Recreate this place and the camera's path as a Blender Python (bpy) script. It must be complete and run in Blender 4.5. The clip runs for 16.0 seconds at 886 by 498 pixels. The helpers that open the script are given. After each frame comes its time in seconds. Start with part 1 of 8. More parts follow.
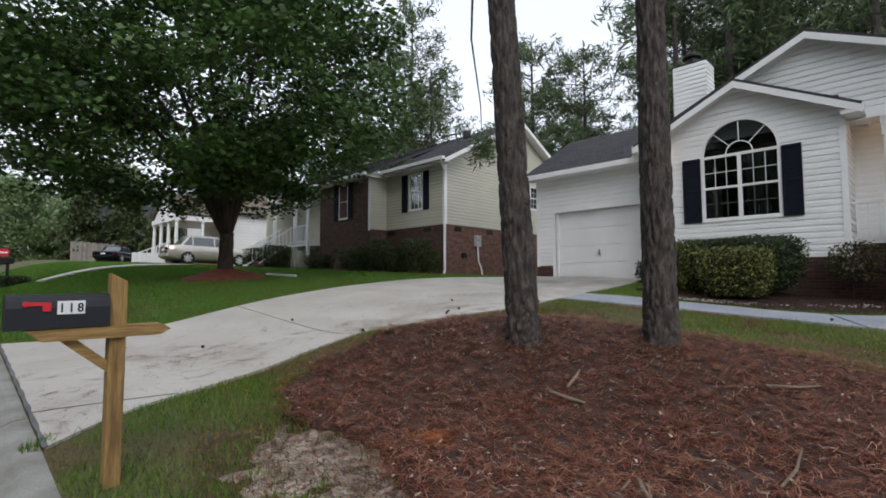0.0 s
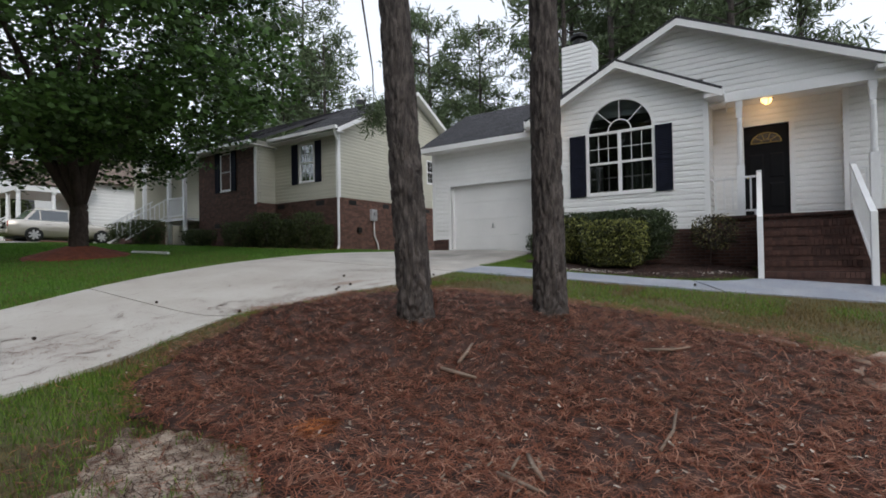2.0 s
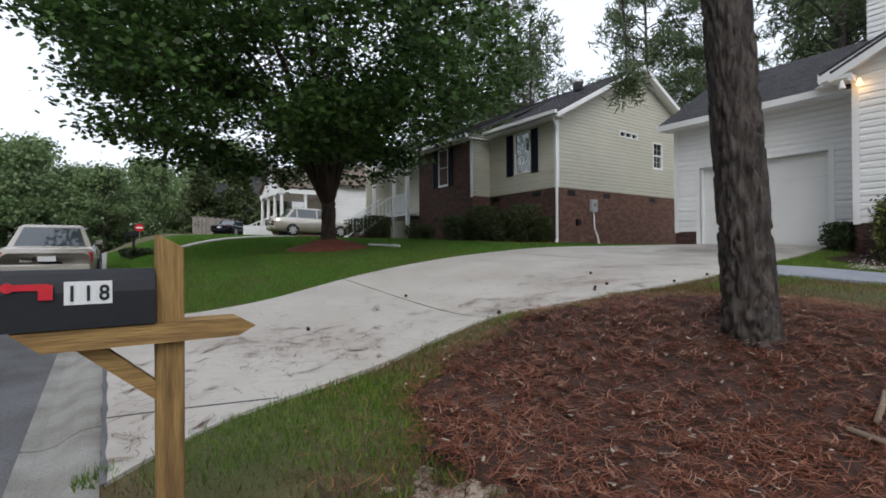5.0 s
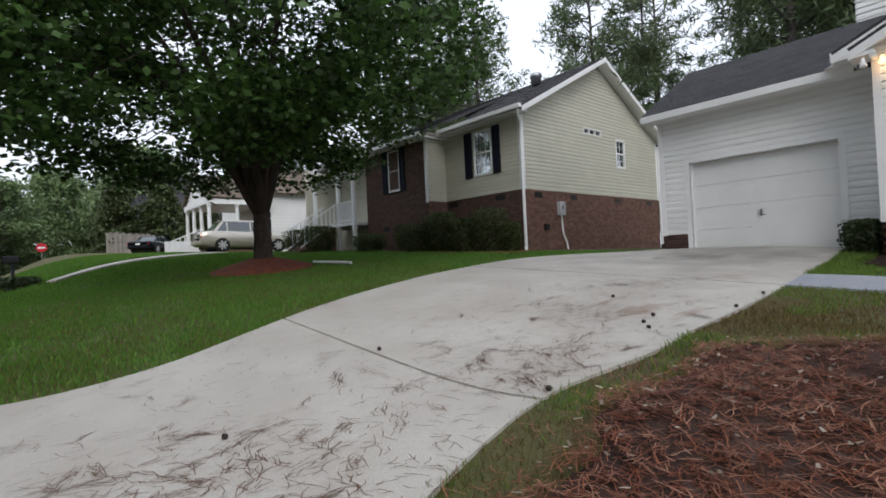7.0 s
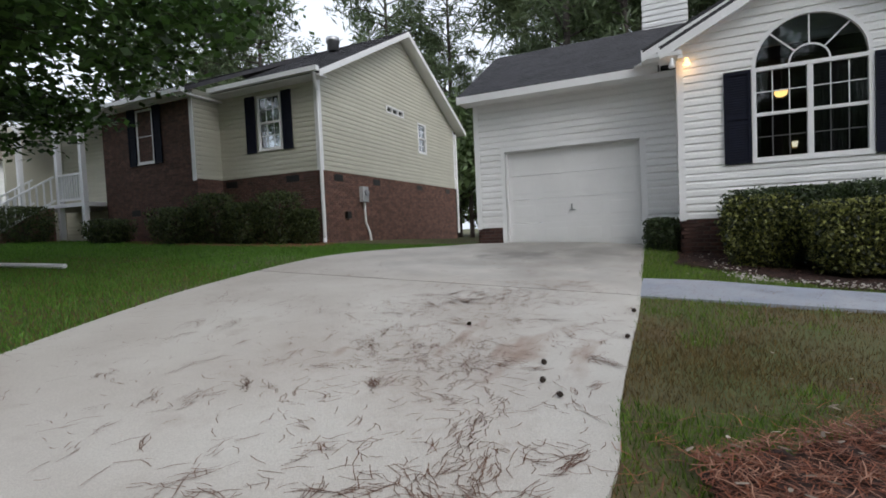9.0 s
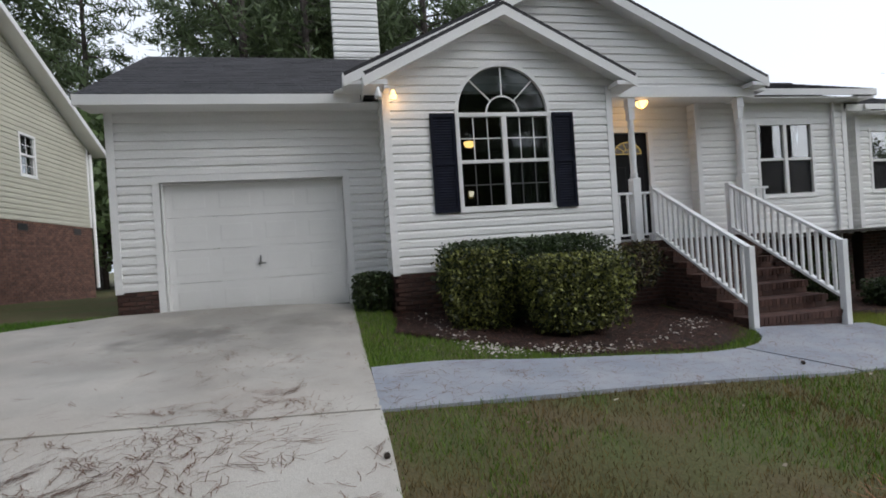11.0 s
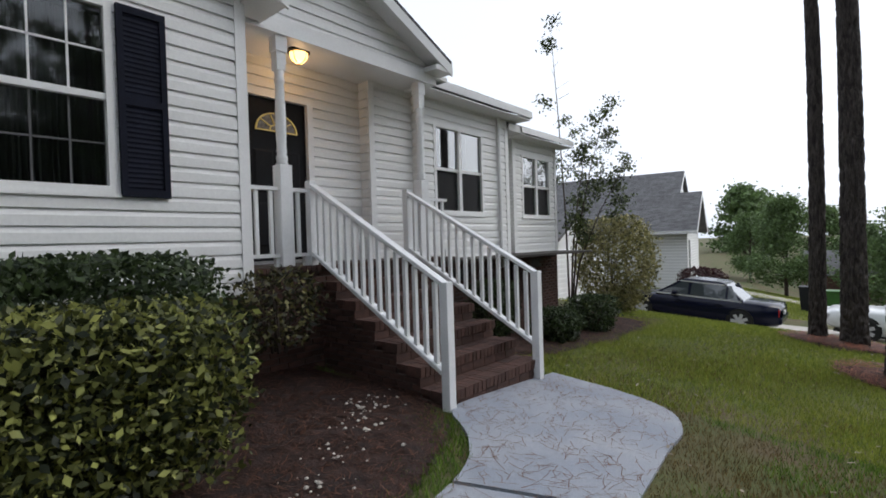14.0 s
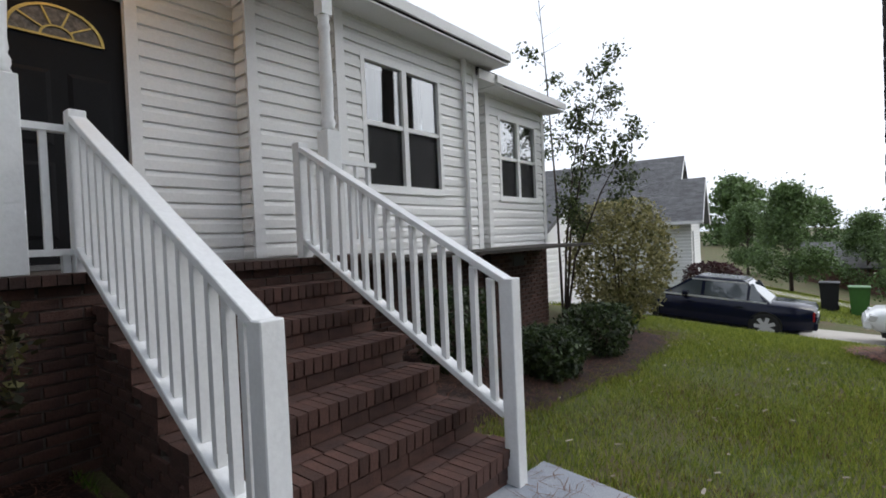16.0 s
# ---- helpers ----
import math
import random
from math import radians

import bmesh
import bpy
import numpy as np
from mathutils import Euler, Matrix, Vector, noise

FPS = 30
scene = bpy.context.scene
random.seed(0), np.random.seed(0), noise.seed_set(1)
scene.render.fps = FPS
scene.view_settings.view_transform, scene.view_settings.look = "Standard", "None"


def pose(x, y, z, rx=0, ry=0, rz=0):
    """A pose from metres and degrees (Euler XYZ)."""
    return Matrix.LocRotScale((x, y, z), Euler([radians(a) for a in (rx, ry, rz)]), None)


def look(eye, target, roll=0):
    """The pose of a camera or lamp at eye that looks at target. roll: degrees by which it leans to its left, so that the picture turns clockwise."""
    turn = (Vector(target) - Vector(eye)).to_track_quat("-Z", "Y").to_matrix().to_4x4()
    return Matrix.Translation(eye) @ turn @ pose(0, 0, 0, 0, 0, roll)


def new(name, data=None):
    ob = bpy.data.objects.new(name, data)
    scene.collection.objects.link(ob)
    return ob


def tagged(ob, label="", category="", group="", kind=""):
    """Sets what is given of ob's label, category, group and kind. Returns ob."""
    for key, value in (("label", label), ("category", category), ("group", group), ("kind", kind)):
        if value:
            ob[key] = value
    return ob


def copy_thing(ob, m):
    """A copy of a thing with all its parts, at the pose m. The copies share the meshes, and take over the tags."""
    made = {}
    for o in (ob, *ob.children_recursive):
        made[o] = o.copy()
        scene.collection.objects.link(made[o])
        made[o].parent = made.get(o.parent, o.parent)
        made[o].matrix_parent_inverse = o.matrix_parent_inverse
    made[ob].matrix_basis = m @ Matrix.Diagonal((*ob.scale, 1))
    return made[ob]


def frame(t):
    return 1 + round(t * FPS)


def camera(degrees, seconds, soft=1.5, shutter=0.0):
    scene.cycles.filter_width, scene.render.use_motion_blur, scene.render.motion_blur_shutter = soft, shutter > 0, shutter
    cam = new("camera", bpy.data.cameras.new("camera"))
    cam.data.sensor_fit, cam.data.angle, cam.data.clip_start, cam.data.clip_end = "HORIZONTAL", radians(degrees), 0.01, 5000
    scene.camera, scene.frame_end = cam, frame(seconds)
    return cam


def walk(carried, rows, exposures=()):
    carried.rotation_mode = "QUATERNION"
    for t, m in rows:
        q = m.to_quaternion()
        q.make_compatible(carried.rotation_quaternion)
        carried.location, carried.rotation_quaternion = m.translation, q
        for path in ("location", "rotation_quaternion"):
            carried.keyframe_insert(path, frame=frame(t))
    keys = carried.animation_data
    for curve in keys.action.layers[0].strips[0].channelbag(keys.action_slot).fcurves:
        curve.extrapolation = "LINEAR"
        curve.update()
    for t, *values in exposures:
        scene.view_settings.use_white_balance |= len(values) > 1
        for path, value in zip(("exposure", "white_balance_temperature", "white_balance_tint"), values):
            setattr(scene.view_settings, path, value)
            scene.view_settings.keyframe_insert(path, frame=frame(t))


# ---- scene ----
cam = camera(84.4, 16.0, soft=1.75)
PATH = [
    (0, (0.206, 0.434, 1.588), (1.619, 1.843, 1.719), -0.1),
    (0.5, (0.318, 0.52, 1.6), (1.733, 1.93, 1.704), 0.3),
    (1, (0.396, 0.63, 1.586), (1.834, 2.016, 1.684), -0.1),
    (1.5, (0.46, 0.637, 1.549), (2.024, 1.884, 1.577), -0.7),
    (2, (0.542, 0.582, 1.56), (2.217, 1.675, 1.587), -1.0),
    (2.5, (0.525, 0.674, 1.565), (1.948, 2.078, 1.632), -0.0),
    (3, (0.437, 0.812, 1.558), (1.695, 2.365, 1.617), -0.9),
    (3.5, (0.426, 1.0, 1.518), (1.55, 2.653, 1.557), 0.4),
    (3.7, (0.463, 1.125, 1.509), (1.589, 2.778, 1.552), 0.7),
    (5.8, (0.993, 2.734, 1.628), (2.163, 4.356, 1.609), -2.2),
    (6, (1.069, 2.967, 1.647), (2.296, 4.547, 1.651), -1.7),
    (6.5, (1.287, 3.443, 1.744), (2.589, 4.961, 1.756), -1.6),
    (7, (1.592, 3.924, 1.809), (2.907, 5.43, 1.839), -2.7),
    (7.5, (1.906, 4.367, 1.832), (3.276, 5.824, 1.809), -0.6),
    (8, (2.226, 4.804, 1.941), (3.641, 6.218, 1.92), -2.6),
    (8.5, (2.637, 5.2, 2.026), (4.212, 6.432, 1.979), -3.9),
    (9, (3.072, 5.507, 2.088), (4.891, 6.335, 2.007), -2.6),
    (9.2, (3.222, 5.603, 2.13), (5.108, 6.263, 2.065), -2.7),
    (11.3, (5.649, 5.984, 2.446), (7.554, 5.378, 2.425), -3.1),
    (11.5, (5.88, 5.918, 2.474), (7.73, 5.158, 2.437), -2.4),
    (12, (6.382, 5.673, 2.533), (8.051, 4.572, 2.473), -2.0),
    (12.5, (6.836, 5.305, 2.531), (8.404, 4.065, 2.473), -2.6),
    (13, (7.295, 4.896, 2.529), (8.693, 3.467, 2.478), -2.5),
    (13.5, (7.75, 4.387, 2.488), (9.074, 2.888, 2.487), -3.3),
    (14, (8.139, 3.837, 2.502), (9.447, 2.325, 2.477), -1.8),
    (14.5, (8.487, 3.244, 2.449), (9.688, 1.648, 2.344), -2.1),
    (15, (8.757, 2.700, 2.450), (9.988, 1.126, 2.370), -2.3),
    (15.5, (9.046, 2.126, 2.441), (10.150, 0.460, 2.377), -2.4),
    (16, (9.410, 1.475, 2.399), (10.683, -0.067, 2.360), -2.5),
]
walk(cam, [(t, look(eye, target, roll)) for t, eye, target, roll in PATH], exposures=[(0, 0.35), (6, 0.36), (9, 0.38), (11.5, 0.28), (13, 0.28), (16, 0.40)])

# ---- world and light ----
scene.view_settings.exposure = 0.35
wd = bpy.data.worlds.new("sky")
scene.world = wd
wd.use_nodes = True
nt = wd.node_tree
nt.nodes.clear()
sky = nt.nodes.new("ShaderNodeTexSky")
sky.sky_type, sky.sun_disc = "NISHITA", False
SUN_UP, SUN_ROUND = radians(42), radians(220)
sky.sun_elevation, sky.sun_rotation = SUN_UP, SUN_ROUND
sky.dust_density, sky.air_density = 3.0, 1.0
veil = nt.nodes.new("ShaderNodeHueSaturation")
veil.inputs["Saturation"].default_value = 0.22
bg = nt.nodes.new("ShaderNodeBackground")
bg.inputs["Strength"].default_value = 0.15
wo = nt.nodes.new("ShaderNodeOutputWorld")
nt.links.new(sky.outputs[0], veil.inputs["Color"])
cloud = nt.nodes.new("ShaderNodeMix")
cloud.data_type = "RGBA"
cloud.inputs["Factor"].default_value = 0.65
cloud.inputs["B"].default_value = (6.40, 7.0, 8.15, 1)
nt.links.new(veil.outputs[0], cloud.inputs["A"])
nt.links.new(cloud.outputs["Result"], bg.inputs["Color"])
nt.links.new(bg.outputs[0], wo.inputs[0])
sun = new("sun", bpy.data.lights.new("sun", "SUN"))
sun.data.energy, sun.data.angle, sun.data.color = 0.85, radians(30), (1.0, 0.97, 0.92)
sun.matrix_world = look((0, 0, 0), (-math.sin(SUN_ROUND) * math.cos(SUN_UP), -math.cos(SUN_ROUND) * math.cos(SUN_UP), -math.sin(SUN_UP)))


# ---- materials ----
def material(name, color, rough=0.7, vary=0.25, scale=8.0, bump=0.2, fine=60.0, metal=0.0, tint=None, piece=0.0, coat=0.0, spec=0.5, stretch=(1, 1, 1)):
    """A surface with stains at one scale, grain at another, and a little relief; piece varies it from object to object."""
    m = bpy.data.materials.new(name)
    m.use_nodes = True
    n, li = m.node_tree.nodes, m.node_tree.links
    bs = n["Principled BSDF"]
    tc = n.new("ShaderNodeTexCoord")
    mp = n.new("ShaderNodeMapping")
    mp.inputs["Scale"].default_value = stretch
    li.new(tc.outputs["Object"], mp.inputs["Vector"])
    n1, n2 = n.new("ShaderNodeTexNoise"), n.new("ShaderNodeTexNoise")
    n1.inputs["Scale"].default_value, n1.inputs["Detail"].default_value = scale, 6
    n2.inputs["Scale"].default_value, n2.inputs["Detail"].default_value = fine, 4
    for k in (n1, n2):
        li.new(mp.outputs[0], k.inputs["Vector"])
    c = Vector(color)
    t = Vector(tint) if tint else c * (1 - vary)
    mix = n.new("ShaderNodeMix")
    mix.data_type = "RGBA"
    ramp = n.new("ShaderNodeMapRange")
    ramp.inputs["From Min"].default_value, ramp.inputs["From Max"].default_value = 0.35, 0.68
    li.new(n1.outputs["Fac"], ramp.inputs["Value"])
    li.new(ramp.outputs[0], mix.inputs["Factor"])
    mix.inputs["A"].default_value, mix.inputs["B"].default_value = (*c, 1), (*t, 1)
    hs = n.new("ShaderNodeHueSaturation")
    grain = n.new("ShaderNodeMapRange")
    grain.inputs["From Min"].default_value, grain.inputs["From Max"].default_value = 0.3, 0.7
    grain.inputs["To Min"].default_value, grain.inputs["To Max"].default_value = 1 - vary * 0.6, 1 + vary * 0.6
    li.new(n2.outputs["Fac"], grain.inputs["Value"])
    val = grain.outputs[0]
    if piece:
        oi = n.new("ShaderNodeObjectInfo")
        pr = n.new("ShaderNodeMapRange")
        pr.inputs["To Min"].default_value, pr.inputs["To Max"].default_value = 1 - piece, 1 + piece
        li.new(oi.outputs["Random"], pr.inputs["Value"])
        ge = n.new("ShaderNodeNewGeometry")
        pi = n.new("ShaderNodeMapRange")
        pi.inputs["To Min"].default_value, pi.inputs["To Max"].default_value = 1 - piece, 1 + piece
        li.new(ge.outputs["Random Per Island"], pi.inputs["Value"])
        mu, mv = n.new("ShaderNodeMath"), n.new("ShaderNodeMath")
        mu.operation = mv.operation = "MULTIPLY"
        li.new(pr.outputs[0], mu.inputs[0])
        li.new(pi.outputs[0], mu.inputs[1])
        li.new(mu.outputs[0], mv.inputs[0])
        li.new(val, mv.inputs[1])
        val = mv.outputs[0]
    li.new(val, hs.inputs["Value"])
    li.new(mix.outputs["Result"], hs.inputs["Color"])
    li.new(hs.outputs[0], bs.inputs["Base Color"])
    bs.inputs["Roughness"].default_value, bs.inputs["Metallic"].default_value = rough, metal
    bs.inputs["Coat Weight"].default_value = coat
    bs.inputs["Specular IOR Level"].default_value = spec
    if bump:
        bp = n.new("ShaderNodeBump")
        bp.inputs["Strength"].default_value, bp.inputs["Distance"].default_value = bump, 0.01
        li.new(n2.outputs["Fac"], bp.inputs["Height"])
        li.new(bp.outputs[0], bs.inputs["Normal"])
    return m


def glass_material(name, tint=(0.85, 0.9, 0.92), clear=0.75, power=2.2):
    """A window pane: see-through, with a mirror sheen that grows at a slant."""
    m = bpy.data.materials.new(name)
    m.use_nodes = True
    n, li = m.node_tree.nodes, m.node_tree.links
    n.clear()
    out, mix, tr, gl, lw, pw, mr = (n.new("ShaderNode" + k) for k in ("OutputMaterial", "MixShader", "BsdfTransparent", "BsdfGlossy", "LayerWeight", "Math", "MapRange"))
    tr.inputs["Color"].default_value = (*[v * clear for v in tint], 1)
    gl.inputs["Roughness"].default_value = 0.02
    lw.inputs["Blend"].default_value = 0.5
    pw.operation = "POWER"
    pw.inputs[1].default_value = power
    mr.inputs["To Min"].default_value, mr.inputs["To Max"].default_value = 0.06, 0.95
    li.new(lw.outputs["Facing"], pw.inputs[0])
    li.new(pw.outputs[0], mr.inputs["Value"])
    li.new(mr.outputs[0], mix.inputs[0])
    li.new(tr.outputs[0], mix.inputs[1])
    li.new(gl.outputs[0], mix.inputs[2])
    li.new(mix.outputs[0], out.inputs["Surface"])
    return m


def lamp_material(name, color, strength):
    m = bpy.data.materials.new(name)
    m.use_nodes = True
    bs = m.node_tree.nodes["Principled BSDF"]
    bs.inputs["Base Color"].default_value = (*color, 1)
    bs.inputs["Emission Color"].default_value = (*color, 1)
    bs.inputs["Emission Strength"].default_value = strength
    return m


def leaf_material(name, color, vary=0.35, warm=None, rare=1.0):
    """Foliage: light passes through in part; every leaf has its own tone."""
    m = bpy.data.materials.new(name)
    m.use_nodes = True
    n, li = m.node_tree.nodes, m.node_tree.links
    bs = n["Principled BSDF"]
    ge = n.new("ShaderNodeNewGeometry")
    mix = n.new("ShaderNodeMix")
    mix.data_type = "RGBA"
    c = Vector(color)
    mix.inputs["A"].default_value = (*(c * (1 - vary)), 1)
    mix.inputs["B"].default_value = (*(Vector(warm) if warm else c * (1 + vary)), 1)
    pw = n.new("ShaderNodeMath")
    pw.operation = "POWER"
    pw.inputs[1].default_value = rare
    li.new(ge.outputs["Random Per Island"], pw.inputs[0])
    li.new(pw.outputs[0], mix.inputs["Factor"])
    li.new(mix.outputs["Result"], bs.inputs["Base Color"])
    bs.inputs["Roughness"].default_value = 0.55
    tl, ms = n.new("ShaderNodeBsdfTranslucent"), n.new("ShaderNodeMixShader")
    li.new(mix.outputs["Result"], tl.inputs["Color"])
    ms.inputs[0].default_value = 0.3
    li.new(bs.outputs[0], ms.inputs[1])
    li.new(tl.outputs[0], ms.inputs[2])
    li.new(ms.outputs[0], n["Material Output"].inputs["Surface"])
    return m


WHITE = material("white_vinyl", (0.85, 0.85, 0.845), 0.5, 0.06, 1.2, 0.05, 40, piece=0.02)
CREAM = material("cream_vinyl", (0.56, 0.545, 0.455), 0.55, 0.08, 1.0, 0.05, 40, piece=0.025)
TRIM = material("white_trim", (0.86, 0.86, 0.86), 0.45, 0.05, 2.0, 0.04, 50)
PAINT = material("white_painted_wood", (0.82, 0.83, 0.84), 0.45, 0.06, 4.0, 0.12, 45)
DOORPAINT = material("white_garage_paint", (0.79, 0.79, 0.785), 0.45, 0.06, 1.5, 0.05, 60)
NAVY = material("dark_navy_paint", (0.008, 0.010, 0.022), 0.75, 0.3, 6, 0.1, spec=0.2)
BLACKPAINT = material("black_door_paint", (0.005, 0.005, 0.007), 0.6, 0.3, 5, 0.05, spec=0.2)
BRASS = material("brass", (0.55, 0.38, 0.12), 0.3, 0.2, 20, 0.05, metal=1.0)
STEEL = material("steel", (0.45, 0.45, 0.46), 0.35, 0.2, 20, 0.05, metal=1.0)
DARKMETAL = material("dark_metal", (0.03, 0.03, 0.03), 0.4, 0.3, 20, 0.05, metal=0.6)
BRICK = material("brown_brick", (0.088, 0.042, 0.032), 0.85, 0.35, 9, 0.5, 90, tint=(0.055, 0.028, 0.023), piece=0.3)
BRICK2 = material("tan_red_brick", (0.17, 0.088, 0.066), 0.85, 0.3, 6, 0.4, 80, tint=(0.095, 0.055, 0.045), piece=0.25)
MORTAR = material("mortar", (0.10, 0.082, 0.074), 0.95, 0.25, 12, 0.4, 120)
SHINGLE = material("charcoal_shingle", (0.050, 0.049, 0.055), 0.9, 0.3, 3, 0.4, 40, piece=0.13)
BROWNSHINGLE = material("brown_shingle", (0.15, 0.115, 0.09), 0.9, 0.3, 3, 0.5, 40, piece=0.2)
GREYSHINGLE = material("grey_shingle", (0.13, 0.13, 0.135), 0.9, 0.3, 3, 0.5, 40, piece=0.2)
def screen_material():
    """Fine dark insect mesh: half of it is open."""
    m = bpy.data.materials.new("insect_mesh")
    m.use_nodes = True
    n, li = m.node_tree.nodes, m.node_tree.links
    tr, mx = n.new("ShaderNodeBsdfTransparent"), n.new("ShaderNodeMixShader")
    n["Principled BSDF"].inputs["Base Color"].default_value = (0.012, 0.012, 0.014, 1)
    n["Principled BSDF"].inputs["Roughness"].default_value = 0.8
    mx.inputs[0].default_value = 0.62
    li.new(tr.outputs[0], mx.inputs[1])
    li.new(n["Principled BSDF"].outputs[0], mx.inputs[2])
    li.new(mx.outputs[0], n["Material Output"].inputs["Surface"])
    return m


SCREEN = screen_material()
GLASS = glass_material("window_glass")
BRIGHTGLASS = glass_material("reflecting_glass", power=1.25)
CONCRETE = material("concrete_drive", (0.50, 0.475, 0.435), 0.9, 0.16, 0.9, 0.35, 110, tint=(0.42, 0.385, 0.345))
def stain(m, scale, lo, hi, color, amount, centre=None, radius=1.0, stretch=(1, 1, 1)):
    """Lays an uneven stain over a material's colour: everywhere in patches, or round one spot."""
    n, li = m.node_tree.nodes, m.node_tree.links
    bs = n["Principled BSDF"]
    was = bs.inputs["Base Color"].links[0].from_socket
    tc, mp, nz, mr, mx = (n.new("ShaderNode" + k) for k in ("TexCoord", "Mapping", "TexNoise", "MapRange", "Mix"))
    mp.inputs["Scale"].default_value = stretch
    nz.inputs["Scale"].default_value, nz.inputs["Detail"].default_value = scale, 8
    li.new(tc.outputs["Object"], mp.inputs["Vector"])
    li.new(mp.outputs[0], nz.inputs["Vector"])
    mr.inputs["From Min"].default_value, mr.inputs["From Max"].default_value, mr.inputs["To Max"].default_value = lo, hi, amount
    src = nz.outputs["Fac"]
    if centre:
        ds, ad = n.new("ShaderNodeVectorMath"), n.new("ShaderNodeMath")
        ds.operation, ad.operation = "DISTANCE", "MULTIPLY_ADD"
        ds.inputs[1].default_value = centre
        li.new(tc.outputs["Object"], ds.inputs[0])
        ad.inputs[1].default_value = -0.5 / radius
        li.new(ds.outputs["Value"], ad.inputs[0])
        li.new(nz.outputs["Fac"], ad.inputs[2])
        src = ad.outputs[0]
    li.new(src, mr.inputs["Value"])
    mx.data_type = "RGBA"
    mx.inputs["B"].default_value = (*color, 1)
    li.new(mr.outputs[0], mx.inputs["Factor"])
    li.new(was, mx.inputs["A"])
    li.new(mx.outputs["Result"], bs.inputs["Base Color"])


stain(CONCRETE, 2.4, 0.45, 0.64, (0.26, 0.165, 0.12), 0.7, (6.6, 6.7, 1.1), 3.2, (0.6, 1.5, 1))
stain(CONCRETE, 3.5, 0.58, 0.80, (0.29, 0.23, 0.19), 0.35)
stain(CONCRETE, 2.2, 0.15, 0.42, (0.14, 0.13, 0.12), 0.85, (11.6, 7.9, 1.5), 0.95)
stain(CONCRETE, 2.2, 0.2, 0.48, (0.17, 0.155, 0.14), 0.8, (12.1, 6.7, 1.55), 0.8)
stain(CONCRETE, 1.3, -0.1, 0.42, (0.215, 0.205, 0.19), 0.72, (12.4, 7.3, 1.5), 3.0)
PATHC = material("grey_blue_path_concrete", (0.255, 0.28, 0.33), 0.85, 0.16, 2.0, 0.4, 90, tint=(0.32, 0.335, 0.37))
KERB = material("kerb_concrete", (0.31, 0.30, 0.28), 0.9, 0.3, 3, 0.5, 80, tint=(0.19, 0.18, 0.16))
ASPHALT = material("asphalt", (0.16, 0.16, 0.168), 0.9, 0.5, 1.2, 1.0, 70, tint=(0.085, 0.085, 0.09))
SOIL = material("lawn_soil", (0.068, 0.084, 0.022), 0.95, 0.5, 1.1, 0.8, 50, tint=(0.100, 0.072, 0.036))
SAND = material("bare_sandy_soil", (0.45, 0.375, 0.30), 0.95, 0.4, 5, 0.8, 60, tint=(0.17, 0.12, 0.092))
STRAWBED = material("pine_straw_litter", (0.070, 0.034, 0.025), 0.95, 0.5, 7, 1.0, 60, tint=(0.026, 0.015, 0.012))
BEDSOIL = material("dark_bark_mulch", (0.040, 0.017, 0.012), 0.95, 0.5, 8, 1.0, 60, tint=(0.014, 0.007, 0.006))
REDMULCH = material("red_mulch", (0.22, 0.060, 0.030), 0.95, 0.5, 8, 1.0, 60, tint=(0.12, 0.034, 0.020))
BARK = material("pine_bark", (0.088, 0.074, 0.067), 0.95, 0.6, 22, 1.0, 60, tint=(0.020, 0.016, 0.015), stretch=(1, 1, 0.22))
BARK2 = material("maple_bark", (0.075, 0.055, 0.045), 0.95, 0.45, 6, 0.8, 30, stretch=(1, 1, 0.3))
POSTWOOD = material("treated_pine_post", (0.36, 0.22, 0.075), 0.75, 0.4, 7, 0.6, 30, tint=(0.17, 0.095, 0.035), stretch=(5, 5, 0.35))
ARMWOOD = material("treated_pine_arm", (0.40, 0.25, 0.085), 0.75, 0.4, 7, 0.6, 30, tint=(0.20, 0.11, 0.04), stretch=(0.35, 5, 5))
BOXBLACK = material("black_plastic", (0.008, 0.009, 0.014), 0.6, 0.25, 6, 0.1)
RED = material("red_plastic", (0.62, 0.015, 0.03), 0.4, 0.15, 8, 0.05)
LABELWHITE = material("label_white", (0.8, 0.8, 0.8), 0.5, 0.04, 8, 0.0)
LABELBLACK = material("label_black", (0.01, 0.01, 0.01), 0.5, 0.1, 8, 0.0)
# near-black, so the rooms' lack of light sits in the colour
ROOMSHADE = material("unlit_room_black", (0.035, 0.03, 0.026), 0.9, 0.2, 2, 0.1)
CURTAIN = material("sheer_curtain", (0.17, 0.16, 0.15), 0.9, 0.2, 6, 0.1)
MAPLELEAF = leaf_material("maple_leaf", (0.058, 0.118, 0.026), 0.75)
PINELEAF = leaf_material("pine_needles", (0.092, 0.130, 0.058), 0.5)
FARLEAF = leaf_material("far_leaf", (0.150, 0.215, 0.090), 0.5)
HAZELEAF = leaf_material("street_tree_leaf", (0.105, 0.165, 0.055), 0.5)
TRIMHEDGE = leaf_material("trimmed_hedge_leaf", (0.040, 0.066, 0.022), 0.6, warm=(0.11, 0.145, 0.045))
SIDEGRASS = leaf_material("bright_grass_blade", (0.165, 0.27, 0.030), 0.4, warm=(0.40, 0.43, 0.075))
HEDGELEAF = leaf_material("hedge_leaf", (0.030, 0.055, 0.016), 0.7, warm=(0.42, 0.44, 0.12), rare=2.3)
DARKHEDGE = leaf_material("dark_hedge_leaf", (0.024, 0.044, 0.020), 0.5, warm=(0.07, 0.105, 0.035))
BUSHLEAF = leaf_material("bronze_bush_leaf", (0.15, 0.16, 0.05), 0.5, warm=(0.42, 0.38, 0.17))
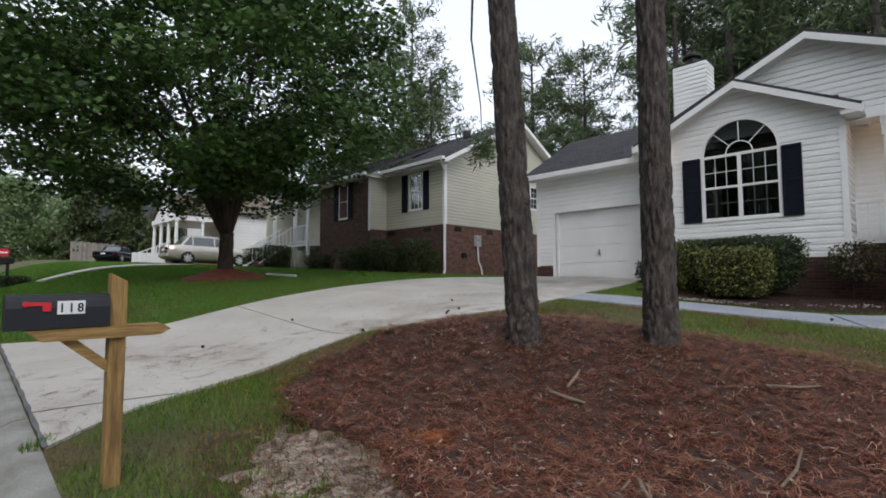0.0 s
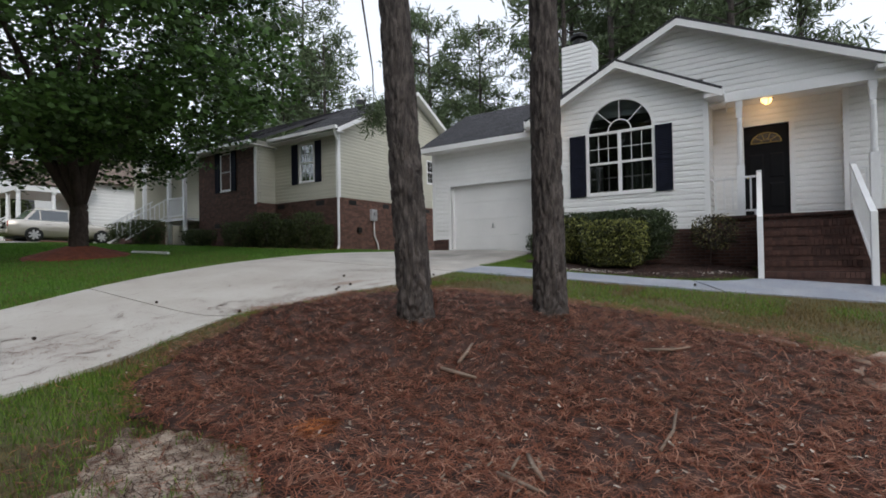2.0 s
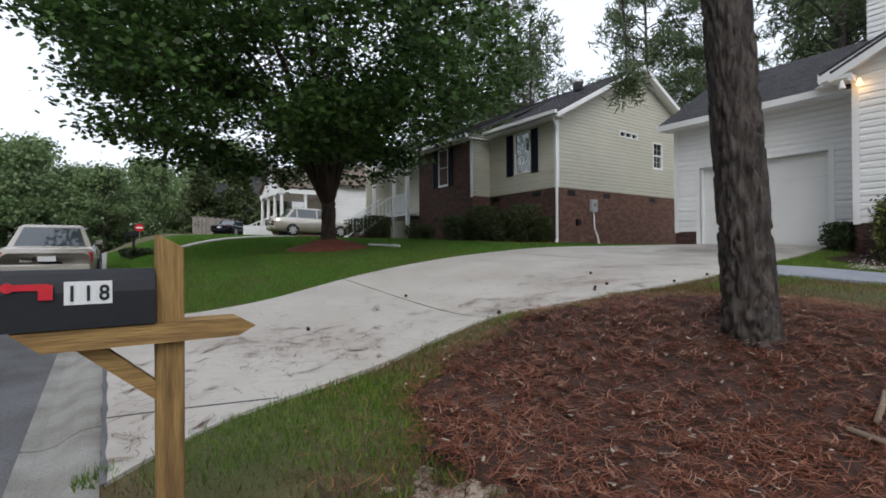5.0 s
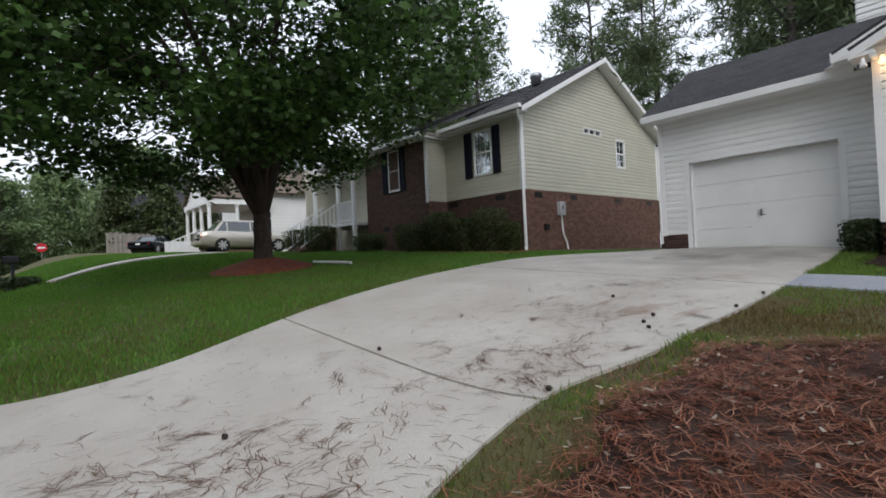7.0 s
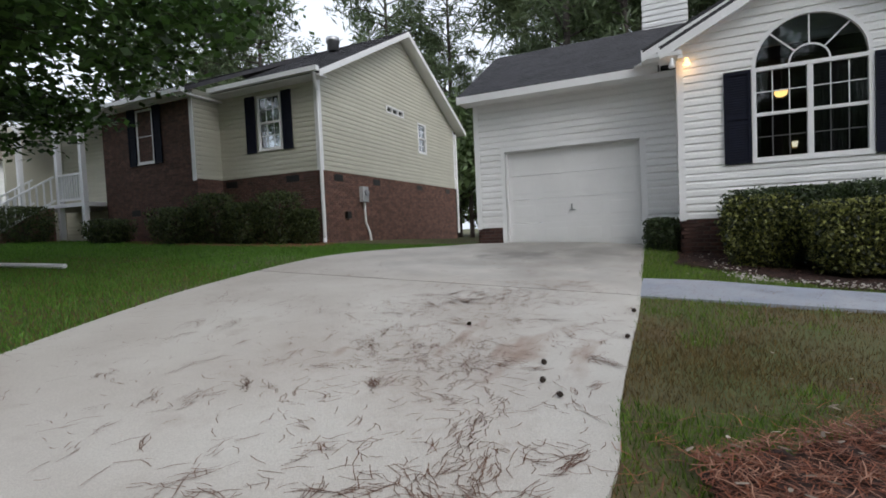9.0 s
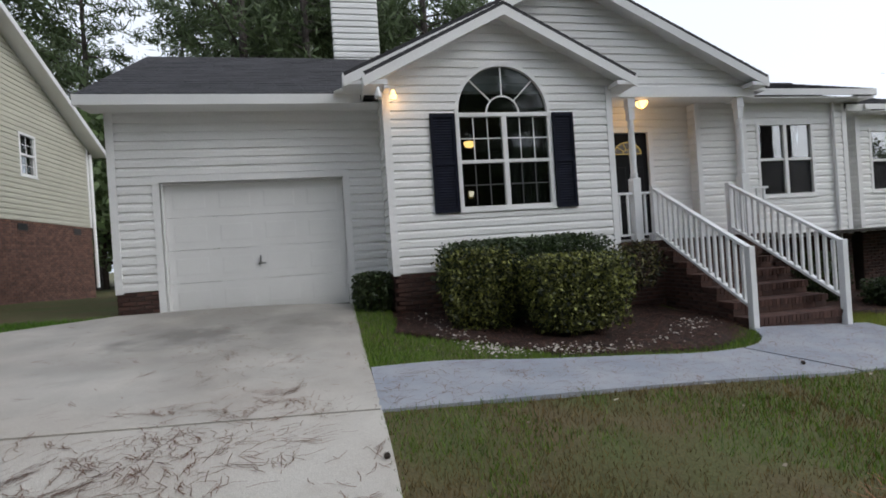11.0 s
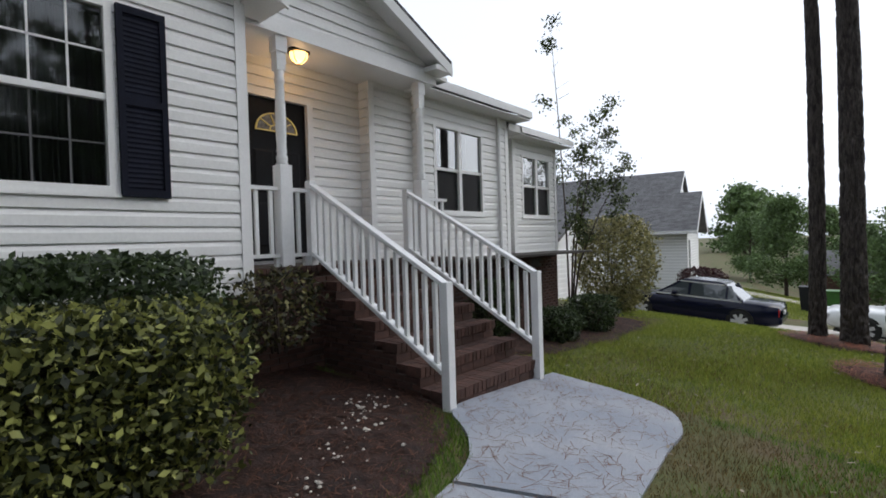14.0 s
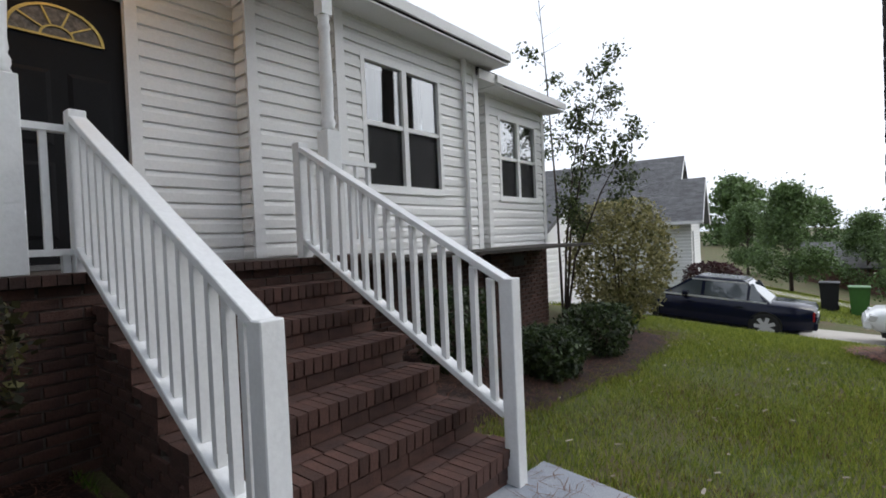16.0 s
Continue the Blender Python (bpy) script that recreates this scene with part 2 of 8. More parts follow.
GRASSLEAF = leaf_material("grass_blade", (0.068, 0.185, 0.015), 0.45, warm=(0.20, 0.315, 0.038))
GREENGRASS = leaf_material("deep_grass_blade", (0.074, 0.215, 0.020), 0.4, warm=(0.15, 0.31, 0.032))
STRAW = leaf_material("pine_straw", (0.215, 0.052, 0.026), 0.8, warm=(0.42, 0.15, 0.08))
DRYLEAF = leaf_material("dry_leaf", (0.34, 0.26, 0.19), 0.4, warm=(0.62, 0.55, 0.46), rare=2.4)
LITTER = leaf_material("bed_litter", (0.080, 0.030, 0.019), 0.7, warm=(0.21, 0.095, 0.06), rare=1.8)
REDLEAF = leaf_material("azalea_leaf", (0.040, 0.042, 0.016), 0.6, warm=(0.24, 0.22, 0.08), rare=3.0)
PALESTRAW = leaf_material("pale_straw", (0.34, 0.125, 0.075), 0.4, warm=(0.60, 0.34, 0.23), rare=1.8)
DRYGRASS = leaf_material("dry_grass_blade", (0.125, 0.090, 0.027), 0.5, warm=(0.25, 0.175, 0.066))
NEEDLE = material("fallen_needle", (0.20, 0.115, 0.082), 0.9, 0.3, 8, 0.0)
DARKNEEDLE = material("wet_needle", (0.15, 0.078, 0.055), 0.9, 0.4, 8, 0.0)
ORANGESTRAW = leaf_material("orange_needles", (0.42, 0.14, 0.04), 0.4)
CONEMAT = material("pine_cone", (0.045, 0.032, 0.025), 0.9, 0.3, 30, 0.5)
STONEMAT = material("white_stone_chip", (0.52, 0.48, 0.43), 0.8, 0.2, 20, 0.3, piece=0.25)
STICK = material("dead_stick", (0.22, 0.16, 0.12), 0.9, 0.3, 15, 0.5)
WARMLAMP = lamp_material("warm_lamp_glass", (1.0, 0.56, 0.18), 3.2)


# ---- mesh helpers ----
class Geo:
    """Gathers solid pieces into one mesh."""

    def __init__(self):
        self.v, self.f = [], []

    def add(self, v, f):
        b = len(self.v)
        self.v += [tuple(p) for p in v]
        self.f += [tuple(i + b for i in q) for q in f]
        return self

    def prism(self, a, b):
        """Between two like polygons."""
        n = len(a)
        return self.add(list(a) + list(b), [tuple(range(n))[::-1], tuple(range(n, 2 * n))] + [(i, (i + 1) % n, n + (i + 1) % n, n + i) for i in range(n)])

    def box(self, x0, x1, y0, y1, z0, z1):
        return self.prism([(x0, y0, z0), (x1, y0, z0), (x1, y1, z0), (x0, y1, z0)], [(x0, y0, z1), (x1, y0, z1), (x1, y1, z1), (x0, y1, z1)])

    def beam(self, a, b, w, h, up=(0, 0, 1)):
        """A square bar from a to b."""
        a, b = Vector(a), Vector(b)
        d = (b - a).normalized()
        s = d.cross(Vector(up))
        s = s.normalized() if s.length > 1e-4 else Vector((1, 0, 0))
        u = s.cross(d)
        ring = [s * (w / 2) + u * (h / 2), s * (-w / 2) + u * (h / 2), s * (-w / 2) - u * (h / 2), s * (w / 2) - u * (h / 2)]
        return self.prism([a + r for r in ring], [b + r for r in ring])

    def lathe(self, rings, n=12, base=(0, 0, 0), axis="z"):
        """Rings of (radius, height) round an axis."""
        v, f = [], []
        for r, h in rings:
            for i in range(n):
                q = 2 * math.pi * i / n
                p = (r * math.cos(q), r * math.sin(q), h)
                if axis == "x":
                    p = (p[2], p[0], p[1])
                if axis == "y":
                    p = (p[0], p[2], p[1])
                v.append((p[0] + base[0], p[1] + base[1], p[2] + base[2]))
        for k in range(len(rings) - 1):
            f += [(k * n + i, k * n + (i + 1) % n, (k + 1) * n + (i + 1) % n, (k + 1) * n + i) for i in range(n)]
        f += [tuple(range(n))[::-1], tuple(range((len(rings) - 1) * n, len(rings) * n))]
        return self.add(v, f)

    def tube(self, pts, radii, n=8):
        """A limb through points."""
        pts = [Vector(p) for p in pts]
        v, f = [], []
        for k, p in enumerate(pts):
            d = (pts[min(k + 1, len(pts) - 1)] - pts[max(k - 1, 0)]).normalized()
            s = d.cross(Vector((0.3, 0.9, 0.1))).normalized()
            u = s.cross(d)
            r = radii[k] if isinstance(radii, (list, tuple)) else radii
            v += [p + (s * math.cos(2 * math.pi * i / n) + u * math.sin(2 * math.pi * i / n)) * r for i in range(n)]
        for k in range(len(pts) - 1):
            f += [(k * n + i, k * n + (i + 1) % n, (k + 1) * n + (i + 1) % n, (k + 1) * n + i) for i in range(n)]
        f += [tuple(range(n))[::-1], tuple(range((len(pts) - 1) * n, len(pts) * n))]
        return self.add(v, f)

    def mesh(self, name, mat, smooth=False):
        me = bpy.data.meshes.new(name)
        me.from_pydata(self.v, [], self.f)
        me.materials.append(mat)
        if smooth:
            me.shade_smooth()
        return me

    def put(self, name, mat, parent=None, label="", smooth=False, bevel=0.0, kind=""):
        ob = new(name, self.mesh(name, mat, smooth))
        if bevel:
            bm = bmesh.new()
            bm.from_mesh(ob.data)
            bmesh.ops.recalc_face_normals(bm, faces=bm.faces)
            bmesh.ops.bevel(bm, geom=bm.edges, offset=bevel, segments=1, affect="EDGES")
            bm.to_mesh(ob.data)
            bm.free()
        ob.parent = parent
        return tagged(ob, label=label, kind=kind)


def array_mesh(name, verts, faces, mat):
    """A mesh from numpy arrays of points and of triangles or quads."""
    me = bpy.data.meshes.new(name)
    verts, faces = np.asarray(verts, np.float32), np.asarray(faces, np.int32)
    k = faces.shape[1]
    me.vertices.add(len(verts))
    me.vertices.foreach_set("co", verts.ravel())
    me.loops.add(faces.size)
    me.loops.foreach_set("vertex_index", faces.ravel())
    me.polygons.add(len(faces))
    me.polygons.foreach_set("loop_start", np.arange(0, faces.size, k, dtype=np.int32))
    me.update(calc_edges=True)
    me.materials.append(mat)
    return me


def thing(name, label, category, at=(0, 0, 0), group="", kind=""):
    """An empty at the thing's base, that carries its parts (built in world coordinates)."""
    ob = new(name)
    ob.empty_display_size = 0.1
    return tagged(ob, label, category, group, kind)


rng = np.random.default_rng(7)


def unit(n):
    d = rng.normal(size=(n, 3))
    return d / np.linalg.norm(d, axis=1, keepdims=True)


def leaf_cloud(name, centres, size, mat, aspect=0.6, droop=0.0, updir=0.0, level=1.0):
    """One small four-cornered leaf at every centre, each turned its own way."""
    n = len(centres)
    a = unit(n)
    if updir:
        a[:, 2] = a[:, 2] * (1 - updir)
        a /= np.linalg.norm(a, axis=1, keepdims=True)
    a[:, 2] -= droop
    a[:, 2] *= level
    b = np.cross(a, unit(n) * np.array([level, level, 1.0]))
    b /= np.linalg.norm(b, axis=1, keepdims=True) + 1e-9
    s = (size * (0.6 + 0.8 * rng.random(n)))[:, None]
    c = np.asarray(centres)
    v = np.stack([c - a * s, c + b * s * aspect, c + a * s, c - b * s * aspect], 1).reshape(-1, 3)
    return array_mesh(name, v, np.arange(4 * n).reshape(-1, 4), mat)


# ---- the lie of the land ----
def height(x, y):
    x, y = np.asarray(x, float), np.asarray(y, float)
    xc, yc = np.clip(x, 0.3, 24), np.clip(y, -40, 45)
    h = -0.3912 + 0.1718 * xc + 0.1035 * yc - 0.00356 * xc * yc - 0.00414 * xc * xc - 0.00051 * yc * yc
    bank = np.exp(-((xc / 2.5) ** 2))
    h = h + bank * (0.3658 - 0.0424 * yc)
    h = h + 0.2334 * np.exp(-(((x - 5.3) / 1.5) ** 2) - ((y - 3.9) / 1.9) ** 2)
    h = h - 0.19 * np.exp(-(((x - 3.6) / 1.2) ** 2) - ((y - 2.5) / 1.2) ** 2)
    h = h + 0.14 * np.exp(-(((x - 4.0) / 0.9) ** 2) - ((y - 5.2) / 0.9) ** 2)
    h = h + 0.24 * np.exp(-(((x - 8.0) / 3.0) ** 2) - ((y + 7.8) / 3.0) ** 2)
    h = h - 0.55 * np.exp(-(((y + 13.8) / 3.0) ** 2)) / (1 + np.exp(-1.0 * (np.clip(x, -20, 40) - 9.3)))
    h = h + 0.13 * np.exp(-(((x - 13.6) / 1.6) ** 2 + ((y - 7.0) / 2.6) ** 2))
    return h


def hz(x, y):
    return float(height(x, y))


def steps(*spans):
    out = []
    for a, b, d in spans:
        out.append(np.arange(a, b, d))
    return np.concatenate(out)


def build_ground():
    xs = steps((-420, -40, 38), (-40, -4, 4), (-4, 16, 0.25), (16, 40, 2), (40, 460, 38))
    ys = steps((-420, -60, 38), (-60, -16, 2.5), (-16, 22, 0.25), (22, 60, 2), (60, 460, 38))
    gx, gy = np.meshgrid(xs, ys, indexing="ij")
    z = height(gx, gy) - np.where(gx < 0.72, 0.12, 0.0)
    z += np.where((gx > 0.7) & (gx < 16), 0.012 * np.sin(gx * 2.1 + gy) * np.sin(gy * 1.7 - gx * 0.6), 0)
    v = np.stack([gx, gy, z], -1).reshape(-1, 3)
    nx, ny = len(xs), len(ys)
    i = np.arange((nx - 1) * ny).reshape(nx - 1, ny)[:, :-1].ravel()
    f = np.stack([i, i + ny, i + ny + 1, i + 1], 1)
    ob = new("ground", array_mesh("ground", v, f, SOIL))
    ob.data.shade_smooth()
    tagged(ob, "mown lawn ground of patchy green grass over soil", "lawn", kind="structure")


def sheet(name, left, right, lift, mat, label, category, n=40, m=14, skirt=0.12, kind="structure"):
    """A slab that follows the land between two edge lines given as functions of 0..1."""
    us = np.linspace(0, 1, n)
    top = []
    for u in us:
        a, b = left(u), right(u)
        for k in range(m):
            w = k / (m - 1)
            x, y = a[0] + (b[0] - a[0]) * w, a[1] + (b[1] - a[1]) * w
            top.append((x, y, hz(x, y) + lift))
    g = Geo()
    f = [(i * m + j, i * m + j + 1, (i + 1) * m + j + 1, (i + 1) * m + j) for i in range(n - 1) for j in range(m - 1)]
    rim = [j for j in range(m)] + [i * m + m - 1 for i in range(1, n)] + [(n - 1) * m + j for j in range(m - 2, -1, -1)] + [i * m for i in range(n - 2, 0, -1)]
    v = list(top)
    low = {}
    for i in rim:
        low[i] = len(v)
        v.append((top[i][0], top[i][1], top[i][2] - skirt))
    f += [(rim[k], rim[(k + 1) % len(rim)], low[rim[(k + 1) % len(rim)]], low[rim[k]]) for k in range(len(rim))]
    g.add(v, f)
    ob = g.put(name, mat, smooth=False)
    tagged(ob, label, category, kind=kind)
    return ob


def line(*pts):
    """A smooth line through points, by the share of the way along."""
    p = [Vector((*q, 0)) for q in pts]
    d = [0.0]
    for i in range(1, len(p)):
        d.append(d[-1] + (p[i] - p[i - 1]).length)

    def at(u):
        s = u * d[-1]
        i = max(0, min(len(p) - 2, next((k - 1 for k in range(1, len(p)) if d[k] >= s), len(p) - 2)))
        w = (s - d[i]) / max(d[i + 1] - d[i], 1e-6)
        p0, p1, p2, p3 = p[max(i - 1, 0)], p[i], p[i + 1], p[min(i + 2, len(p) - 1)]
        q = 0.5 * ((2 * p1) + (p2 - p0) * w + (2 * p0 - 5 * p1 + 4 * p2 - p3) * w * w + (3 * p1 - p0 - 3 * p2 + p3) * w ** 3)
        return (q.x, q.y)
    return at


build_ground()

# road, kerb, drive, path
DRIVE_R = line((0.72, 5.02), (1.30, 5.38), (1.83, 5.52), (2.64, 5.66), (3.4, 5.80), (4.15, 5.84), (5.3, 5.72), (5.9, 5.76), (7.2, 5.77), (8.5, 5.76), (11.0, 5.82), (13.40, 5.86))
DRIVE_L = line((0.72, 10.2), (1.12, 9.80), (1.45, 9.48), (2.0, 9.30), (2.66, 9.33), (3.3, 9.59), (4.15, 10.0), (5.17, 10.42), (6.6, 10.85), (7.8, 11.12), (10.25, 11.42), (11.7, 11.1), (12.7, 10.2), (13.40, 9.3))


def build_road():
    g = Geo()
    ys = steps((-400, -60, 20), (-60, 60, 1.0), (60, 401, 20))
    xs = np.array([-7.2, -5.0, -2.5, -1.0, 0.0, 0.315])
    v = [(x, y, hz(0.3, y) - 0.05 - 0.012 * (x + 3.4) ** 2 / 4) for y in ys for x in xs]
    k = len(xs)
    f = [(i * k + j, i * k + j + 1, (i + 1) * k + j + 1, (i + 1) * k + j) for i in range(len(ys) - 1) for j in range(k - 1)]
    g.add(v, f)
    tagged(g.put("road", ASPHALT), "grey worn asphalt street with fine cracks", "road", kind="structure")
    # rolled kerb in cast lengths with joints
    kerb = tagged(new("kerb"), "pale concrete rolled kerb and gutter with dark joints", "kerb", kind="structure")
    prof = ((0.30, -0.03), (0.40, -0.045), (0.48, -0.03), (0.56, 0.02), (0.62, 0.045), (0.72, 0.05))
    y = -30.0
    while y < 45:
        e = y + 2.98
        seg, nn = Geo(), 4
        vv = []
        for i in range(nn):
            yy = y + (e - y) * i / (nn - 1)
            vv += [(x, yy, hz(0.3, yy) + dz) for x, dz in prof] + [(0.72, yy, hz(0.3, yy) - 0.2), (0.30, yy, hz(0.3, yy) - 0.2)]
        c = 8
        ff = [(i * c + j, i * c + (j + 1) % c, (i + 1) * c + (j + 1) % c, (i + 1) * c + j) for i in range(nn - 1) for j in range(c)] + [tuple(range(c)), tuple(range((nn - 1) * c, nn * c))[::-1]]
        seg.add(vv, ff)
        seg.put("kerb_stone", KERB, kerb)
        y += 3.0


build_road()


def lerp2(a, b, w):
    return (a[0] + (b[0] - a[0]) * w, a[1] + (b[1] - a[1]) * w)


def build_drive():
    """The drive is cast in panels parted by dark joints."""
    drive = tagged(new("driveway"), "pale concrete driveway strewn with brown pine needles", "driveway", kind="structure")

    def at_x(fn, X):
        lo, hi = 0.0, 1.0
        for _ in range(30):
            mid = (lo + hi) / 2
            if fn(mid)[0] < X:
                lo = mid
            else:
                hi = mid
        return (lo + hi) / 2
    cuts = ((0.725, 0.725), (4.13, 4.00), (8.75, 8.95), (13.40, 13.40))
    for k in range(len(cuts) - 1):
        (l0, r0), (l1, r1) = cuts[k], cuts[k + 1]
        a0, a1, b0, b1 = at_x(DRIVE_L, l0), at_x(DRIVE_L, l1), at_x(DRIVE_R, r0), at_x(DRIVE_R, r1)
        gap = 0.008
        ob = sheet("drive_panel", lambda u: DRIVE_L(a0 + gap * 0.3 + (a1 - a0 - gap * 0.3) * u), lambda u: DRIVE_R(b0 + gap * 0.3 + (b1 - b0 - gap * 0.3) * u), 0.03, CONCRETE, "", "", n=26, m=16)
        ob.parent = drive
    # filled joint that cuts off the corner by the kerb
    g = Geo()
    for k in range(8):
        p, q = lerp2((0.73, 6.02), (1.76, 5.53), k / 8), lerp2((0.73, 6.02), (1.76, 5.53), (k + 1) / 8)
        g.prism([(p[0], p[1] + d, hz(*p) + 0.028) for d in (0, 0.02)] + [(q[0], q[1] + d, hz(*q) + 0.028) for d in (0.02, 0)], [(p[0], p[1] + d, hz(*p) + 0.034) for d in (0, 0.02)] + [(q[0], q[1] + d, hz(*q) + 0.034) for d in (0.02, 0)])
    g.put("joint_filler", ASPHALT, drive)
    g = Geo()
    for k in range(26):
        a, b = 5.02 + 0.2 * k, 5.02 + 0.2 * (k + 1)
        w0, w1 = 0.016 + 0.008 * math.sin(k * 2.3), 0.016 + 0.008 * math.sin(k * 2.3 + 2.3)
        g.prism([(0.735 - w0, a, hz(0.735, a) + 0.026), (0.735 + w0, a, hz(0.735, a) + 0.026), (0.735 + w1, b, hz(0.735, b) + 0.026), (0.735 - w1, b, hz(0.735, b) + 0.026)], [(0.735 - w0, a, hz(0.735, a) + 0.035), (0.735 + w0, a, hz(0.735, a) + 0.035), (0.735 + w1, b, hz(0.735, b) + 0.035), (0.735 - w1, b, hz(0.735, b) + 0.035)])
    g.put("joint_filler", ASPHALT, drive)


build_drive()
PATH_IN = line((10.02, 5.80), (10.12, 5.03), (10.02, 4.12), (9.98, 3.08), (9.95, 2.2), (10.12, 1.42), (10.45, 0.95), (10.86, 0.64), (10.95, 0.2), (10.95, -1.3))
PATH_OUT = line((8.95, 5.80), (9.02, 4.69), (9.09, 3.64), (9.14, 2.38), (9.14, 1.4), (9.22, 0.6), (9.30, -0.1), (9.34, -0.6), (9.57, -1.06), (10.06, -1.27), (10.95, -1.32))
path = tagged(new("garden_path"), "blue-grey concrete garden path scattered with pine needles", "path", kind="structure")
for lo, hi in ((0.004, 0.56), (0.566, 1.0)):
    sheet("path_slab", lambda u: PATH_IN(lo + (hi - lo) * u), lambda u: PATH_OUT(lo + (hi - lo) * u), 0.03, PATHC, "", "", n=26, m=8).parent = path


# ---- walls ----
def spot(face, at):
    """Maps (along, up, outward) of a wall to the world; face is the side that it looks to."""
    if face == "-x":
        return lambda u, z, n: (at - n, u, z)
    if face == "+x":
        return lambda u, z, n: (at + n, u, z)
    if face == "-y":
        return lambda u, z, n: (u, at - n, z)
    return lambda u, z, n: (u, at + n, z)


def rect(u0, u1, z0, z1):
    return lambda z: (u0, u1) if z0 - 1e-6 <= z <= z1 + 1e-6 else None


def arch(uc, r, zc):
    return lambda z: (uc - math.sqrt(max(r * r - (z - zc) ** 2, 0)), uc + math.sqrt(max(r * r - (z - zc) ** 2, 0))) if zc <= z <= zc + r else None


def free_runs(span, holes, z0, z1):
    """The stretches of a course that stay free of holes: (left low, left high, right low, right high)."""
    e = 1e-4
    (a0, b0), (a1, b1) = span(z0), span(z1)
    runs = [(a0, a1, b0, b1)]
    for h in holes:
        p, q = h(z0 + e), h(z1 - e)
        if p is None and q is None:
            continue
        if p is None or q is None:
            c = p or q
            mid = (c[0] + c[1]) / 2
            p, q = p or c, q or c
        nxt = []
        for l0, l1, r0, r1 in runs:
            if p[0] >= r0 or p[1] <= l0:
                nxt.append((l0, l1, r0, r1))
                continue
            if p[0] > l0 + 0.01:
                nxt.append((l0, l1, p[0], q[0]))
            if p[1] < r0 - 0.01:
                nxt.append((p[1], q[1], r0, r1))
        runs = nxt
    return [r for r in runs if (r[2] - r[0]) + (r[3] - r[1]) > 0.02]


def level_cuts(z0, z1, d, marks):
    """Course lines, with extra cuts where an opening begins or ends."""
    n = max(1, round((z1 - z0) / d))
    zs = {round(z0 + (z1 - z0) * i / n, 4) for i in range(n + 1)}
    return sorted(zs), sorted(zs | {round(m, 4) for m in marks if z0 < m < z1})


def wall(name, face, at, span, z0, z1, holes, marks, mat, parent, course=0.132, thick=0.14, label="", boards=True, joined=False):
    """A wall with thickness and openings, clad in lapped boards, each one its own piece."""
    P = spot(face, at)
    lines, cuts = level_cuts(z0, z1, course, marks)
    core = Geo()
    for a, b in zip(cuts, cuts[1:]):
        for l0, l1, r0, r1 in free_runs(span, holes, a, b):
            core.prism([P(l0, a, 0), P(r0, a, 0), P(r1, b, 0), P(l1, b, 0)], [P(l0, a, -thick), P(r0, a, -thick), P(r1, b, -thick), P(l1, b, -thick)])
    ob = core.put(name, mat, parent, label)
    bm = bmesh.new()
    bm.from_mesh(ob.data)
    bmesh.ops.remove_doubles(bm, verts=bm.verts, dist=0.0005)
    bm.to_mesh(ob.data)
    bm.free()
    if not boards:
        return ob
    lap = Geo()
    for a, b in zip(cuts, cuts[1:]):
        # a course hangs proud at its lower edge, runs flat, then coves in under the next
        low = max(l for l in lines if l <= a + 1e-6)
        foot, brk = a + (0.010 if a - low < 1e-4 else 0), min(max(low + 0.66 * course, a), b)
        out = lambda z: 0.024 - 0.004 * (z - low) / course if z <= low + 0.67 * course else 0.021 - 0.019 * (z - low - 0.66 * course) / (0.34 * course)
        for l0, l1, r0, r1 in free_runs(span, holes, a, b):
            g = lap if joined else Geo()
            k = (brk - a) / (b - a)
            lm, rm = l0 + (l1 - l0) * k, r0 + (r1 - r0) * k
            for (za, zb_, la, ra, lb, rb) in ((foot, brk, l0, r0, lm, rm), (brk, b, lm, rm, l1, r1)):
                if zb_ - za > 0.004:
                    g.prism([P(la, za, 0), P(ra, za, 0), P(rb, zb_, 0), P(lb, zb_, 0)], [P(la, za, out(za)), P(ra, za, out(za)), P(rb, zb_, out(zb_ - 1e-4)), P(lb, zb_, out(zb_ - 1e-4))])
            if not joined and g.v:
                g.put("siding_board", mat, ob)
    if joined:
        lap.put("siding", mat, ob, kind="stuff")
    return ob


def brick_mesh(w, h, d, mat, name="brick"):
    g = Geo()
    e = 0.004
    g.prism([(0, 0, 0), (w, 0, 0), (w, 0, h), (0, 0, h)], [(e, -d, e), (w - e, -d, e), (w - e, -d, h - e), (e, -d, h - e)])
    return g.mesh(name, mat)


BRICKS = {}


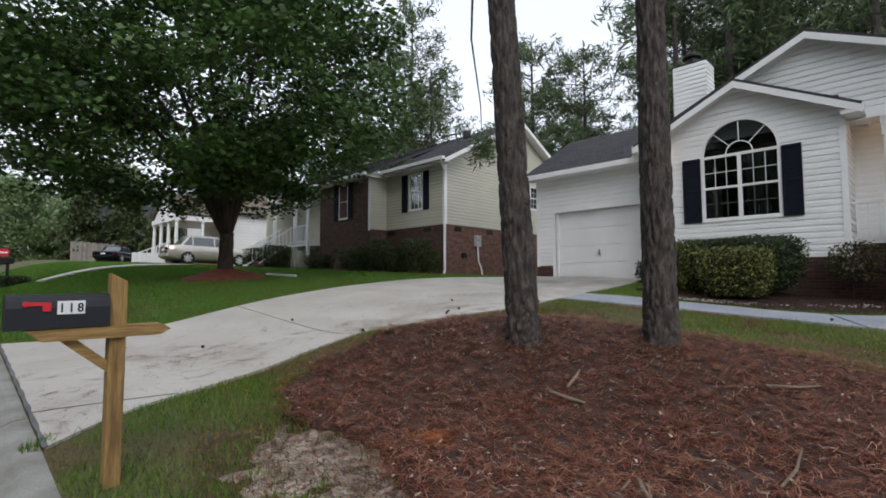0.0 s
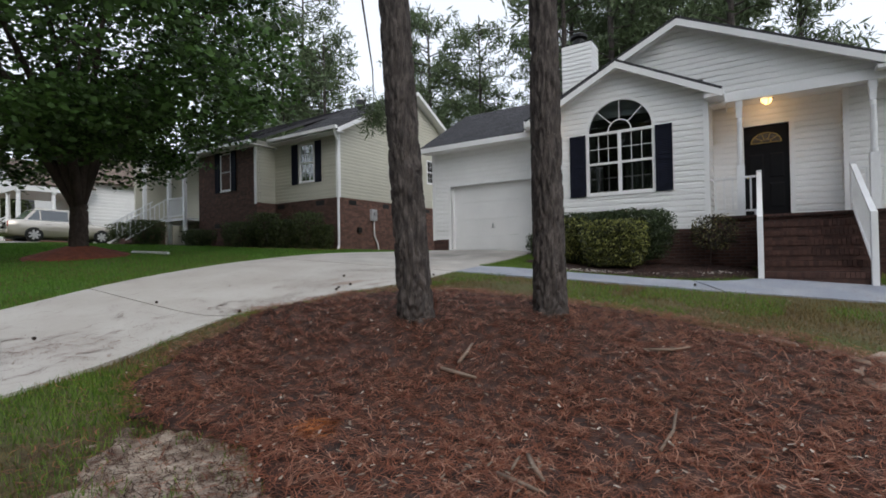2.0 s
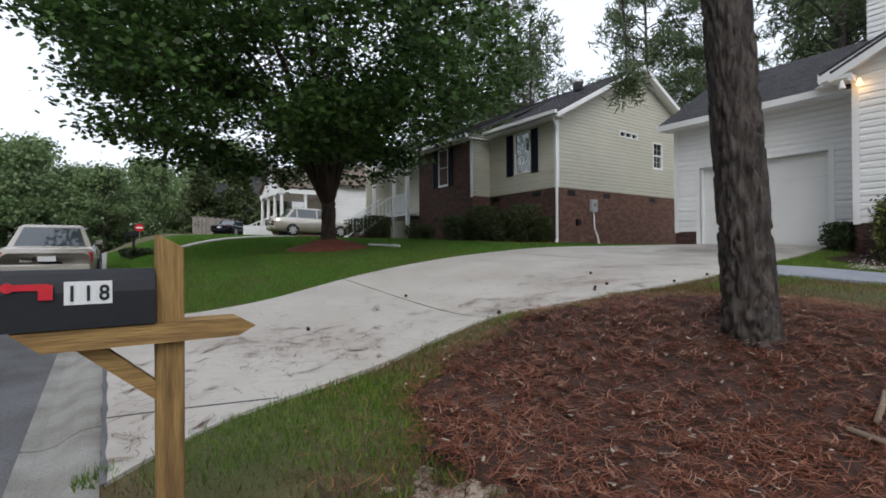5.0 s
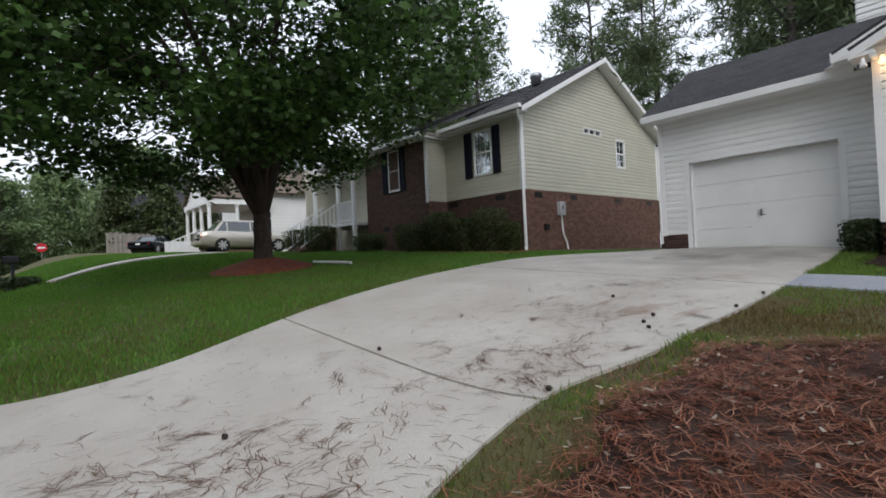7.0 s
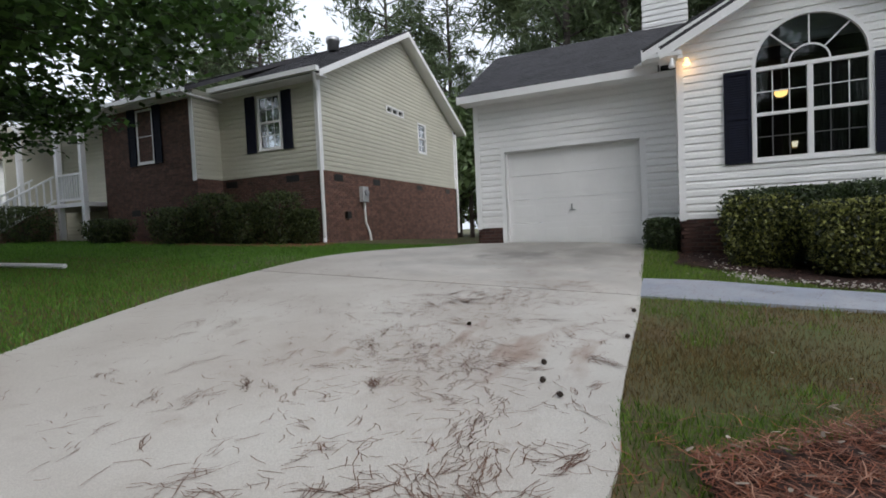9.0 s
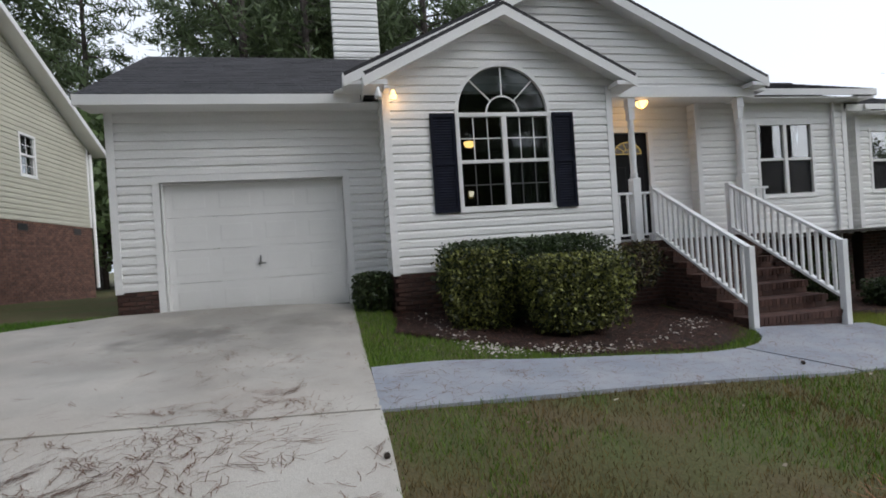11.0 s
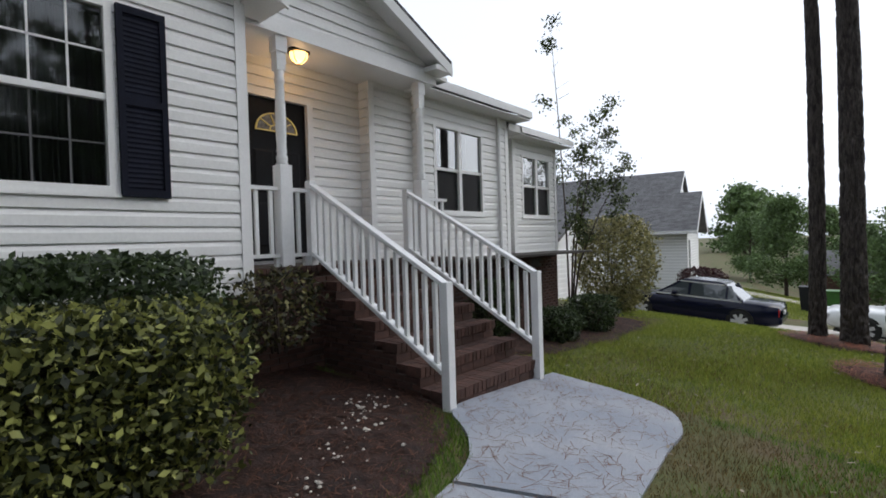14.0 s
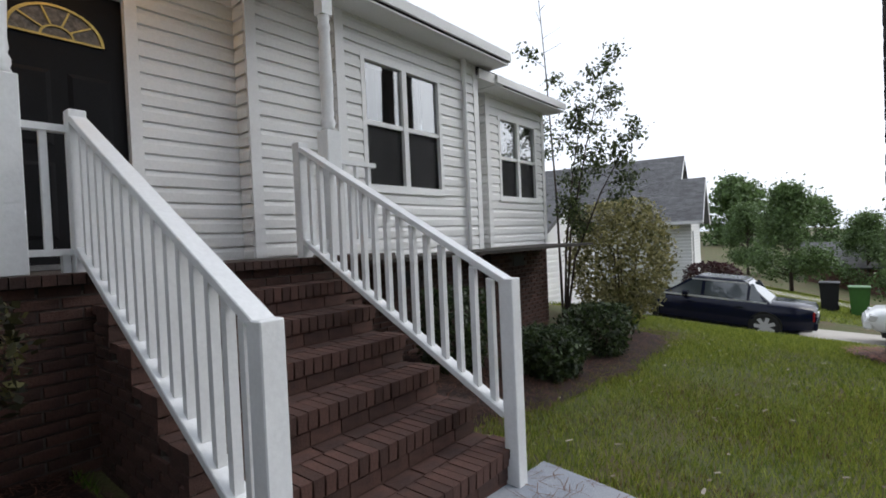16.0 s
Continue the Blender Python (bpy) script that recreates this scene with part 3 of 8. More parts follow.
def brick_wall(name, face, at, u0, u1, base, z1, parent, mat=BRICK, thick=0.2, pieces=True, label="", holes=(), low=None, h=0.057):
    """Mortar backing with bricks in running bond down from z1; base is a function of u."""
    P = spot(face, at)
    core = Geo()
    zb = min(base(u0), base(u1)) - 0.25 if low is None else low
    core.prism([P(u0, zb, 0), P(u1, zb, 0), P(u1, z1, 0), P(u0, z1, 0)], [P(u0, zb, -thick), P(u1, zb, -thick), P(u1, z1, -thick), P(u0, z1, -thick)])
    ob = core.put(name, MORTAR, parent, label)
    w, gap = 0.195, 0.010
    rows, lap, k = int((z1 - zb) / (h + gap) + 0.01), Geo(), 0
    for r in range(rows):
        zz = z1 - (r + 1) * (h + gap) + gap / 2
        u = u0 - (0.5 * (w + gap) if r % 2 else 0)
        while u < u1:
            a, b = max(u, u0) + gap / 2, min(u + w + gap, u1) - gap / 2
            u += w + gap
            if b - a < 0.03 or zz + h < base((a + b) / 2) - 0.05 or any(q[0] < b and a < q[1] and q[2] < zz + h and zz < q[3] for q in holes):
                continue
            if pieces and k < 300:
                key = (round(b - a, 2), round(h, 3), mat.name)
                if key not in BRICKS:
                    BRICKS[key] = brick_mesh(b - a, h, 0.012, mat)
                br = new("brick", BRICKS[key])
                br.matrix_world = pose(*P(a if face in ("-y",) else b, zz, 0), 0, 0, {"-x": -90, "-y": 0, "+y": 180, "+x": 90}[face])
                br.parent = ob
                k += 1
            else:
                lap.prism([P(a, zz, 0), P(b, zz, 0), P(b, zz + h, 0), P(a, zz + h, 0)], [P(a + .004, zz + .004, .012), P(b - .004, zz + .004, .012), P(b - .004, zz + h - .004, .012), P(a + .004, zz + h - .004, .012)])
    if lap.v:
        lap.put("brickwork", mat, ob, kind="stuff")
    return ob


def flat(face, at, parent):
    """A pen that lays flat bars on a wall: bar(name, u0, u1, z0, z1, from, to, material)."""
    P = spot(face, at)

    def bar(name, u0, u1, z0, z1, n0, n1, mat, under=None, label="", bevel=0.0):
        g = Geo()
        g.prism([P(u0, z0, n0), P(u1, z0, n0), P(u1, z1, n0), P(u0, z1, n0)], [P(u0, z0, n1), P(u1, z0, n1), P(u1, z1, n1), P(u0, z1, n1)])
        return g.put(name, mat, under or parent, label, bevel=bevel)
    return bar


def sash_window(name, face, at, u0, u1, z0, z1, parent, twin=True, grid=(3, 2), mat=TRIM, upper_grid_only=False, frame_w=0.06, glass=GLASS, label="", upper=None):
    """A vinyl window with sashes, muntins and panes; deep enough to sit in its opening."""
    P = spot(face, at)
    bar = flat(face, at, parent)
    g = Geo()

    def b(a0, a1, c0, c1, n0=-0.06, n1=0.028):
        g.prism([P(a0, c0, n0), P(a1, c0, n0), P(a1, c1, n0), P(a0, c1, n0)], [P(a0, c0, n1), P(a1, c0, n1), P(a1, c1, n1), P(a0, c1, n1)])
    f = frame_w
    b(u0 - 0.02, u1 + 0.02, z0 - 0.03, z0 - 0.001, -0.02, 0.045)
    win = g.put(name, mat, parent, label)
    for q in ((u0, u0 + f, z0, z1), (u1 - f, u1, z0, z1), (u0 + f, u1 - f, z0, z0 + f), (u0 + f, u1 - f, z1 - f, z1)):
        bar("frame_bar", *q, -0.06, 0.028, mat, win)
    lights = [(u0 + f, u1 - f)]
    if twin:
        mid = (u0 + u1) / 2
        bar("mullion", mid - 0.038, mid + 0.038, z0 + f, z1 - f, -0.06, 0.026, mat, win)
        lights = [(u0 + f, mid - 0.038), (mid + 0.038, u1 - f)]
    zm = (z0 + z1) / 2
    for a, c in lights:
        bar("meeting_rail", a, c, zm - 0.025, zm + 0.025, -0.05, 0.012, mat, win)
        for lo, hi, depth in ((z0 + f, zm - 0.025, -0.035), (zm + 0.025, z1 - f, -0.015)):
            pane = bar("pane", a, c, lo, hi, depth - 0.004, depth, upper if upper and lo > zm else glass, win)
            if upper and lo < zm - 0.1:
                bar("insect_screen", a, c, lo, hi, depth + 0.012, depth + 0.014, SCREEN, win)
            if upper_grid_only and lo < zm - 0.1:
                m2 = GRILLE
            else:
                m2 = mat
            for i in range(1, grid[0]):
                x = a + (c - a) * i / grid[0]
                bar("muntin", x - 0.007, x + 0.007, lo, hi, depth - 0.016, depth + 0.006, m2, win)
            for i in range(1, grid[1]):
                z = lo + (hi - lo) * i / grid[1]
                bar("muntin", a, c, z - 0.007, z + 0.007, depth - 0.016, depth + 0.006, m2, win)
    return win


GRILLE = material("grey_grille", (0.10, 0.10, 0.105), 0.6, 0.1, 10, 0.0)


def shutter(face, at, u0, u1, z0, z1, parent, mat=NAVY):
    """A louvred shutter with stiles, rails and tilted slats."""
    P = spot(face, at)
    g = Geo()

    def b(a0, a1, c0, c1, n0=0.02, n1=0.062):
        g.prism([P(a0, c0, n0), P(a1, c0, n0), P(a1, c1, n0), P(a0, c1, n0)], [P(a0, c0, n1), P(a1, c0, n1), P(a1, c1, n1), P(a0, c1, n1)])
    s = 0.045
    b(u0, u0 + s, z0, z1)
    b(u1 - s, u1, z0, z1)
    zm = (z0 + z1) / 2
    for c in ((z0, z0 + 0.06), (zm - 0.03, zm + 0.03), (z1 - 0.06, z1)):
        b(u0 + s, u1 - s, *c)
    b(u0 + s, u1 - s, z0, z1, 0.018, 0.042)
    ob = g.put("shutter", mat, parent, "dark navy louvred shutter")
    sl = Geo()
    z = z0 + 0.07
    while z < z1 - 0.08:
        if abs(z - zm) > 0.045:
            sl.prism([P(u0 + s, z, 0.044), P(u0 + s, z + 0.03, 0.042), P(u0 + s, z + 0.010, 0.0485)], [P(u1 - s, z, 0.044), P(u1 - s, z + 0.03, 0.042), P(u1 - s, z + 0.010, 0.0485)])
        z += 0.04
    sl.put("louvres", mat, ob, kind="stuff")
    return ob


def roof(name, corners, mat, parent, thick=0.10, course=0.14, tabs=True, label=""):
    """A roof slope from eave-left, eave-right, ridge-right, ridge-left, with overlapping shingle courses."""
    a, b, c, d = (Vector(p) for p in corners)
    nrm = (b - a).cross(d - a).normalized()
    if nrm.z < 0:
        nrm = -nrm
    g = Geo()
    g.prism([a, b, c, d], [p - nrm * thick for p in (a, b, c, d)])
    ob = g.put(name, mat, parent, label)
    if not tabs:
        return ob
    n = max(2, int((d - a).length / course))
    s = Geo()
    r = random.Random(5)
    for i in range(n):
        p0, p1 = a.lerp(d, i / n), b.lerp(c, i / n)
        q0, q1 = a.lerp(d, (i + 1) / n), b.lerp(c, (i + 1) / n)
        w = (p1 - p0).length
        if w < 0.3:
            continue
        t, off = 0.0, r.random() * 0.2
        cuts = [0.0]
        x = 0.25 + off
        while x < w - 0.15:
            cuts.append(x / w)
            x += 0.30 + 0.12 * r.random()
        cuts.append(1.0)
        for u, v in zip(cuts, cuts[1:]):
            lo0, lo1 = p0.lerp(p1, u + 0.004 * (u > 0)), p0.lerp(p1, v - 0.004 * (v < 1))
            hi0, hi1 = q0.lerp(q1, u), q0.lerp(q1, v)
            k = 0.010 + 0.004 * r.random()
            s.prism([lo0 + nrm * 0.002, lo1 + nrm * 0.002, hi1 + nrm * 0.002, hi0 + nrm * 0.002], [lo0 + nrm * k, lo1 + nrm * k, hi1 + nrm * 0.005, hi0 + nrm * 0.005])
    s.put("shingles", mat, ob, kind="stuff")
    return ob


def board(name, a, b, w, h, mat, parent, label="", up=(0, 0, 1)):
    return Geo().beam(a, b, w, h, up).put(name, mat, parent, label)


# ---- the white house ----
house = thing("house", "white vinyl-sided single-storey house on a brown brick base", "house")
SB = 2.06  # foot of the siding
XB, XG, XD, XV, XW = 12.59, 13.42, 13.80, 13.45, 13.70
base_u = lambda X: (lambda u: hz(X, u))

# garage front
G0, G1, GZ0, GZ1 = 5.895, 8.635, 1.60, 3.69
wall("garage_wall", "-x", XG, lambda z: (5.24, 9.31), SB, 4.86, [rect(G0, G1, GZ0, GZ1)], [GZ1], WHITE, house)
brick_wall("garage_footing", "-x", XG, G1, 9.31, base_u(XG), SB, house)
brick_wall("garage_footing", "-x", XG, 5.24, G0, base_u(XG), SB, house)
gb = flat("-x", XG, house)
gb("door_jamb", G0 - 0.10, G0, 1.60, GZ1 + 0.10, -0.02, 0.035, TRIM)
gb("door_jamb", G1, G1 + 0.10, 1.60, GZ1 + 0.10, -0.02, 0.035, TRIM)
gb("door_header", G0, G1, GZ1, GZ1 + 0.10, -0.02, 0.034, TRIM)
gb("corner_board", 9.22, 9.325, SB - 0.02, 4.86, 0.0, 0.03, TRIM)
gb("jamb_return", G0, G0 + 0.02, 1.60, GZ1, -0.16, -0.02, TRIM)
gb("jamb_return", G1 - 0.02, G1, 1.60, GZ1, -0.16, -0.02, TRIM)
gb("head_return", G0 + 0.02, G1 - 0.02, GZ1 - 0.02, GZ1, -0.16, -0.02, TRIM)
gd = new("garage_door")
gd.parent = house
tagged(gd, "white raised-panel sectional garage door, closed")
gbar = flat("-x", XG, gd)
for i in range(4):
    z0, z1 = 1.625 + i * 0.512, 1.625 + (i + 1) * 0.512 - 0.006
    sec = gbar("door_section", G0 + 0.025, G1 - 0.025, z0, z1, -0.16, -0.115, DOORPAINT)
    for k in range(4):
        w = (G1 - G0 - 0.05) / 4
        a = G0 + 0.025 + k * w
        pg = Geo()
        P = spot("-x", XG)
        u0, u1, c0, c1 = a + 0.09, a + w - 0.09, z0 + 0.11, z1 - 0.11
        pg.prism([P(u0, c0, -0.1155), P(u1, c0, -0.1155), P(u1, c1, -0.1155), P(u0, c1, -0.1155)], [P(u0 + .03, c0 + .03, -0.1125), P(u1 - .03, c0 + .03, -0.1125), P(u1 - .03, c1 - .03, -0.1125), P(u0 + .03, c1 - .03, -0.1125)])
        pg.put("raised_panel", DOORPAINT, sec)
hd = Geo().box(XG + 0.06, XG + 0.113, 7.25, 7.27, 2.36, 2.50)
hd.box(XG + 0.05, XG + 0.065, 7.18, 7.29, 2.36, 2.385)
hd.put("door_handle", STEEL, gd, "steel handle")
gbar("weather_seal", G0 + 0.025, G1 - 0.025, 1.60, 1.622, -0.155, -0.12, DARKMETAL)
Geo().box(XG + 0.085, XG + 0.113, 7.19, 7.33, 1.63, 1.66).put("lift_handle", DARKMETAL, gd)

# bay with the arched window
W0, W1, WZ0, WZ1, WC, WR = 2.585, 4.155, 2.965, 4.475, 3.37, 0.785
wall("bay_wall", "-x", XB, lambda z: (1.515, 5.24), SB, 4.90, [rect(W0, W1, WZ0, WZ1), arch(WC, WR, WZ1)], [WZ0, WZ1] + [WZ1 + 0.785 * math.sin(q * 0.19) for q in range(1, 9)], WHITE, house)
GP, GS = 3.36, 0.505
wall("bay_gable", "-x", XB, lambda z: (GP - (6.0 - z) / GS, GP + (6.0 - z) / GS), 4.90, 5.98, [arch(WC, WR, WZ1)], [WZ1 + 0.785 * math.sin(q * 0.19) for q in range(3, 9)] + [5.26], WHITE, house)
brick_wall("bay_footing", "-x", XB, 1.515, 5.24, base_u(XB), SB, house, holes=((4.2, 4.55, 1.80, 1.98),))
wall("bay_side", "-y", 1.515, lambda z: (XB + 0.0, XD), SB, 4.90, [], [], WHITE, house)
wall("bay_side", "+y", 5.24, lambda z: (XB, XG), SB, 4.90, [], [], WHITE, house)
brick_wall("bay_side_footing", "+y", 5.24, XB, XG, lambda u: 1.4, SB, house, pieces=False)
bb = flat("-x", XB, house)
bb("corner_board", 5.15, 5.262, SB - 0.02, 4.88, 0.0, 0.032, TRIM)
bb("corner_board", 1.495, 1.60, SB - 0.02, 4.88, 0.0, 0.032, TRIM)
bb("crawl_vent", 4.2, 4.55, 1.80, 1.98, -0.01, 0.004, DARKMETAL)
big = sash_window("arched_window", "-x", XB, W0, W1, WZ0, WZ1, house, grid=(3, 2), upper_grid_only=True, label="white arched picture window with grilles")
P = spot("-x", XB)
for r0, r1, n0, n1, nm, mt in ((WR - 0.055, WR + 0.005, -0.05, 0.028, "arch_frame", TRIM), (0.255, 0.277, -0.03, -0.008, "fan_ring", TRIM)):
    g = Geo()
    for i in range(24):
        q0, q1 = math.pi * i / 24, math.pi * (i + 1) / 24
        ring = lambda q, r, n: P(WC + r * math.cos(q), WZ1 + r * math.sin(q), n)
        g.prism([ring(q0, r0, n0), ring(q0, r1, n0), ring(q1, r1, n0), ring(q1, r0, n0)], [ring(q0, r0, n1), ring(q0, r1, n1), ring(q1, r1, n1), ring(q1, r0, n1)])
    ring_ob = g.put(nm, mt, big)
    bm = bmesh.new()
    bm.from_mesh(ring_ob.data)
    bmesh.ops.remove_doubles(bm, verts=bm.verts, dist=0.0005)
    bm.to_mesh(ring_ob.data)
    bm.free()
for q in (45, 90, 135):
    c, s = math.cos(radians(q)), math.sin(radians(q))
    board("fan_bar", P(WC + 0.27 * c, WZ1 + 0.27 * s, -0.02), P(WC + 0.74 * c, WZ1 + 0.74 * s, -0.02), 0.02, 0.022, TRIM, big, up=(1, 0, 0))
g = Geo()
ring = [(WC + (WR - 0.05) * math.cos(math.pi * i / 24), WZ1 + (WR - 0.05) * math.sin(math.pi * i / 24)) for i in range(25)]
g.prism([P(u, z, -0.034) for u, z in ring], [P(u, z, -0.030) for u, z in ring])
g.put("pane", GLASS, big)
shutter("-x", XB, W1 + 0.015, 4.56, 2.945, 4.46, house)
shutter("-x", XB, 2.215, W0 - 0.015, 2.945, 4.46, house)

# porch: door wall, side wall, deck, beam, ceiling
D0, D1, DZ0, DZ1 = 0.02, 0.88, 2.34, 4.40
PF = 2.30
wall("door_wall", "-x", XD, lambda z: (-0.90, 1.515), PF - 0.02, 4.90, [rect(D0 - 0.02, D1 + 0.02, PF, DZ1 + 0.02)], [DZ1 + 0.02], WHITE, house)
wall("porch_return", "+y", -0.90, lambda z: (XD - 0.20, XD), PF - 0.02, 4.90, [], [], WHITE, house)
wall("porch_side_wall", "-x", XD - 0.20, lambda z: (-1.80, -0.90), 2.17, 4.95, [], [], WHITE, house)
wall("step_return", "+y", -1.80, lambda z: (XV, XD - 0.20), 2.17, 4.98, [], [], WHITE, house)
flat("-x", XD - 0.20, house)("corner_board", -0.99, -0.885, PF, 4.90, 0.0, 0.03, TRIM)
dbar = flat("-x", XD, house)
for a, b, c, d in ((D0 - 0.09, D0, DZ0 - 0.03, DZ1 + 0.09), (D1, D1 + 0.09, DZ0 - 0.03, DZ1 + 0.09), (D0, D1, DZ1, DZ1 + 0.09)):
    dbar("door_casing", a, b, c, d, -0.10, 0.03, TRIM)
dbar("threshold", D0, D1, PF + 0.003, DZ0, -0.12, 0.02, STEEL)
dr = dbar("front_door", D0 + 0.004, D1 - 0.004, DZ0 + 0.002, DZ1 - 0.004, -0.075, -0.03, BLACKPAINT, label="black panelled front door with a brass fan light")
P = spot("-x", XD)
for a, b, c, d in ((D0 + 0.10, D0 + 0.38, 3.20, 3.75), (D0 + 0.48, D0 + 0.76, 3.20, 3.75), (D0 + 0.10, D0 + 0.38, 2.52, 3.08), (D0 + 0.48, D0 + 0.76, 2.52, 3.08)):
    pg = Geo()
    pg.prism([P(a, c, -0.0301), P(b, c, -0.0301), P(b, d, -0.0301), P(a, d, -0.0301)], [P(a + .03, c + .03, -0.02), P(b - .03, c + .03, -0.02), P(b - .03, d - .03, -0.02), P(a + .03, d - .03, -0.02)])
    pg.put("door_panel", BLACKPAINT, dr)
FC, FZ, FR = (D0 + D1) / 2, 4.00, 0.295
fan = Geo()
rr = lambda q, r, n: P(FC + r * math.cos(q), FZ + 0.78 * r * math.sin(q), n)
for i in range(16):
    q0, q1 = math.pi * i / 16, math.pi * (i + 1) / 16
    for r0, r1 in ((FR - 0.022, FR), (0.09, 0.105)):
        fan.prism([rr(q0, r0, -0.029), rr(q0, r1, -0.029), rr(q1, r1, -0.029), rr(q1, r0, -0.029)], [rr(q0, r0, -0.012), rr(q0, r1, -0.012), rr(q1, r1, -0.012), rr(q1, r0, -0.012)])
for q in (36, 72, 108, 144):
    fan.beam(rr(radians(q), 0.1, -0.02), rr(radians(q), FR - 0.01, -0.02), 0.012, 0.014, (1, 0, 0))
fan.beam(P(FC - FR, FZ - 0.008, -0.02), P(FC + FR, FZ - 0.008, -0.02), 0.016, 0.018, (1, 0, 0))
fan.put("fan_light", BRASS, dr, "brass fan-shaped light")
FANGLASS = material("fan_light_glass", (0.16, 0.13, 0.10), 0.15, 0.5, 25, 0.3)
Geo().prism([rr(math.pi * i / 16, FR - 0.01, -0.0295) for i in range(17)], [rr(math.pi * i / 16, FR - 0.01, -0.026) for i in range(17)]).put("fan_pane", FANGLASS, dr)
Geo().lathe([(0.018, -0.075), (0.030, -0.06), (0.028, -0.04), (0.012, -0.03), (0.012, 0.0)], 12, (XD + 0.032, D1 - 0.07, 3.22), "x").put("door_knob", BRASS, dr, "brass knob")

porch_base = brick_wall("porch_front", "-x", 12.75, -1.40, 1.515, base_u(12.75), PF - 0.06, house, low=0.7)
Geo().box(12.70, XD + 0.2, -1.80, 1.515, PF - 0.06, PF - 0.004).put("porch_floor", MORTAR, house)
brick_wall("porch_flank", "-y", -1.40, 12.75, XV, lambda u: hz(u, -1.4), PF - 0.06, house, pieces=False)
# rowlock edge of the porch
row = Geo()
u = -1.40
while u < 1.51:
    row.box(12.67, 12.86, u + 0.004, min(u + 0.062, 1.512), PF - 0.058, PF)
    u += 0.066
row.put("porch_edge_bricks", BRICK, house, kind="stuff")
Geo().box(12.83, 13.02, -1.55, 1.515, 4.79, 4.90).put("porch_beam", TRIM, house)
Geo().box(12.83, XD, -1.80, 1.515, 4.90, 4.96).put("porch_ceiling", TRIM, house)


def column(y, x=12.93):
    """A turned porch post: square foot and head, turned shaft with rings."""
    g = Geo()
    g.box(x - 0.075, x + 0.075, y - 0.075, y + 0.075, PF, 3.40)
    ob = g.put("porch_post", PAINT, house, bevel=0.006)
    Geo().box(x - 0.068, x + 0.068, y - 0.068, y + 0.068, 4.62, 4.79).put("cap", PAINT, ob)
    Geo().box(x - 0.055, x + 0.055, y - 0.055, y + 0.055, 4.42, 4.62).put("head_block", PAINT, ob)
    Geo().lathe([(0.073, 3.40), (0.055, 3.44), (0.062, 3.46), (0.062, 3.49), (0.048, 3.52), (0.056, 3.55), (0.050, 3.60), (0.058, 3.80), (0.050, 4.20), (0.045, 4.28), (0.056, 4.30), (0.056, 4.33), (0.045, 4.36), (0.055, 4.42)], 14, (x, y, 0)).put("turned_shaft", PAINT, ob, smooth=True)


column(0.93)
column(-1.27)

# big gable over the porch and bay
BP, BZ, BS = 2.08, 6.74, 0.475
wall("porch_gable", "-x", 12.90, lambda z: (BP - (BZ - z) / BS, BP + (BZ - z) / BS), 4.90, BZ - 0.03, [], [], WHITE, house, thick=0.1)


def gable_roof(px, pz, slope, half, x_front, x_back, mat, drop=0.0, fascia=0.15):
    """A roof whose ridge runs back from the street."""
    for s in (-1, 1):
        y1 = px + s * half
        roof("roof_slope", [(x_front, y1, pz - slope * half), (x_back, y1, pz - slope * half), (x_back, px, pz), (x_front, px, pz)], mat, house)
        # rake board and eave board
        a, b = Vector((x_front - 0.012, px, pz - 0.055)), Vector((x_front - 0.012, y1, pz - slope * half - 0.055))
        dn = Vector((0, 0, -fascia))
        g = Geo()
        g.prism([a, b, b + dn, a + dn], [p + Vector((0.03, 0, 0)) for p in (a, b, b + dn, a + dn)])
        g.put("rake_board", TRIM, house)
        sof = Geo()
        q0, q1 = Vector((x_front + 0.02, px, pz - 0.14)), Vector((x_front + 0.02, y1, pz - slope * half - 0.14))
        sof.prism([q0, q1, q1 + Vector((0.4, 0, 0)), q0 + Vector((0.4, 0, 0))], [p + Vector((0, 0, 0.02)) for p in (q0, q1, q1 + Vector((0.4, 0, 0)), q0 + Vector((0.4, 0, 0)))])
        sof.put("soffit", TRIM, house)
        # boxed eave return
        zz = pz - slope * half
        Geo().box(x_front, x_front + 0.5, min(y1, y1 - s * 0.34), max(y1, y1 - s * 0.34), zz - 0.17, zz - 0.10).put("eave_return", TRIM, house)
        board("eave_board", (x_front, y1, zz - 0.08), (x_back, y1, zz - 0.08), 0.03, 0.16, TRIM, house)


gable_roof(GP, 6.08, GS, 2.16, 12.28, 15.2, SHINGLE)
gable_roof(BP, 6.86, BS, 3.72, 12.60, 17.2, SHINGLE)

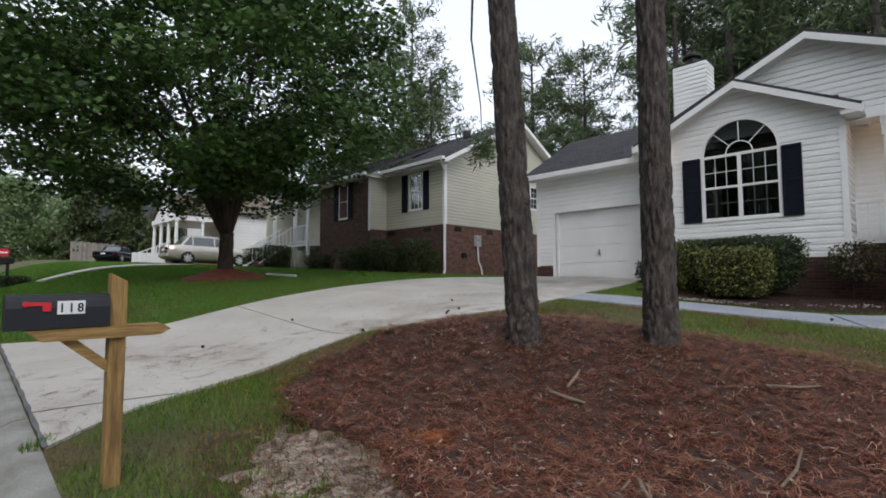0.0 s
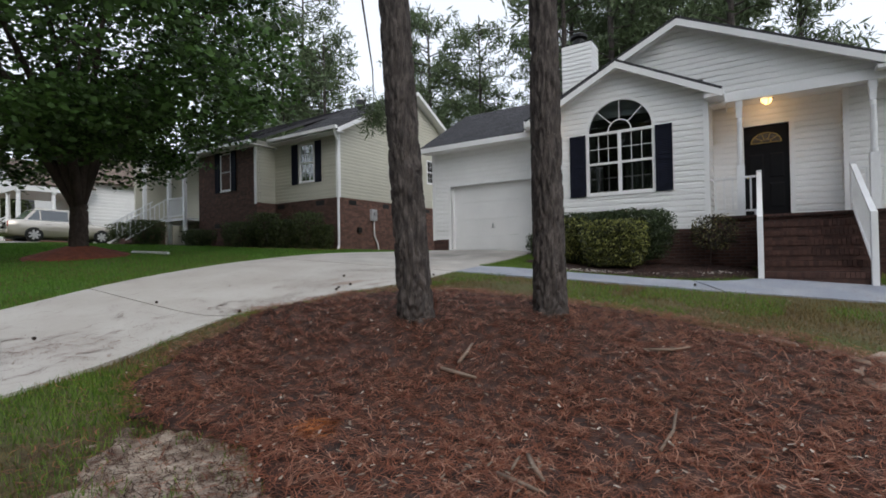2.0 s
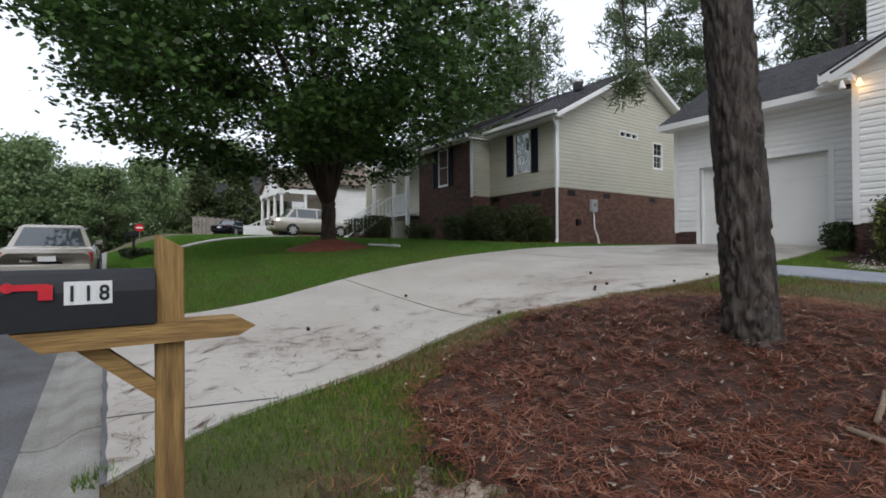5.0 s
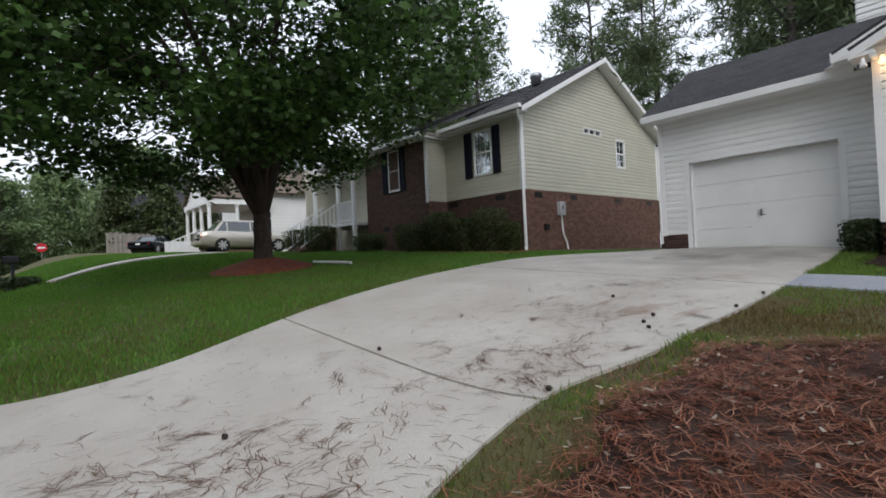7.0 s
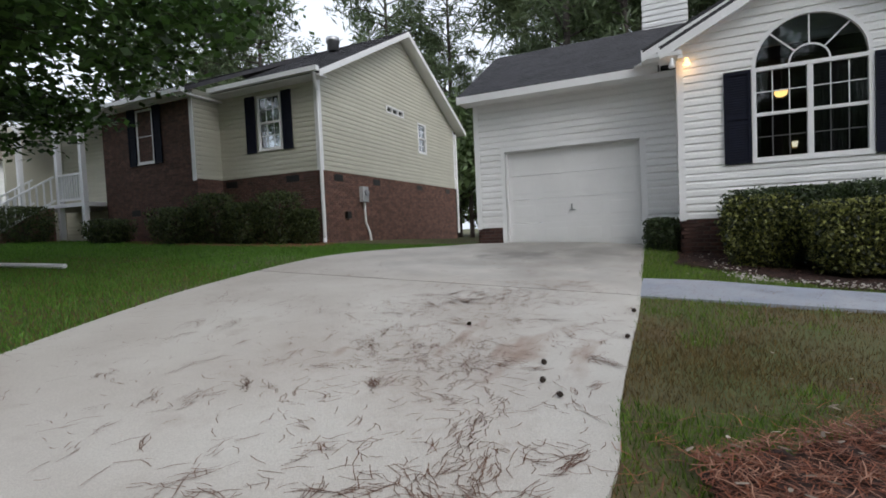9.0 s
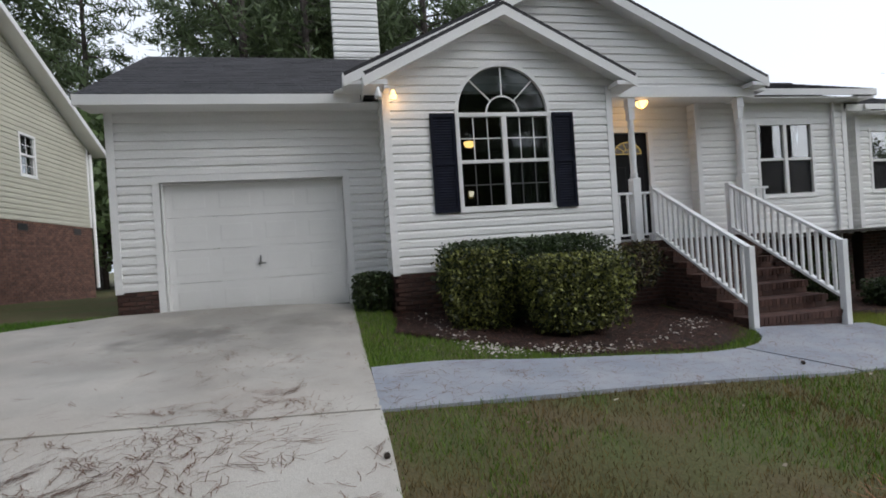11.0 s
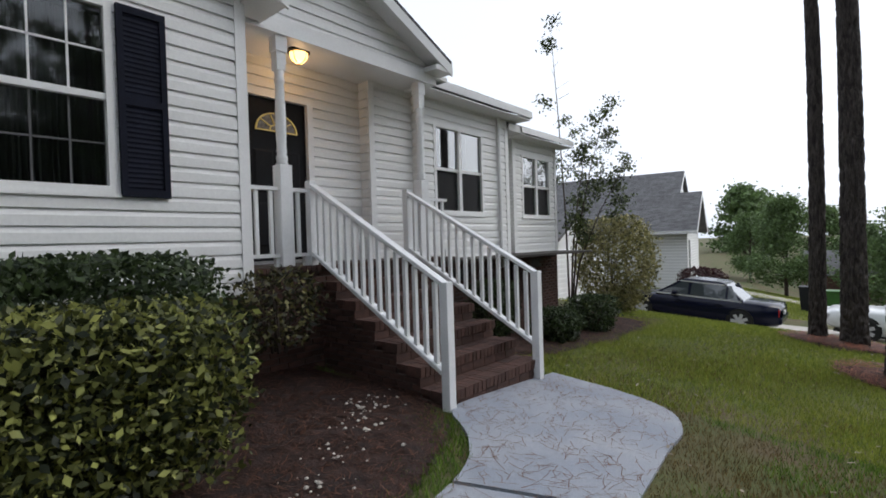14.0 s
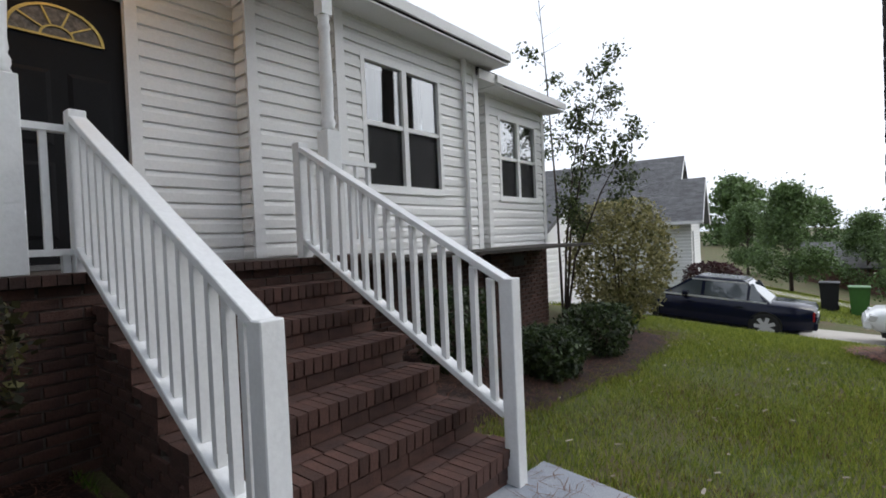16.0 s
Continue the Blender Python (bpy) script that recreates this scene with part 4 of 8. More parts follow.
# garage roof, ridge along the street
roof("roof_slope", [(13.0, 5.0, 4.92), (13.0, 9.52, 4.92), (15.95, 9.52, 6.62), (15.95, 5.0, 6.62)], SHINGLE, house)
roof("roof_slope", [(18.9, 9.52, 4.92), (18.9, 5.0, 4.92), (15.95, 5.0, 6.62), (15.95, 9.52, 6.62)], SHINGLE, house, tabs=False)
board("gutter_board", (12.98, 5.55, 4.83), (12.98, 9.54, 4.83), 0.03, 0.15, TRIM, house)
Geo().box(13.0, XG + 0.02, 5.24, 9.52, 4.765, 4.785).put("soffit", TRIM, house)
for y0, y1 in ((9.50, 9.53),):
    for xa, xb in ((13.0, 15.95), (18.9, 15.95)):
        a, b = Vector((xa, y0, 4.90)), Vector((xb, y0, 6.60))
        g = Geo()
        g.prism([a, b, b - Vector((0, 0, .16)), a - Vector((0, 0, .16))], [p + Vector((0, .03, 0)) for p in (a, b, b - Vector((0, 0, .16)), a - Vector((0, 0, .16)))])
        g.put("rake_board", TRIM, house)
wall("garage_side", "+y", 9.31, lambda z: (XG, 18.5), SB, 4.86, [], [], WHITE, house, joined=True)
wall("garage_side_gable", "+y", 9.31, lambda z: (15.95 - (6.45 - z) / 0.576, 15.95 + (6.45 - z) / 0.576), 4.86, 6.42, [], [], WHITE, house, joined=True)
brick_wall("garage_side_footing", "+y", 9.31, XG, 18.5, lambda u: hz(u, 9.4), SB, house, pieces=False)

# wing with two windows
V0, V1, VZ0, VZ1 = -3.48, -2.12, 2.985, 4.475
wall("wing_wall", "-x", XV, lambda z: (-4.30, -1.80), 2.17, 4.95, [rect(V0, V1, VZ0, VZ1)], [VZ0, VZ1], WHITE, house)
brick_wall("wing_footing", "-x", XV, -4.30, -1.40, base_u(XV), 2.17, house, holes=((-2.9, -2.55, 1.86, 2.04),))
vb = flat("-x", XV, house)
vb("crawl_vent", -2.9, -2.55, 1.86, 2.04, -0.01, 0.004, DARKMETAL)
vb("corner_board", -4.32, -4.21, 2.15, 4.92, 0.0, 0.03, TRIM)
vb("corner_board", -1.90, -1.785, 2.15, 4.92, 0.0, 0.03, TRIM)
Geo().tube([(XV - 0.06, -3.95, 4.9), (XV - 0.06, -3.95, 2.0)], 0.035, 8).put("downspout", TRIM, house)
sash_window("wing_window", "-x", XV, V0, V1, VZ0, VZ1, house, grid=(1, 1), upper=BRIGHTGLASS, label="white twin sash window reflecting trees")
wall("recess_wall", "-x", 14.35, lambda z: (-4.88, -4.30), 2.17, 5.25, [], [], WHITE, house)
wall("recess_side", "-y", -4.30, lambda z: (XV, 14.35), 2.17, 4.95, [], [], WHITE, house)
wall("end_side", "+y", -4.88, lambda z: (XW, 14.35), 2.17, 4.72, [], [], WHITE, house)
E0, E1, EZ0, EZ1 = -6.44, -5.21, 3.0, 4.36
wall("end_wall", "-x", XW, lambda z: (-6.72, -4.88), 2.17, 4.72, [rect(E0, E1, EZ0, EZ1)], [EZ0, EZ1], WHITE, house)
brick_wall("end_footing", "-x", XW, -6.72, -4.88, base_u(XW), 2.17, house, holes=((-5.9, -5.55, 1.9, 2.07),))
brick_wall("recess_footing", "-x", 14.35, -4.88, -4.30, lambda u: 0.6, 2.17, house, pieces=False)
eb = flat("-x", XW, house)
eb("crawl_vent", -5.9, -5.55, 1.9, 2.07, -0.01, 0.004, DARKMETAL)
eb("corner_board", -6.74, -6.64, 2.15, 4.70, 0.0, 0.03, TRIM)
eb("corner_board", -4.97, -4.86, 2.15, 4.70, 0.0, 0.03, TRIM)
sash_window("end_window", "-x", XW, E0, E1, EZ0, EZ1, house, grid=(1, 1), upper=BRIGHTGLASS, label="white twin sash window reflecting the sky")
wall("house_end", "-y", -6.72, lambda z: (XW, 20.0), 2.17, 4.72, [], [], WHITE, house, joined=True)
brick_wall("house_end_footing", "-y", -6.72, XW, 20.0, lambda u: hz(u, -6.8), 2.17, house, pieces=False)
Geo().box(19.9, 20.0, -6.72, 9.31, 0.5, 4.9).put("back_wall", WHITE, house)
Geo().box(XD + 0.3, 19.9, -6.7, 9.2, 4.96, 5.0).put("attic_floor", ROOMSHADE, house)
roof("roof_slope", [(13.08, -4.62, 5.02), (13.08, 1.0, 5.02), (17.0, 1.0, 6.55), (17.0, -4.62, 6.55)], SHINGLE, house)
Geo().box(13.36, 14.4, -4.90, -4.28, 4.66, 4.80).put("recess_soffit", TRIM, house)
roof("roof_slope", [(13.36, -7.0, 4.80), (13.36, -4.28, 4.80), (16.8, -4.28, 6.1), (16.8, -7.0, 6.1)], SHINGLE, house)
roof("roof_slope", [(20.4, -7.0, 4.9), (20.4, 5.0, 4.9), (17.0, 5.0, 6.5), (17.0, -7.0, 6.5)], SHINGLE, house, tabs=False)
board("fascia", (13.06, -4.64, 4.95), (13.06, -1.64, 4.95), 0.03, 0.12, TRIM, house)
Geo().box(13.08, XV + 0.02, -4.62, -1.5, 4.845, 4.865).put("soffit", TRIM, house)
Geo().box(13.06, 14.4, -4.66, -4.62, 4.89, 5.02).put("fascia_end", TRIM, house)
board("fascia", (13.34, -7.0, 4.735), (13.34, -4.70, 4.735), 0.03, 0.11, TRIM, house)
Geo().box(13.36, XW + 0.02, -7.0, -4.70, 4.645, 4.665).put("soffit", TRIM, house)

# chimney
wall("chimney_front", "-x", 15.9, lambda z: (4.92, 5.86), 4.9, 8.22, [], [], WHITE, house, joined=True)
wall("chimney_side", "+y", 5.86, lambda z: (15.9, 16.6), 4.9, 8.22, [], [], WHITE, house, joined=True)
wall("chimney_side", "-y", 4.92, lambda z: (15.9, 16.6), 4.9, 8.22, [], [], WHITE, house, joined=True)
Geo().box(15.88, 16.62, 4.90, 5.88, 8.22, 8.26).put("chimney_cap", DARKMETAL, house)
Geo().lathe([(0.20, 8.26), (0.20, 8.42), (0.10, 8.43), (0.10, 8.50), (0.27, 8.50), (0.27, 8.58), (0.15, 8.66), (0.02, 8.68)], 14, (16.2, 5.4, 0)).put("chimney_pot", DARKMETAL, house, "dark metal flue cap")

# rooms behind the glass, coloured near black to stand for unlit interiors
Geo().box(XB + 0.15, 19.9, -6.6, 5.2, 2.20, 2.24).put("room_floor", ROOMSHADE, house)
Geo().box(18.05, 18.15, -6.6, 5.2, 2.24, 4.96).put("room_wall", ROOMSHADE, house)
Geo().box(XB + 0.15, XB + 4, 5.06, 5.1, 2.24, 4.96).put("room_wall", ROOMSHADE, house)
Geo().box(XB + 1.5, XB + 4, 1.40, 1.44, 2.24, 4.96).put("room_wall", ROOMSHADE, house)
Geo().box(XB + 0.15, XD + 0.35, 1.6, 5.1, 5.32, 5.36).put("room_ceiling", ROOMSHADE, house)


def curtain(y0, y1, z0, z1, x, mat=CURTAIN):
    n = 60
    g = Geo()
    pts = [(x + 0.03 * math.sin(i * 1.9), y0 + (y1 - y0) * i / n) for i in range(n + 1)]
    v = [(a, b, z0) for a, b in pts] + [(a, b, z1) for a, b in pts]
    g.add(v, [(i, i + 1, n + 2 + i, n + 1 + i) for i in range(n)])
    ob = g.put("curtain", mat)
    tagged(ob, "dim pleated sheer curtain hanging behind the window", "curtain", "curtains")


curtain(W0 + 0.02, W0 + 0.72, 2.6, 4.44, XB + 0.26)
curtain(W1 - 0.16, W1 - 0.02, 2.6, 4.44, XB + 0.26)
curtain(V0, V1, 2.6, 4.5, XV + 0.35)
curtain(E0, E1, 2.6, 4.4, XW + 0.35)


def lamp_thing(name, label, x, y, z, power, r=0.11):
    ob = thing(name, label, "lamp")
    Geo().lathe([(0.03, z + 0.10), (r + 0.02, z + 0.10), (r + 0.025, z + 0.065), (r, z + 0.06)], 16, (x, y, 0)).put("base", DARKMETAL, ob)
    Geo().lathe([(r, z + 0.06), (r * 0.95, z + 0.02), (r * 0.7, z - 0.03), (r * 0.3, z - 0.06), (0.01, z - 0.065)], 16, (x, y, 0)).put("shade", WARMLAMP, ob, "glowing amber glass bowl", smooth=True)
    for q in range(4):
        c, s = math.cos(q * 1.571 + 0.4), math.sin(q * 1.571 + 0.4)
        Geo().tube([(x + c * r * 1.02, y + s * r * 1.02, z + 0.06), (x + c * r * 0.74, y + s * r * 0.74, z - 0.033), (x, y, z - 0.075)], 0.006, 5).put("rib", DARKMETAL, ob)
    li = new("lamp_light", bpy.data.lights.new("lamp_light", "POINT"))
    li.data.energy, li.data.color, li.data.shadow_soft_size = power, (1.0, 0.62, 0.3), 0.06
    li.location = (x, y, z - 0.12)
    li.parent = ob
    return ob


lamp_thing("porch_lamp", "amber glass bowl lamp lit under the porch ceiling", 13.30, 0.43, 4.79, 2.2)
room_lamp = thing("pendant_lamp", "amber glass pendant lamp lit inside the bay room", "lamp")
Geo().lathe([(0.012, 4.96), (0.012, 4.55), (0.05, 4.53), (0.05, 4.49)], 10, (14.68, 3.37, 0)).put("rod", DARKMETAL, room_lamp)
Geo().lathe([(0.11, 4.49), (0.12, 4.46), (0.09, 4.40), (0.02, 4.37)], 14, (14.68, 3.37, 0)).put("shade", WARMLAMP, room_lamp, "glowing amber bowl")
sconce = thing("wall_lamp", "small lit white glass lamp on the far room wall", "lamp")
Geo().box(18.02, 18.049, 2.43, 2.55, 3.70, 3.92).put("back_plate", BRASS, sconce)
Geo().prism([(17.92, 2.45, 3.75), (18.02, 2.45, 3.75), (18.02, 2.53, 3.75), (17.92, 2.53, 3.75)], [(17.90, 2.43, 3.88), (18.02, 2.43, 3.88), (18.02, 2.55, 3.88), (17.90, 2.55, 3.88)]).put("shade", lamp_material("white_lamp_glass", (1.0, 0.86, 0.62), 1.4), sconce, "glowing white glass shade")
spotl = thing("flood_lamp", "small lit twin flood lamp under the garage eave", "lamp")
Geo().box(12.28, 12.52, 5.16, 5.24, 4.76, 4.80).put("plate", TRIM, spotl)
Geo().lathe([(0.05, 4.66), (0.055, 4.68), (0.03, 4.74), (0.02, 4.78)], 12, (12.42, 5.10, 0)).put("bulb", WARMLAMP, spotl, "lit amber bulb", smooth=True)
Geo().lathe([(0.05, 4.62), (0.055, 4.65), (0.03, 4.73), (0.02, 4.78)], 12, (12.30, 5.33, 0)).put("bulb", TRIM, spotl, smooth=True)
fl = new("lamp_light", bpy.data.lights.new("lamp_light", "POINT"))
fl.data.energy, fl.data.color, fl.data.shadow_soft_size = 0.5, (1.0, 0.62, 0.3), 0.04
fl.location, fl.parent = (12.42, 5.10, 4.60), spotl


# ---- front steps and railings ----
SX0, SX1, SY0, SY1 = 10.93, 12.76, -1.02, 0.62
stairs = thing("front_steps", "brown brick front steps with seven risers up to the porch", "steps")
NR = 7
z_foot = 0.985
rise = (PF - z_foot) / NR
run = (SX1 - SX0) / (NR - 1)
for i in range(NR - 1):
    x0, zt = SX0 + i * run, z_foot + (i + 1) * rise
    Geo().box(x0 + 0.03, 12.74, SY0 + 0.045, SY1 - 0.045, (z_foot - 0.25) if i == 0 else zt - rise - 0.02, zt - 0.012).put("step_core", BRICK, stairs)
    for fc, yy in (("+y", SY1 - 0.02), ("-y", SY0 + 0.02)):
        brick_wall("step_flank", fc, yy, x0 + 0.03, 12.74, lambda u: 0.6, zt - 0.10, stairs, thick=0.02, low=(z_foot - 0.2) if i == 0 else zt - rise - 0.10, h=rise / 3 - 0.010)
    # bricks on edge along the nosing, lying bricks behind
    y, k = SY0, 0
    nb = 25
    w = (SY1 - SY0) / nb
    key = "nosing"
    if key not in BRICKS:
        BRICKS[key] = Geo().prism([(0.006, 0.006, 0), (0.20, 0.006, 0), (0.20, w - 0.006, 0), (0.006, w - 0.006, 0)], [(0, 0.004, 0.095), (0.20, 0.004, 0.095), (0.20, w - 0.004, 0.095), (0, w - 0.004, 0.095)]).mesh("brick", BRICK)
        BRICKS["tread"] = Geo().prism([(0, 0.004, 0), (0.12, 0.004, 0), (0.12, 0.198, 0), (0, 0.198, 0)], [(0.003, 0.007, 0.05), (0.117, 0.007, 0.05), (0.117, 0.195, 0.05), (0.003, 0.195, 0.05)]).mesh("brick", BRICK)
        BRICKS["riser"] = Geo().prism([(0, 0.004, 0), (0.05, 0.004, 0), (0.05, 0.198, 0), (0, 0.198, 0)], [(0, 0.004, 0.075), (0.05, 0.004, 0.075), (0.05, 0.198, 0.075), (0, 0.198, 0.075)]).mesh("brick", BRICK)
    for j in range(nb):
        b = new("brick", BRICKS["nosing"])
        b.matrix_world = pose(x0 + random.uniform(-0.003, 0.003), SY0 + j * w, zt - 0.095 + random.uniform(-0.002, 0.002))
        b.parent = stairs
    for j in range(8):
        for key, dx, dz in (("tread", 0.21, -0.052), ("riser", 0.022, -rise + 0.005)):
            b = new("brick", BRICKS[key])
            b.matrix_world = pose(x0 + dx, SY0 + 0.02 + j * 0.202, zt + dz)
            b.parent = stairs


def railing(y, n=15):
    ob = thing("stair_railing", "white painted wooden stair railing with square balusters", "railing", group="stair railings")
    nb = (10.92, y)
    nt_ = (12.90, y)
    zb, zt = hz(10.9, y) + 0.02, PF
    Geo().box(nb[0] - 0.046, nb[0] + 0.046, y - 0.046, y + 0.046, zb - 0.02, 2.16).put("newel_post", PAINT, ob, bevel=0.005)
    Geo().box(nt_[0] - 0.046, nt_[0] + 0.046, y - 0.046, y + 0.046, PF - 0.22, 3.25).put("newel_post", PAINT, ob, bevel=0.005)
    a, b = Vector((nb[0] + 0.045, y, 2.12)), Vector((nt_[0] - 0.045, y, 3.19))
    Geo().beam(a + Vector((-0.07, 0, 0.0)), b, 0.09, 0.04).put("hand_rail", PAINT, ob, bevel=0.004)
    c, d = Vector((nb[0] + 0.045, y, 1.36)), Vector((nt_[0] - 0.045, y, 2.43))
    Geo().beam(c, d, 0.09, 0.04).put("bottom_rail", PAINT, ob, bevel=0.004)
    for i in range(n):
        w = (i + 0.7) / (n + 0.4)
        p, q = c.lerp(d, w), a.lerp(b, w)
        Geo().prism([(p.x - .019, y - .019, p.z - 0.005), (p.x + .019, y - .019, p.z + 0.012), (p.x + .019, y + .019, p.z + 0.012), (p.x - .019, y + .019, p.z - 0.005)],
                    [(q.x - .019, y - .019, q.z - 0.025), (q.x + .019, y - .019, q.z - 0.01), (q.x + .019, y + .019, q.z - 0.01), (q.x - .019, y + .019, q.z - 0.025)]).put("baluster", PAINT, ob)
    return ob


railing(0.60)
railing(-0.94)


def porch_rail(y0, y1, n):
    ob = thing("porch_rail", "short white painted porch rail beside the post", "railing")
    Geo().box(12.90, 12.97, y0, y1, 3.12, 3.16).put("hand_rail", PAINT, ob)
    Geo().box(12.90, 12.97, y0, y1, 2.40, 2.44).put("bottom_rail", PAINT, ob)
    for i in range(n):
        y = y0 + (y1 - y0) * (i + 0.5) / n
        Geo().box(12.917, 12.953, y - 0.018, y + 0.018, 2.43, 3.13).put("baluster", PAINT, ob)
    Geo().box(12.91, 12.96, y0 + 0.01, y0 + 0.05, PF, 2.41).put("foot_block", PAINT, ob)


porch_rail(1.0, 1.50, 3)
porch_rail(0.645, 0.86, 1)
porch_rail(-1.20, -0.985, 2)
porch_rail(-1.79, -1.345, 3)


# ---- the neighbour's house, brick below and cream siding above ----
nh = thing("neighbour_house", "cream-sided house on a tall red-brown brick base", "house")
NX, NY, NBX, NBZ, NE = 13.76, 13.85, 23.0, 3.83, 6.36
wall("side_wall", "-y", NY, lambda z: (NX, NBX), NBZ, NE, [rect(19.55, 20.25, 5.0, 6.12), rect(17.3, 18.5, 6.06, 6.30)], [5.0, 6.12, 6.06, 6.30], CREAM, nh, joined=True)
NPX = (NX + NBX) / 2
wall("side_gable", "-y", NY, lambda z: (NPX - (8.80 - z) / 0.528, NPX + (8.80 - z) / 0.528), NE, 8.75, [], [], CREAM, nh, joined=True)
brick_wall("side_base", "-y", NY, NX, NBX, lambda u: hz(u, NY), NBZ, nh, BRICK2, pieces=False)
wall("front_wall", "-x", NX, lambda z: (NY, 17.5), NBZ, NE, [rect(15.0, 16.1, 4.55, 6.08)], [4.55, 6.08], CREAM, nh, joined=True)
brick_wall("front_base", "-x", NX, NY, 17.5, base_u(NX), NBZ, nh, BRICK2, pieces=False)
NBX0 = 12.87
brick_wall("brick_front", "-x", NBX0, 17.5, 21.6, base_u(NBX0), 6.25, nh, BRICK2, pieces=False)
wall("brick_return", "-y", 17.5, lambda z: (NBX0, NX), NBZ, NE, [], [], CREAM, nh, joined=True)
brick_wall("brick_return_base", "-y", 17.5, NBX0, NX, lambda u: hz(u, 17.5), NBZ, nh, BRICK2, pieces=False)
nf, ns = flat("-x", NX, nh), flat("-y", NY, nh)
flat("-x", NBX0, nh)("corner_board", 17.48, 17.62, NBZ - 0.05, 6.25, 0.013, 0.035, TRIM)
nf("corner_board", NY - 0.03, NY + 0.10, NBZ, NE, 0.0, 0.032, TRIM)
ns("corner_board", NX, NX + 0.10, NBZ, NE, 0.0, 0.032, TRIM)
ns("corner_board", NBX - 0.10, NBX, NBZ, NE, 0.0, 0.032, TRIM)
sash_window("front_window", "-x", NX, 15.12, 15.98, 4.55, 6.08, nh, twin=False, grid=(3, 2), label="white sash window between dark shutters")
shutter("-x", NX, 14.72, 15.05, 4.5, 6.1, nh)
shutter("-x", NX, 16.05, 16.40, 4.5, 6.1, nh)
sash_window("brick_window", "-x", NBX0, 19.17, 19.93, 4.45, 6.05, nh, twin=False, grid=(2, 2), label="white sash window in the brick front")
shutter("-x", NBX0, 18.82, 19.14, 4.4, 6.1, nh)
shutter("-x", NBX0, 19.96, 20.28, 4.4, 6.1, nh)
sash_window("side_window", "-y", NY, 19.55, 20.25, 5.0, 6.12, nh, twin=False, grid=(2, 2), label="small white sash window")
g = Geo()
for a, b, c, d in ((17.3, 18.5, 6.06, 6.10), (17.3, 18.5, 6.26, 6.30), (17.3, 17.36, 6.10, 6.26), (18.44, 18.5, 6.10, 6.26), (17.68, 17.72, 6.10, 6.26), (18.08, 18.12, 6.10, 6.26)):
    g.box(a, b, NY - 0.04, NY + 0.05, c, d)
slit = g.put("slit_window", TRIM, nh)
ns("pane", 17.36, 18.44, 6.10, 6.26, -0.03, -0.02, GLASS, slit)
for u in (14.3, 16.3, 19.3, 21.9):
    ns("crawl_vent", u, u + 0.4, 3.58, 3.76, 0.005, 0.018, DARKMETAL)
for u in (14.6, 16.9):
    nf("crawl_vent", u, u + 0.45, 3.58, 3.76, 0.005, 0.018, DARKMETAL)
for u in (18.2, 20.0):
    flat("-x", NBX0, nh)("crawl_vent", u, u + 0.4, 2.9, 3.08, 0.005, 0.018, DARKMETAL)
for s, x1 in ((-1, NX - 0.42), (1, NBX + 0.42)):
    zr, ze = 8.98, 8.98 - 0.528 * abs(x1 - NPX)
    roof("roof_slope", [(x1, 13.42, ze), (x1, 21.3 if s > 0 else 17.3, ze), (NPX, 21.3 if s > 0 else 17.3, zr), (NPX, 13.42, zr)], SHINGLE, nh, tabs=s < 0)
    a, b = Vector((NPX, 13.40, zr - 0.02)), Vector((x1, 13.40, ze - 0.02))
    dn = Vector((0, 0, -0.17))
    Geo().prism([a, b, b + dn, a + dn], [p + Vector((0, 0.03, 0)) for p in (a, b, b + dn, a + dn)]).put("rake_board", TRIM, nh)
    a, b = a + Vector((0, 0.03, -0.13)), b + Vector((0, 0.03, -0.13))
    Geo().prism([a, b, b + Vector((0, .42, 0)), a + Vector((0, .42, 0))], [p + Vector((0, 0, .02)) for p in (a, b, b + Vector((0, .42, 0)), a + Vector((0, .42, 0)))]).put("soffit", TRIM, nh)
roof("roof_slope", [(12.45, 17.25, 6.26), (12.45, 25.6, 6.26), (NPX, 25.6, 8.98), (NPX, 17.25, 8.98)], SHINGLE, nh)
Geo().box(13.30, NX, 13.5, 17.4, 6.20, 6.23).put("soffit", TRIM, nh)
Geo().box(12.45, NX, 17.3, 25.5, 6.10, 6.13).put("soffit", TRIM, nh)
g = Geo()
g.box(13.20, 13.33, 13.42, 17.3, 6.26, 6.38)
g.put("gutter", TRIM, nh)
Geo().box(12.33, 12.46, 17.25, 25.6, 6.12, 6.24).put("gutter", TRIM, nh)
Geo().tube([(13.27, 13.56, 6.27), (13.35, 13.62, 6.15), (13.66, 13.76, 5.92), (13.68, 13.78, 5.7), (13.68, 13.78, 2.0), (13.5, 13.65, 1.86)], 0.05, 8).put("downspout", TRIM, nh, "white downspout")
Geo().tube([(23.05, 13.78, 6.2), (23.05, 13.78, 1.9)], 0.05, 8).put("downspout", TRIM, nh)
Geo().lathe([(0.20, 8.3), (0.20, 8.55), (0.24, 8.58), (0.22, 8.72), (0.05, 8.78)], 14, (17.0, 15.6, 0)).put("roof_vent", STEEL, nh, "round metal roof vent", smooth=True)
m_ = Geo().box(15.48, 15.78, NY - 0.16, NY - 0.012, 3.02, 3.48).put("meter_box", material("meter_grey", (0.45, 0.46, 0.47), 0.5, 0.1, 8, 0.1), nh, "grey electric meter box", bevel=0.01)
Geo().lathe([(0.09, -0.02), (0.09, 0.09), (0.05, 0.11)], 14, (15.63, NY - 0.20, 3.30), "y").put("meter_dial", STEEL, m_)
Geo().tube([(15.66, NY - 0.06, 3.02), (15.70, NY - 0.06, 2.4), (15.86, NY - 0.08, 2.1), (15.9, NY - 0.1, 1.8)], 0.035, 8).put("conduit", TRIM, nh)
